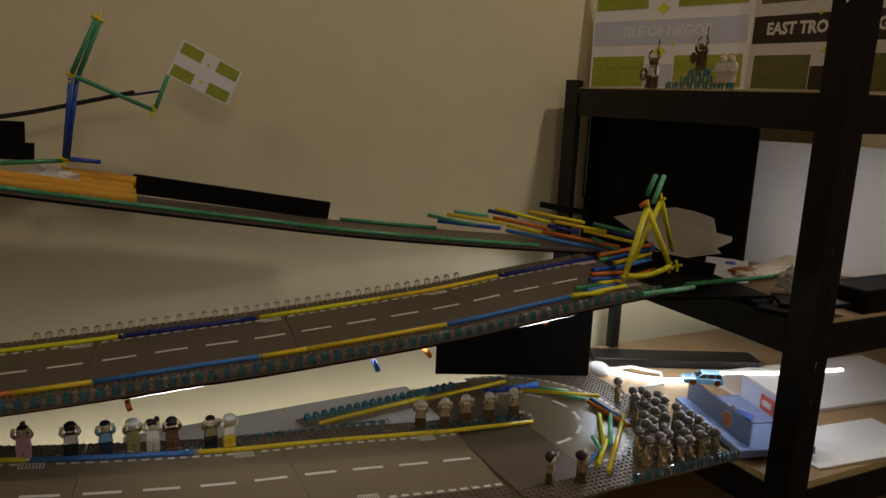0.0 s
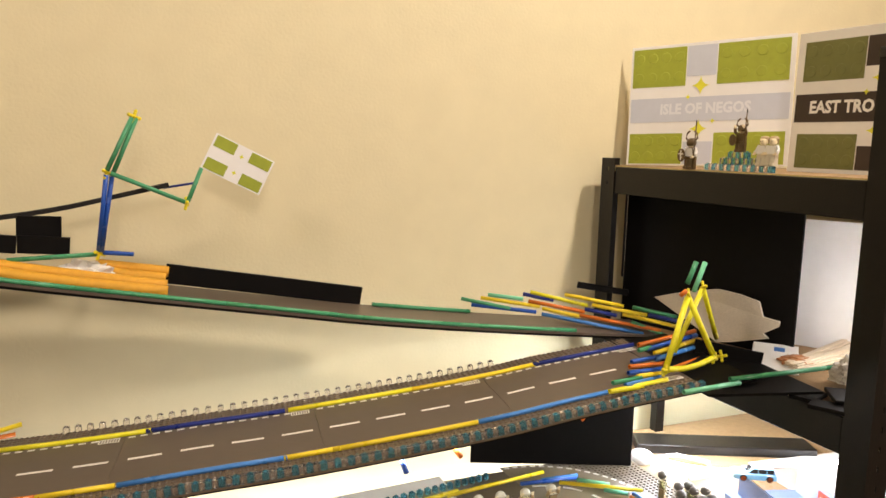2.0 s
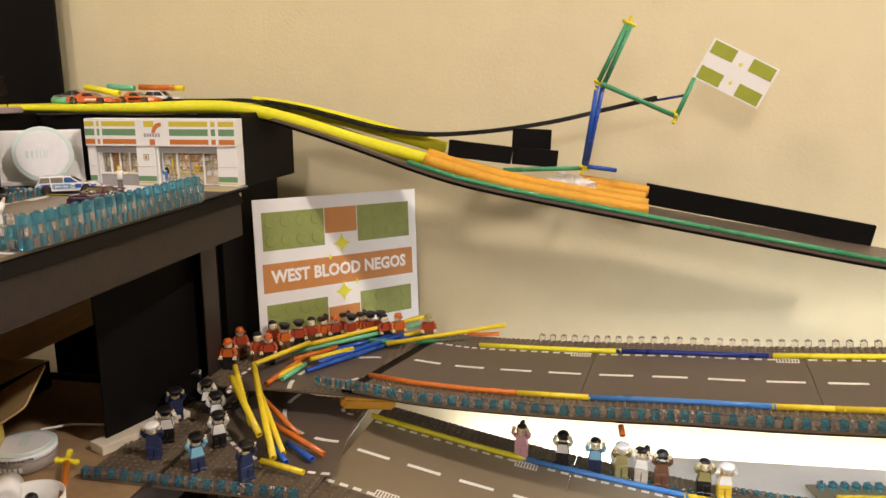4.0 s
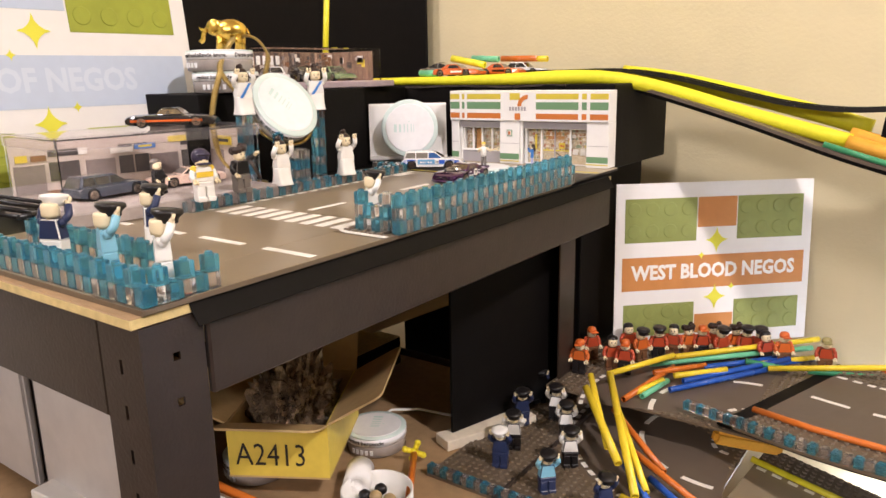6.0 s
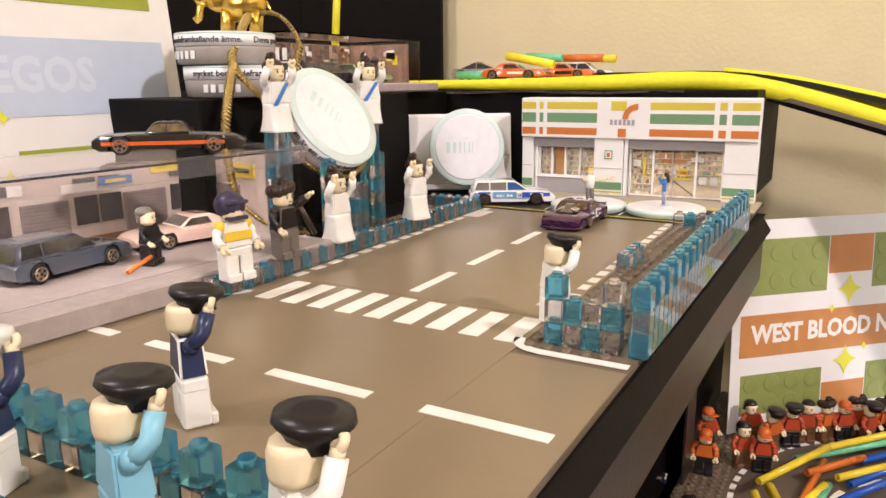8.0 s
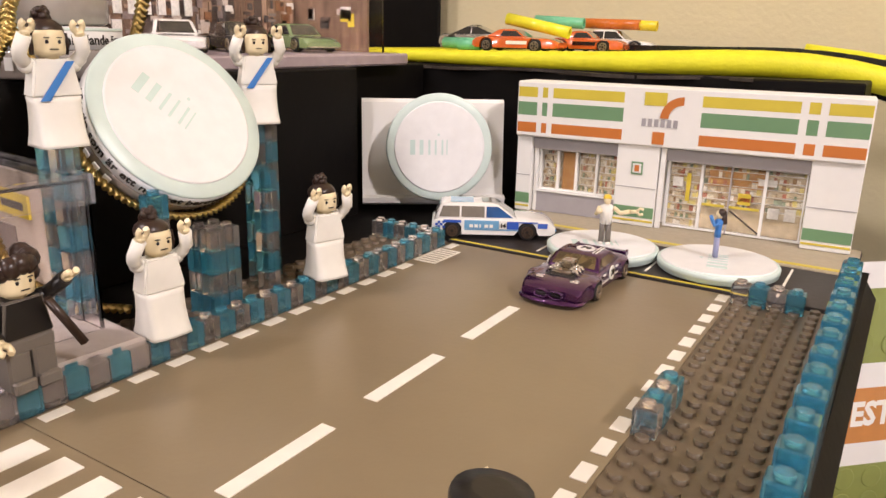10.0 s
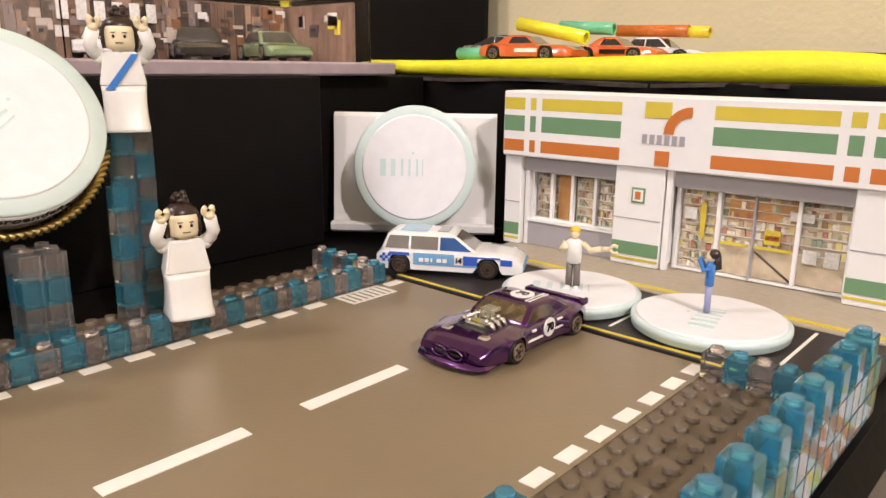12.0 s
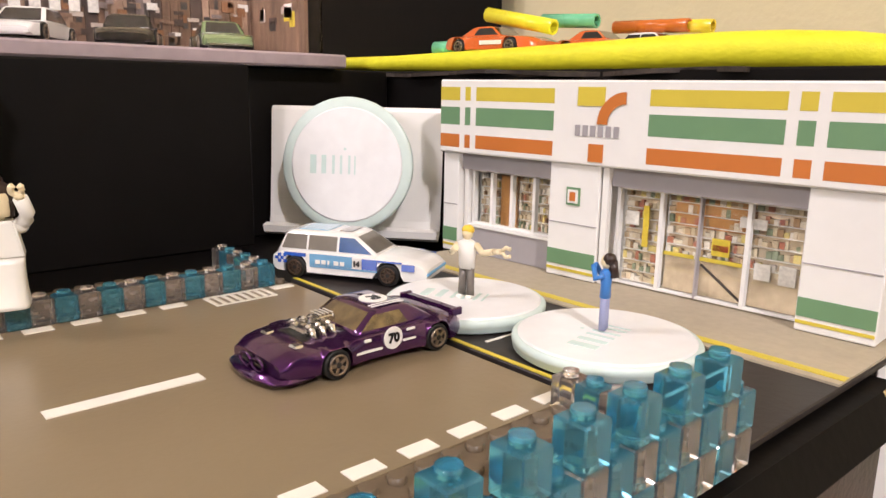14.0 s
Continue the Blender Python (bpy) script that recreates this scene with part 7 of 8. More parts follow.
for k, (x, c) in enumerate(((0.040, "white"), (0.092, "black"), (0.146, "green"))):
    toy_car(("white", "black", "olive green")[k] + " toy car parked in the workshop case", RC @ pose(x, 0.040, 0.0083, 0, 0, -122 + 8 * k), "sedan", c, 0.068, 0.030, stripe="chrome" if c == "green" else None)
rod("lime", (-0.330, 0.235, ZK + 0.002), (-0.318, 0.240, 1.16), 0.0042)

PALE_PRINT = mat("case_pale_print", (0.55, 0.60, 0.70), 0.45, vary=0.15, scale=60)
BLUEP = mat("case_blue_print", (0.24, 0.34, 0.60), 0.45, vary=0.15, scale=60)
GU = pose(1.514, 0.110, 0.5190, 0, 0, -105.4)
gulf, back = case("clear acrylic case with a blue printed backdrop", GU, 0.188, 0.105, 0.0520, BLUEP, PALE_PRINT)
panel(gulf, 0.060, 0.095, 0.016, 0.042, 0.102, GOODS[0], "printed_sign")
panel(gulf, 0.066, 0.089, 0.024, 0.034, 0.1010, GOODS[3], "brand_bar")
bm = bmesh.new()
box(bm, 0.002, 0.184, 0.0016, 0.0024, 0.008, 0.050)
part("front_print", bm, BLUEP, gulf, "blue printed front panel")
bm = bmesh.new()
lathe(bm, [(0.013, 0), (0.013, 0.0006)], 24, 0, pose(0.124, 0.0010, 0.030, 90))
part("round_sign", bm, GOODS[3], gulf)
bm = bmesh.new()
lathe(bm, [(0.0115, 0), (0.0115, 0.0006)], 24, 0, pose(0.124, 0.0003, 0.030, 90))
part("round_sign", bm, S_ORG, gulf)

# ---- small figurines on the lids ----
bm = bmesh.new()
for s in (-1, 1):
    tube(bm, [Vector((s * 0.0018, 0, 0.001)), Vector((s * 0.0016, 0, 0.0125))], 0.0016, 8, 0)
    box(bm, s * 0.002 - 0.0012, s * 0.002 + 0.0012, -0.0028, 0.0012, 0, 0.0014, 0.0004, 1)
rows = [ring(bm, (0, 0, z), (1, 0, 0), (0, 1, 0), r, 12, 0.65) for z, r in ((0.0115, 0.0032), (0.017, 0.0036), (0.0215, 0.0040), (0.0228, 0.0020))]
for a, b in zip(rows, rows[1:]):
    bridge(bm, a, b, 1, True)
cap(bm, rows[0], 1, True), cap(bm, rows[-1], 1)
ball(bm, (0, 0, 0.0252), 0.0024, 2, (0.9, 1, 1.15), 10)
ball(bm, (0, 0.0004, 0.0264), 0.0025, 3, (1, 1.05, 0.8), 10)
tube(bm, [Vector((0.0038, 0, 0.0210)), Vector((0.0075, -0.002, 0.0185)), Vector((0.0125, -0.0035, 0.0200))], 0.0013, 8, 2)
tube(bm, [Vector((-0.0038, 0, 0.0210)), Vector((-0.0055, -0.002, 0.0175)), Vector((-0.0030, -0.0035, 0.0200))], 0.0013, 8, 2)
tube(bm, [Vector((0.0125, -0.0035, 0.0200)), Vector((0.0160, -0.004, 0.0205))], 0.0011, 8, 2)
for s in (-1, 1):
    tube(bm, [Vector((0.0160, -0.004, 0.0205)), Vector((0.0178, -0.004, 0.0205 + s * 0.0018)), Vector((0.0196, -0.004, 0.0205 + s * 0.0012))], 0.0008, 6, 2)
solo("figurine", bm, [FIG["grey"], FIG["white"], SKIN, FIG["yellow"]], "small figurine in white shirt with yellow cap on a round lid", "figurine", pose(0.0030, 0.1485, ZT + 0.0070, 0, 0, 20))
bm = bmesh.new()
for s in (-1, 1):
    tube(bm, [Vector((s * 0.0012, 0, 0.001)), Vector((s * 0.0012, 0, 0.0130))], 0.0013, 8, 0)
rows = [ring(bm, (0, 0, z), (1, 0, 0), (0, 1, 0), r, 12, 0.7) for z, r in ((0.012, 0.0026), (0.016, 0.0024), (0.0205, 0.0030), (0.0218, 0.0014))]
for a, b in zip(rows, rows[1:]):
    bridge(bm, a, b, 1, True)
cap(bm, rows[0], 1, True), cap(bm, rows[-1], 1)
ball(bm, (0, 0, 0.0240), 0.0022, 2, (0.9, 1, 1.15), 10)
ball(bm, (0, 0.0008, 0.0248), 0.0024, 3, (1, 1, 0.95), 10)
tube(bm, [Vector((0, 0.0018, 0.0245)), Vector((0, 0.0026, 0.0190))], 0.0016, 8, 3)
for s in (-1, 1):
    tube(bm, [Vector((s * 0.0028, 0, 0.0200)), Vector((s * 0.0034, -0.0026, 0.0185)), Vector((s * 0.0010, -0.0042, 0.0225))], 0.0010, 8, 1)
solo("figurine", bm, [plastic("figurine_jeans", (0.30, 0.32, 0.50), 0.6), FIG["blue"], SKIN, FIG["hair"]], "small figurine in blue jacket taking a photograph on a round lid", "figurine", pose(0.0620, 0.1560, ZT + 0.0070, 0, 0, -70))

# black wire racks lying over the parapet
for k, (x, y) in enumerate(((-0.150, -0.318), (-0.110, -0.340))):
    bm = bmesh.new()
    for j in range(3):
        yy = -0.016 + 0.016 * j
        tube(bm, [Vector((-0.045, yy, 0)), Vector((0, yy, 0.002)), Vector((0.045, yy, 0))], 0.0017, 8)
    for sx in (-0.045, 0.045):
        tube(bm, [Vector((sx, -0.018, 0)), Vector((sx, 0.018, 0))], 0.0019, 8)
    solo("wire_rack", bm, BLACK, "small black plastic toy rack lying on the bricks", "toy rack", pose(x, y, ZT + 2 * H + 0.003 + 0.004 * k, 0, 4, 25))

# ---- lower shelf of the left unit ----
KRAFT = mat("kraft_card", (0.48, 0.33, 0.14), 0.75, vary=0.12, scale=50, bump=0.08)
TAPE = mat("yellow_tape_card", (0.66, 0.50, 0.07), 0.4, vary=0.1, scale=40, bump=0.05)
ZL = 0.6126
earlier = set(scene.objects)
cb = thing("cardboard_box", "open cardboard box with yellow taped front and its flaps out", "box", pose(-0.1058, -0.1550, ZL + 0.0243, 0, 0, 30.5))
bw, bd, bh = 0.0986, 0.135, 0.0560
for nm, a, m in (("front", (0, bw, 0, 0.002, 0.002, bh), TAPE), ("rear", (0, bw, bd - 0.002, bd, 0.002, bh), KRAFT), ("side", (0, 0.002, 0.002, bd - 0.002, 0.002, bh), KRAFT), ("side", (bw - 0.002, bw, 0.002, bd - 0.002, 0.002, bh), TAPE), ("bottom", (0, bw, 0, bd, 0, 0.002), KRAFT)):
    bm = bmesh.new()
    box(bm, *a)
    part(nm + "_panel", bm, m, cb)


def flap(x, y, z, length, width, rx, ry, rz):
    """A flap with its two free corners rounded and a slight bend along it."""
    bm = bmesh.new()
    r = 0.009
    edge = [(-width / 2, 0.0), (width / 2, 0.0)]
    edge += [(width / 2 - r + r * math.cos(a), length - r + r * math.sin(a)) for a in [math.pi / 2 * k / 5 for k in range(6)]]
    edge += [(-width / 2 + r - r * math.sin(a), length - r + r * math.cos(a)) for a in [math.pi / 2 * k / 5 for k in range(6)]]
    slab(bm, edge, -0.001, 0.001)
    ob = part("flap", bm, KRAFT, cb)
    ob.matrix_local = pose(x, y, z, rx, ry, rz)


flap(bw / 2, 0.0, bh, 0.042, bw, 20, 0, 180)
flap(bw / 2, bd, bh, 0.052, bw, 66, 0, 0)
flap(0.0, bd / 2, bh, 0.052, bd, 24, 0, 90)
flap(bw, bd / 2, bh, 0.060, bd * 0.96, 30, 0, -90)
bm = text_mesh("A2413", 0.033, 0.0002, -0.0002)
bmesh.ops.transform(bm, matrix=pose(bw * 0.43, -0.0006, bh * 0.42, 90, 0, 0) @ Matrix.Diagonal((0.80, 1.0, 1, 1)), verts=bm.verts)
part("handwriting", bm, LABEL_INK, cb, "black felt-pen writing A2413")
WRAP = mat("bubble_wrap", (0.26, 0.19, 0.12), 0.07, metal=0.5, vary=0.8, scale=300, bump=1.0, bump_scale=190, coat=1.0)
lump("bubble_wrap", WRAP, (-0.104, -0.066, ZL + 0.056), 0.046, (0.82, 1.0, 1.45), "crumpled shiny bubble wrap bulging out of the box", "packaging", 5, 0.34, fine=5, freq=4.5)

bowl = thing("round_can", "open white round can holding small dark stones", "can", pose(0.026, -0.0834, ZL), "round cans")
bm = bmesh.new()
lathe(bm, [(0.030, 0), (0.034, 0.001), (0.0345, 0.020), (0.0325, 0.020), (0.0315, 0.006), (0.001, 0.005)], 40)
part("shell", bm, WHITE, bowl)
ring_text("ett mycket beroendeframkallande", 0.0345, 0.0055, LABEL_INK, 0.013, -2.1, bowl)
for i, (x, y, c) in enumerate(((-0.012, -0.004, "black"), (-0.004, 0.010, "black"), (0.012, 0.004, "tan"), (0.0, -0.002, "tan"))):
    bm = bmesh.new()
    ball(bm, (x, y, 0.011 + 0.002 * (i % 2)), 0.0068, 0, (1, 0.85, 0.8), 10)
    solo("pebble", bm, FIG[c], ("dark" if c == "black" else "tan") + " smooth pebble in the open can", "pebble", pose(0.026, -0.0834, ZL))
can("white round can lying under the taped box", pose(-0.1276, -0.1030, ZL + 0.0003, 0, 0, -80), "ett mycket beroende", -1.0, h=0.0238)
can("white round can beside the box's corner", pose(-0.058, 0.012, ZL + 0.0003, 0, 0, -60), "mycket beroende", -0.9, h=0.0238)
bm = bmesh.new()
lathe(bm, [(0.006, 0), (0.0138, 0.0003), (0.0138, 0.030), (0.006, 0.030), (0.005, 0.027)], 28)
solo("paper_roll", bm, TISSUE, "small white tissue roll lying on the shelf", "paper roll", pose(-0.0200, -0.0560, ZL + 0.0140, 90, 0, 35))
rod("orange", (0.004, 0.004, ZL + 0.012), (0.068, -0.090, ZL + 0.0085), 0.0036)
joint((0.004, 0.004, ZL + 0.013), 20, 1.3)
joint((0.068, -0.090, ZL + 0.012), 70, 1.3)
rod("orange", (-0.135, -0.172, ZL + 0.0225), (-0.020, -0.150, ZL + 0.0045), 0.0046)
cable = bmesh.new()
tube(cable, [Vector(p) for p in ((-0.020, 0.100, 0.004), (-0.060, 0.085, 0.008), (-0.083, 0.062, 0.010), (-0.088, 0.045, 0.006), (-0.086, 0.036, 0.006))], 0.0016, 8)
box(cable, -0.0055, 0.0055, -0.010, 0.010, -0.0035, 0.0035, 0.001, 0, pose(-0.082, 0.026, 0.0065, 0, 0, 25))
box(cable, -0.0045, 0.0045, -0.010, 0.0, -0.0022, 0.0022, 0.0003, 1, pose(-0.077, 0.017, 0.0065, 0, 0, 25))
solo("usb_cable", cable, [WHITE, CHROME], "white charging cable with a metal plug on the shelf", "cable", pose(0, 0.01, ZL))
bm = bmesh.new()
box(bm, 0, 0.196, -0.002, 0.002, 0.012, 0.238, 0.0006)
solo("black_board", bm, CARD_BLACK, "black board standing on edge under the shelf", "board", pose(0.012, 0.064, ZL, 0, 0, 74))
bm = bmesh.new()
box(bm, 0.0, 0.120, -0.016, 0.010, 0.0, 0.0118, 0.0008)
solo("foam_strip", bm, CARD_CUT, "cream foam board strip under the black board", "foam strip", pose(0.006, 0.050, ZL, 0, 0, 66))
# pale box: the shade on its sides is put in as black
bm = bmesh.new()
box(bm, 0, 0.30, 0, 0.165, 0, 0.040, 0.0008)
for f in bm.faces:
    f.material_index = 0 if f.normal.z > 0.5 else 1
solo("flat_box", bm, [MDF_EDGE, CARD_BLACK], "flat pale wooden box with its shaded sides coloured black", "box", pose(-0.50, 0.048, ZL + 0.0003))
tb = thing("tissue_box", "white paper box with a printed word on its lid", "box", pose(-0.246, -0.2838, ZL, 0, 0, 5.6))
bm = bmesh.new()
box(bm, 0, 0.195, 0, 0.080, 0, 0.027, 0.0012)
part("carton", bm, PAPER, tb)
bm = text_mesh("DATA", 0.020, 0.0002)
bmesh.ops.transform(bm, matrix=pose(0.052, 0.056, 0.0271, 0, 0, 0), verts=bm.verts)
part("print", bm, LABEL_INK, tb, "black printed word DATA")
for x0, y0, w, h, m in ((0.030, 0.024, 0.018, 0.014, LABEL_INK), (0.060, 0.024, 0.012, 0.016, S_ORG)):
    bm = bmesh.new()
    box(bm, x0, x0 + w, y0, y0 + h, 0.0270, 0.0274)
    part("print_mark", bm, m, tb)
lump("tissue", TISSUE, (-0.235, -0.335, ZL + 0.004), 0.020, (0.7, 0.8, 1.7), "crumpled white tissue on the shelf", "tissue", 8)
cabinet = thing("cabinet", "white lacquered cabinet standing beyond the shelving", "cabinet", pose(-1.05, -0.62, 0))
bm = bmesh.new()
box(bm, 0, 0.40, 0, 0.95, 0.0, 0.86, 0.002)
part("body", bm, SG, cabinet)
for y0 in (0.005, 0.33, 0.65):
    bm = bmesh.new()
    box(bm, 0.400, 0.418, y0, y0 + 0.295, 0.02, 0.85, 0.002)
    part("door", bm, WHITE, cabinet)

# added board whose slant gives the outline of a lit patch of panel
bm = bmesh.new()
box(bm, 0, 0.30, -0.003, 0.003, 0, 0.13, 0.0006)
solo("pale_board", bm, mat("pale_wood_board", (0.66, 0.52, 0.30), 0.6, vary=0.18, scale=30, streak=(0.2, 1, 2)), "slanted pale board standing in for the lit wood panel behind", "board", pose(-0.315, 0.208, ZL + 0.002, 0, -25.6, 0))
LOCK = mat("grey_lacquered_metal", (0.62, 0.60, 0.59), 0.35, 0.2, vary=0.1, scale=20, bump=0.05)
locker = thing("metal_locker", "wide grey metal locker with two doors on the shelf", "locker", pose(-0.592, -0.250, ZL + 0.0003))
bm = bmesh.new()
box(bm, 0, 0.46, 0, 0.035, 0, 0.232, 0.002)
part("body", bm, BLACK, locker)
for x0, x1 in ((-0.002, 0.296), (0.318, 0.462)):
    bm = bmesh.new()
    box(bm, x0, x1, -0.010, -0.0005, 0.004, 0.230, 0.003, seg=2)
    part("door", bm, LOCK, locker)

# the raised shelf's things stand nearer its open corner
for ob in list(scene.objects):
    if ob not in earlier and ob.parent is None and ob is not cabinet:
        p = ob.matrix_basis.translation
        ob.matrix_basis.translation = (0.963 * p.x + 0.0159, 0.963 * p.y - 0.0207, p.z)

# ---- right unit: tier where the roads end ----
ZR = 0.7523
bm = bmesh.new()
box(bm, -0.002, 0.002, 0, 0.345, 0, 0.249, 0.0006)
solo("black_board", bm, CARD_BLACK, "black board closing the rear of the shelf bay", "board", pose(1.600, 0.100, ZR, 0, 0, 16))
bm = bmesh.new()
box(bm, 0, 0.285, -0.0015, 0.0015, 0, 0.222, 0.0005)
solo("white_board", bm, PAPER, "large white card standing upright across the shelf bay", "card", pose(1.660, 0.215, ZR, -3, 0, -60))
bm = bmesh.new()
box(bm, -0.001, 0.001, -0.004, 0.004, 0, 0.160, 0.0003)
solo("metal_strip", bm, CHROME, "thin bright metal strip beside the shelf post", "strip", pose(1.492, 0.418, 0.84))
bm = bmesh.new()
box(bm, 0, 0.60, 0, 0.066, 0, 0.034, 0.002)
solo("flat_box", bm, CARD_BLACK, "flat black box lying on the shelf", "box", pose(1.565, -0.146, ZR + 0.0003))
FELT = mat("cream_felt", (0.62, 0.55, 0.44), 0.9, vary=0.1, scale=120, bump=0.4, bump_scale=500)
bm = bmesh.new()
edge = [(0.133, 0.012), (0.070, 0.033), (0.004, 0.0486), (-0.040, 0.046), (-0.072, 0.0397), (-0.0785, 0.014), (-0.108, 0.012), (-0.107, 0.003), (-0.081, -0.0125), (-0.0937, -0.019), (-0.029, -0.039), (0.0, -0.0465), (0.060, -0.020)]
slab(bm, edge, 0.0, 0.0045)
bmesh.ops.bevel(bm, geom=bm.edges[:], offset=0.0010, segments=1, affect="EDGES")
for v in bm.verts:
    v.co.z += 0.0025 * math.sin(v.co.x * 38) + 0.0015 * math.sin(v.co.y * 60)
bmesh.ops.recalc_face_normals(bm, faces=bm.faces)
solo("felt_scrap", bm, FELT, "torn cream felt sheet leaning on the black board", "felt", pose(1.5527, 0.2217, 0.800, 90, 0, 106))
bm = bmesh.new()
box(bm, 0, 0.145, -0.068, 0, 0, 0.002, 0.0004)
box(bm, 0.104, 0.126, -0.048, -0.032, 0.002, 0.0023, 0, 1)
solo("envelope", bm, [PAPER, FIG["blue"]], "white envelope with a blue stamp", "envelope", pose(1.456, 0.052, 0.7640, 0, -3, 42))
sticks = thing("stick_bundle", "bundle of wooden sticks in a torn brown wrapper", "sticks", pose(1.640, 0.060, 0.7660, 0, 0, 12))
PALEW = mat("pale_wood", (0.74, 0.62, 0.46), 0.6, vary=0.2, scale=60, streak=(0.1, 1, 1))
for k in range(9):
    bm = bmesh.new()
    box(bm, -0.135, 0.135, -0.0045, 0.0045, 0, 0.0022, 0.0006)
    ob = part("stick", bm, PALEW, sticks)
    ob.matrix_local = pose(0.004 * (k % 3), -0.022 + 0.0055 * k, 0.0024 * (k % 4), 0, 0, -3 + 1.4 * k)
lump("wrapper", mat("brown_wrapper", (0.42, 0.17, 0.06), 0.4, vary=0.5, scale=60, bump=0.4), (1.545, 0.046, 0.770), 0.020, (1.3, 1.0, 0.40), "torn brown paper wrapper by the sticks", "wrapper", 12)
lump("wrapper", mat("red_wrapper", (0.50, 0.10, 0.04), 0.35, vary=0.4, scale=60, bump=0.4), (1.752, 0.078, 0.777), 0.014, (0.8, 0.7, 0.9), "torn red wrapper end of the stick bundle", "wrapper", 14)
FILM = mat("clear_film", (0.62, 0.58, 0.52), 0.15, vary=0.3, scale=120, bump=0.8, bump_scale=200, coat=0.6)
lump("plastic_bag", FILM, (1.556, -0.042, 0.768), 0.030, (0.9, 0.8, 0.95), "crumpled clear plastic bag by the shelf post", "plastic bag", 17, 0.4)
for k, (x, y, w) in enumerate(((1.462, -0.050, 0.05), (1.490, -0.085, 0.06), (1.520, -0.120, 0.05), (1.450, -0.095, 0.05))):
    bm = bmesh.new()
    box(bm, -w / 2, w / 2, -w / 3, w / 3, 0, 0.006, 0.001)
    solo("foam_scrap", bm, CARD_BLACK, "black foam offcut on the shelf's edge", "foam scrap", pose(x, y, ZR + 0.0004 + 0.0065 * (k % 3), 0, 0, 20 + 33 * k), "foam offcuts")

# ---- lower bay of the right unit ----
bm = bmesh.new()
box(bm, 0, 0.285, -0.002, 0.002, 0, 0.158, 0.0006)
solo("black_board", bm, CARD_BLACK, "black board standing behind the hairpin", "board", pose(1.150, 0.366, 0.5305, 0, 0, -22))
BAY_FILL = glow("bay_fill_glow", (0.95, 0.96, 1.0), 85.0)
LEDM = glow("cool_led", (0.86, 0.92, 1.0), 60.0)
TIER_FILL = glow("tier_fill_glow", (0.74, 0.86, 1.0), 205.0)
WALL_FILL = glow("wall_fill_glow", (0.92, 0.95, 1.0), 9.0)
LEDR = glow("bridge_led", (0.92, 0.95, 1.0), 100.0)
# the upper tube is an added fill for the white card, hidden by the post
for z0, z1, glass, word in ((0.775, 0.985, BAY_FILL, "added fill tube hidden behind the post in the shelf bay"), (0.530, 0.690, LEDM, "upright white light tube standing in the lower bay")):
    bar = thing("light_tube", word, "lamp", pose(1.600, -0.055, z0 - 0.010))
    bm = bmesh.new()
    lathe(bm, [(0.016, 0), (0.016, 0.006), (0.008, 0.010)], 20)
    part("foot", bm, WHITE, bar)
    bm = bmesh.new()
    lathe(bm, [(0.0055, 0.010), (0.0060, 0.012), (0.0060, z1 - z0), (0.0050, z1 - z0 + 0.002)], 16)
    part("tube", bm, glass, bar, "glowing white tube")
# strip added out of sight behind the beam to light the lower bay
bar = thing("light_strip", "unseen light strip added under the shelf tier as fill", "lamp", pose(1.5350, 0.200, 0.6970))
bm = bmesh.new()
box(bm, -0.004, 0.004, -0.20, 0.19, 0.0, 0.0040, 0.0005)
part("holder", bm, WHITE, bar)
bm = bmesh.new()
tube(bm, [Vector((0, -0.195, -0.0115)), Vector((0, 0.185, -0.0115))], 0.0115, 14)
part("tube", bm, TIER_FILL, bar, "glowing white tube")
# added below the line of sight to wash the wall between the roads
bar = thing("wall_fill_light", "unseen long light added low on the wall behind the roads", "lamp", pose(0.36, WY - 0.0112, 0.425, 0, 0, -1.7))
bm = bmesh.new()
box(bm, 0, 1.02, -0.105, -0.0005, -0.014, 0.0, 0.001)
part("housing", bm, WHITE, bar)
bm = bmesh.new()
box(bm, 0.006, 1.014, -0.100, -0.005, 0.0002, 0.0030, 0.0008)
part("diffuser", bm, WALL_FILL, bar, "glowing white diffuser")
bar = thing("light_strip", "white light strip fixed under the elevated toy road", "lamp", None)
pts = [BRIDGE.at(q, 0.098, -0.0150) for q in (0.30, 0.40, 0.50, 0.60, 0.70, 0.80, 0.90)]
bm = bmesh.new()
tube(bm, [p + Vector((0, 0, 0.0010)) for p in pts], 0.0012, 6)
part("holder", bm, WHITE, bar)
bm = bmesh.new()
tube(bm, [p - Vector((0, 0, 0.0010)) for p in pts], 0.0020, 10)
part("tube", bm, LEDR, bar, "glowing white tube")
bar = thing("light_rope", "flexible glowing white light rope lying on the lower shelf", "lamp", None)
rope = Way([(1.452, 0.352, 0.5180), (1.480, 0.309, 0.5180), (1.530, 0.236, 0.5180), (1.590, 0.200, 0.5180), (1.664, 0.200, 0.5180), (1.75, 0.178, 0.5180), (1.833, 0.149, 0.5180), (1.95, 0.125, 0.5180)])
bm = bmesh.new()
tube(bm, [rope.mid(rope.length * k / 40) for k in range(41)], 0.0050, 10)
part("tube", bm, LEDM, bar, "glowing white tube")
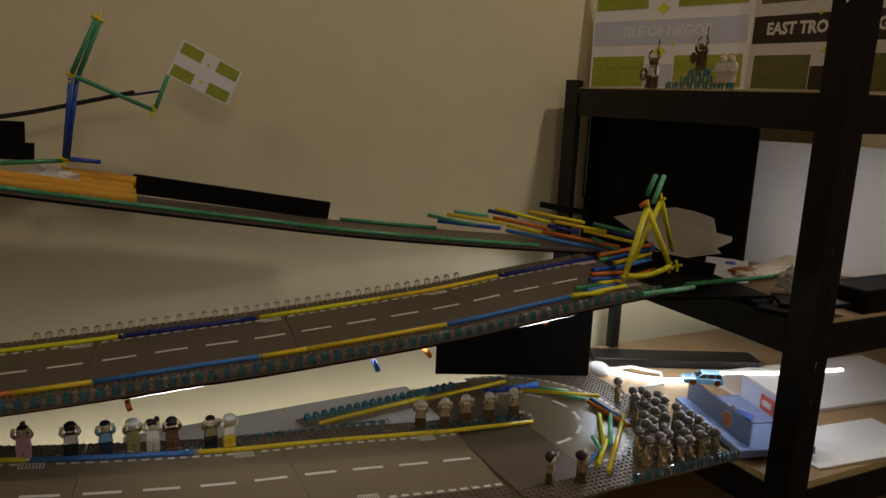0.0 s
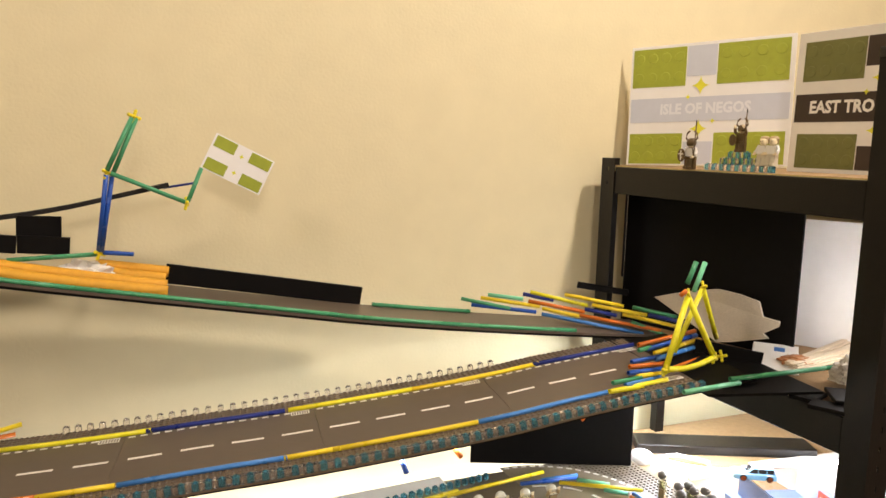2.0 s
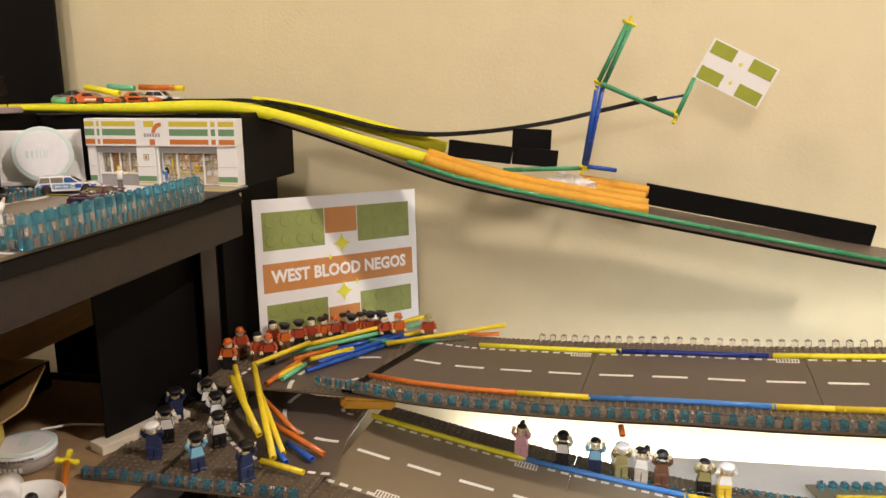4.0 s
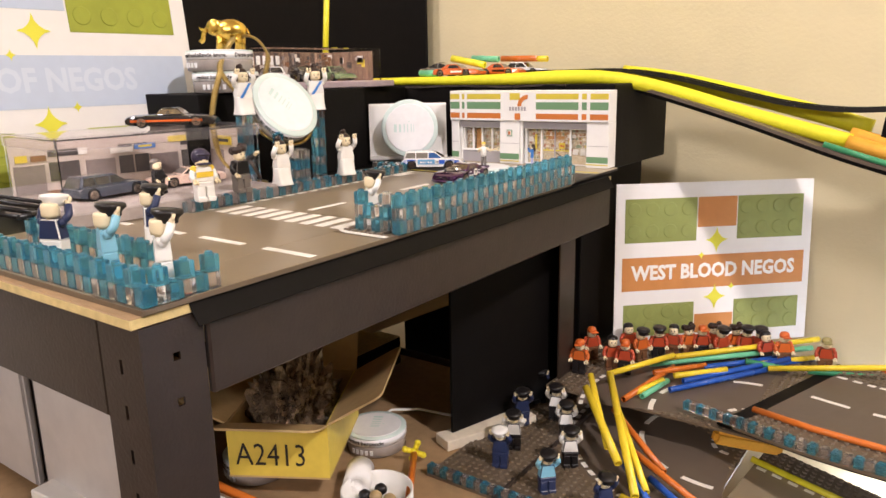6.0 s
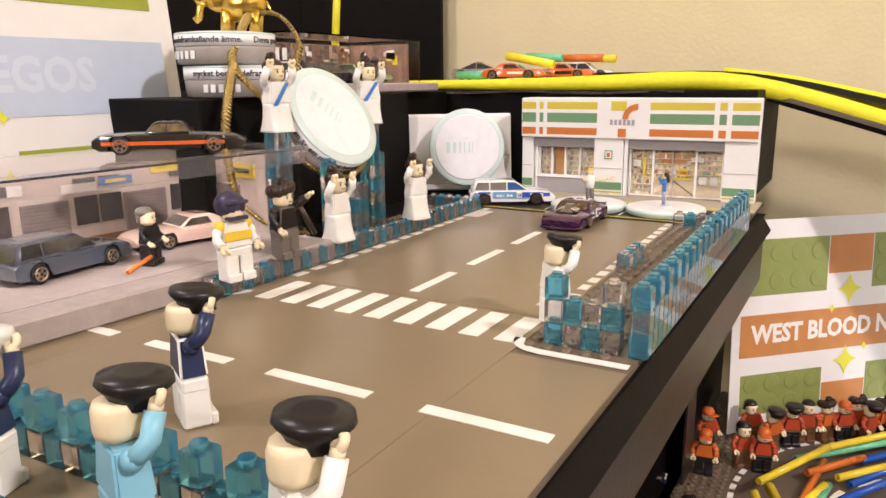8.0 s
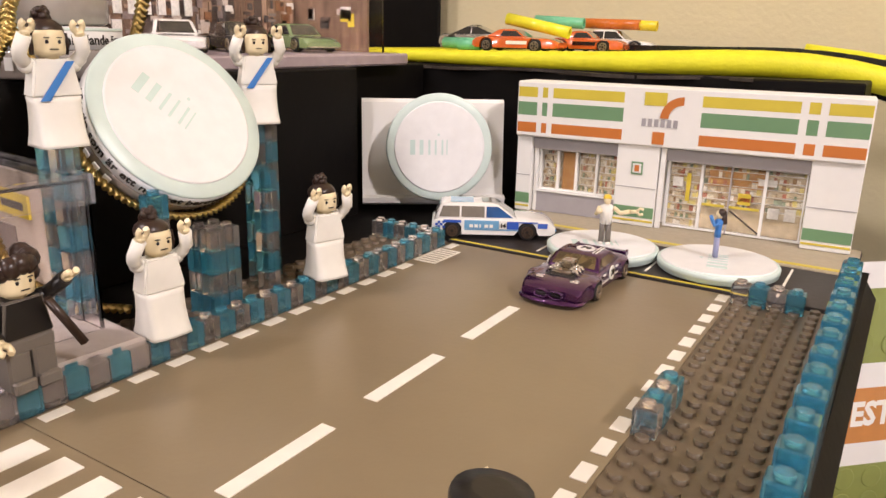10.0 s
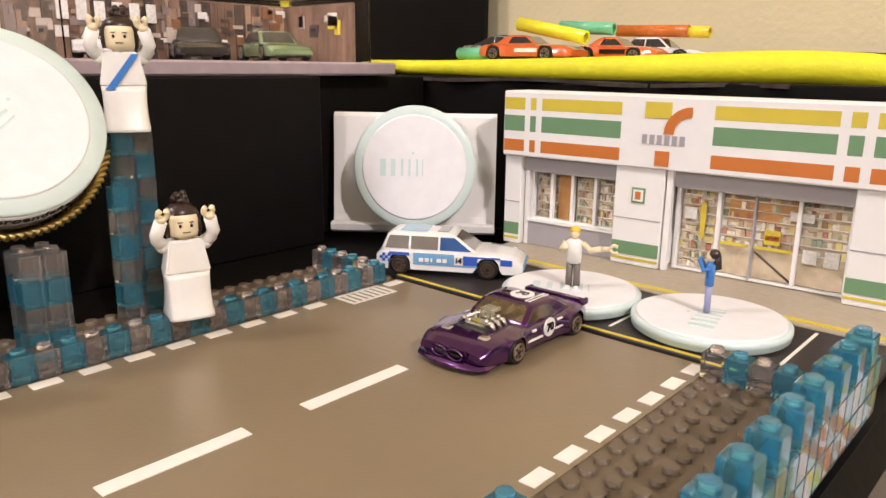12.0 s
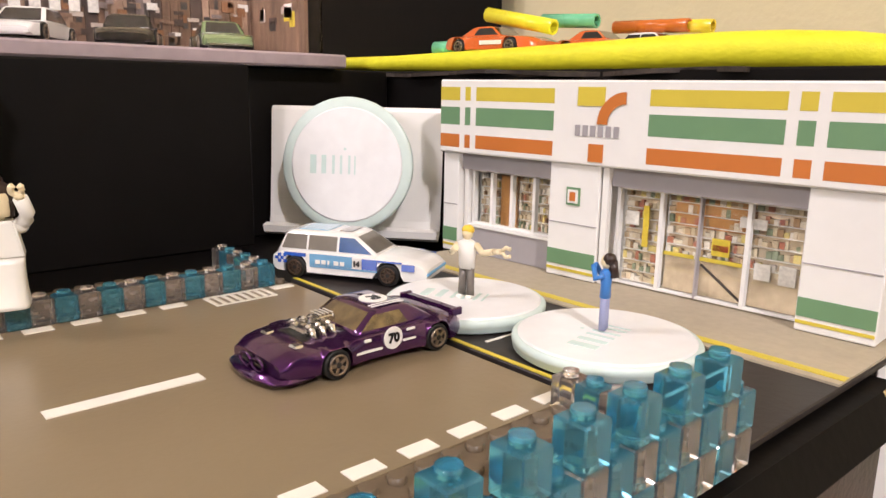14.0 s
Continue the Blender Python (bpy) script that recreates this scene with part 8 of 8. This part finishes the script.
for x0, x1, y0, y1, z0, z1, lab in ((1.47, 1.90, 0.02, 0.22, 0.5125, 0.5185, "white card sheet on the lower shelf"), (1.48, 1.72, -0.135, -0.02, 0.5125, 0.5155, "white paper sheet at the shelf's edge")):
    bm = bmesh.new()
    box(bm, 0, x1 - x0, 0, y1 - y0, 0, z1 - z0, 0.0005)
    solo("white_sheet", bm, PAPER, lab, "paper", pose(x0 + 0.16 if y0 > 0 else x0 + 0.06, y0, z0, 0, 0, -6))
bm = bmesh.new()
tube(bm, [Vector(p) for p in ((0, 0, 0.006), (0.06, -0.02, 0.012), (0.10, -0.06, 0.008), (0.07, -0.10, 0.005), (0.02, -0.10, 0.005))], 0.0035, 8)
lathe(bm, [(0.018, 0.0), (0.022, 0.004), (0.022, 0.014), (0.014, 0.020)], 24, 0, pose(-0.005, 0.0, 0.0))
solo("cable_coil", bm, WHITE, "white lamp cable with a round plug on the shelf", "cable", pose(1.475, 0.300, 0.5125))
bm = bmesh.new()
box(bm, 0, 0.34, -0.03, 0.03, 0, 0.018, 0.002)
solo("black_case", bm, STEEL, "flat black case lying at the rear of the lower shelf", "case", pose(1.50, 0.36, 0.5125, 0, 0, -24))
bm = bmesh.new()
box(bm, -0.010, 0.010, -0.010, 0.010, 0, 0.185, 0.001)
solo("steel_upright", bm, STEEL, "short black steel upright at the rear of the shelf bay", "upright", pose(1.60, 0.418, 0.5125))
bm = bmesh.new()
tube(bm, [Vector((0, 0, 0)), Vector((0.05, -0.012, -0.004)), Vector((0.10, -0.03, -0.010))], 0.0028, 8)
solo("white_rod", bm, LEDM, "short glowing white light rod behind the road", "lamp", pose(1.47, 0.17, 0.722))
for c, a, b in (("orange", (1.165, 0.075, 0.728), (1.175, 0.062, 0.716)), ("blue", (0.915, 0.075, 0.690), (0.917, 0.062, 0.679)), ("orange", (0.985, 0.078, 0.700), (0.990, 0.060, 0.690)), ("orange", (0.62, 0.10, 0.668), (0.622, 0.09, 0.661))):
    rod(c, a, b, 0.0034)

# ---- the shelf's road stands slightly askew ----
ASKEW = pose(0.0008, 0, 0, 0, 0, 0.5)
for ob in list(scene.objects):
    p = ob.matrix_basis.translation
    if ob.parent is None and ob.type in ("MESH", "EMPTY") and (ob is table_plate or ob is cross or (-0.13 < p.x < 0.13 and -0.39 < p.y < 0.20 and ZT - 0.001 <= p.z < 1.02 and p.length > 0.5)):
        ob.matrix_basis = ASKEW @ ob.matrix_basis
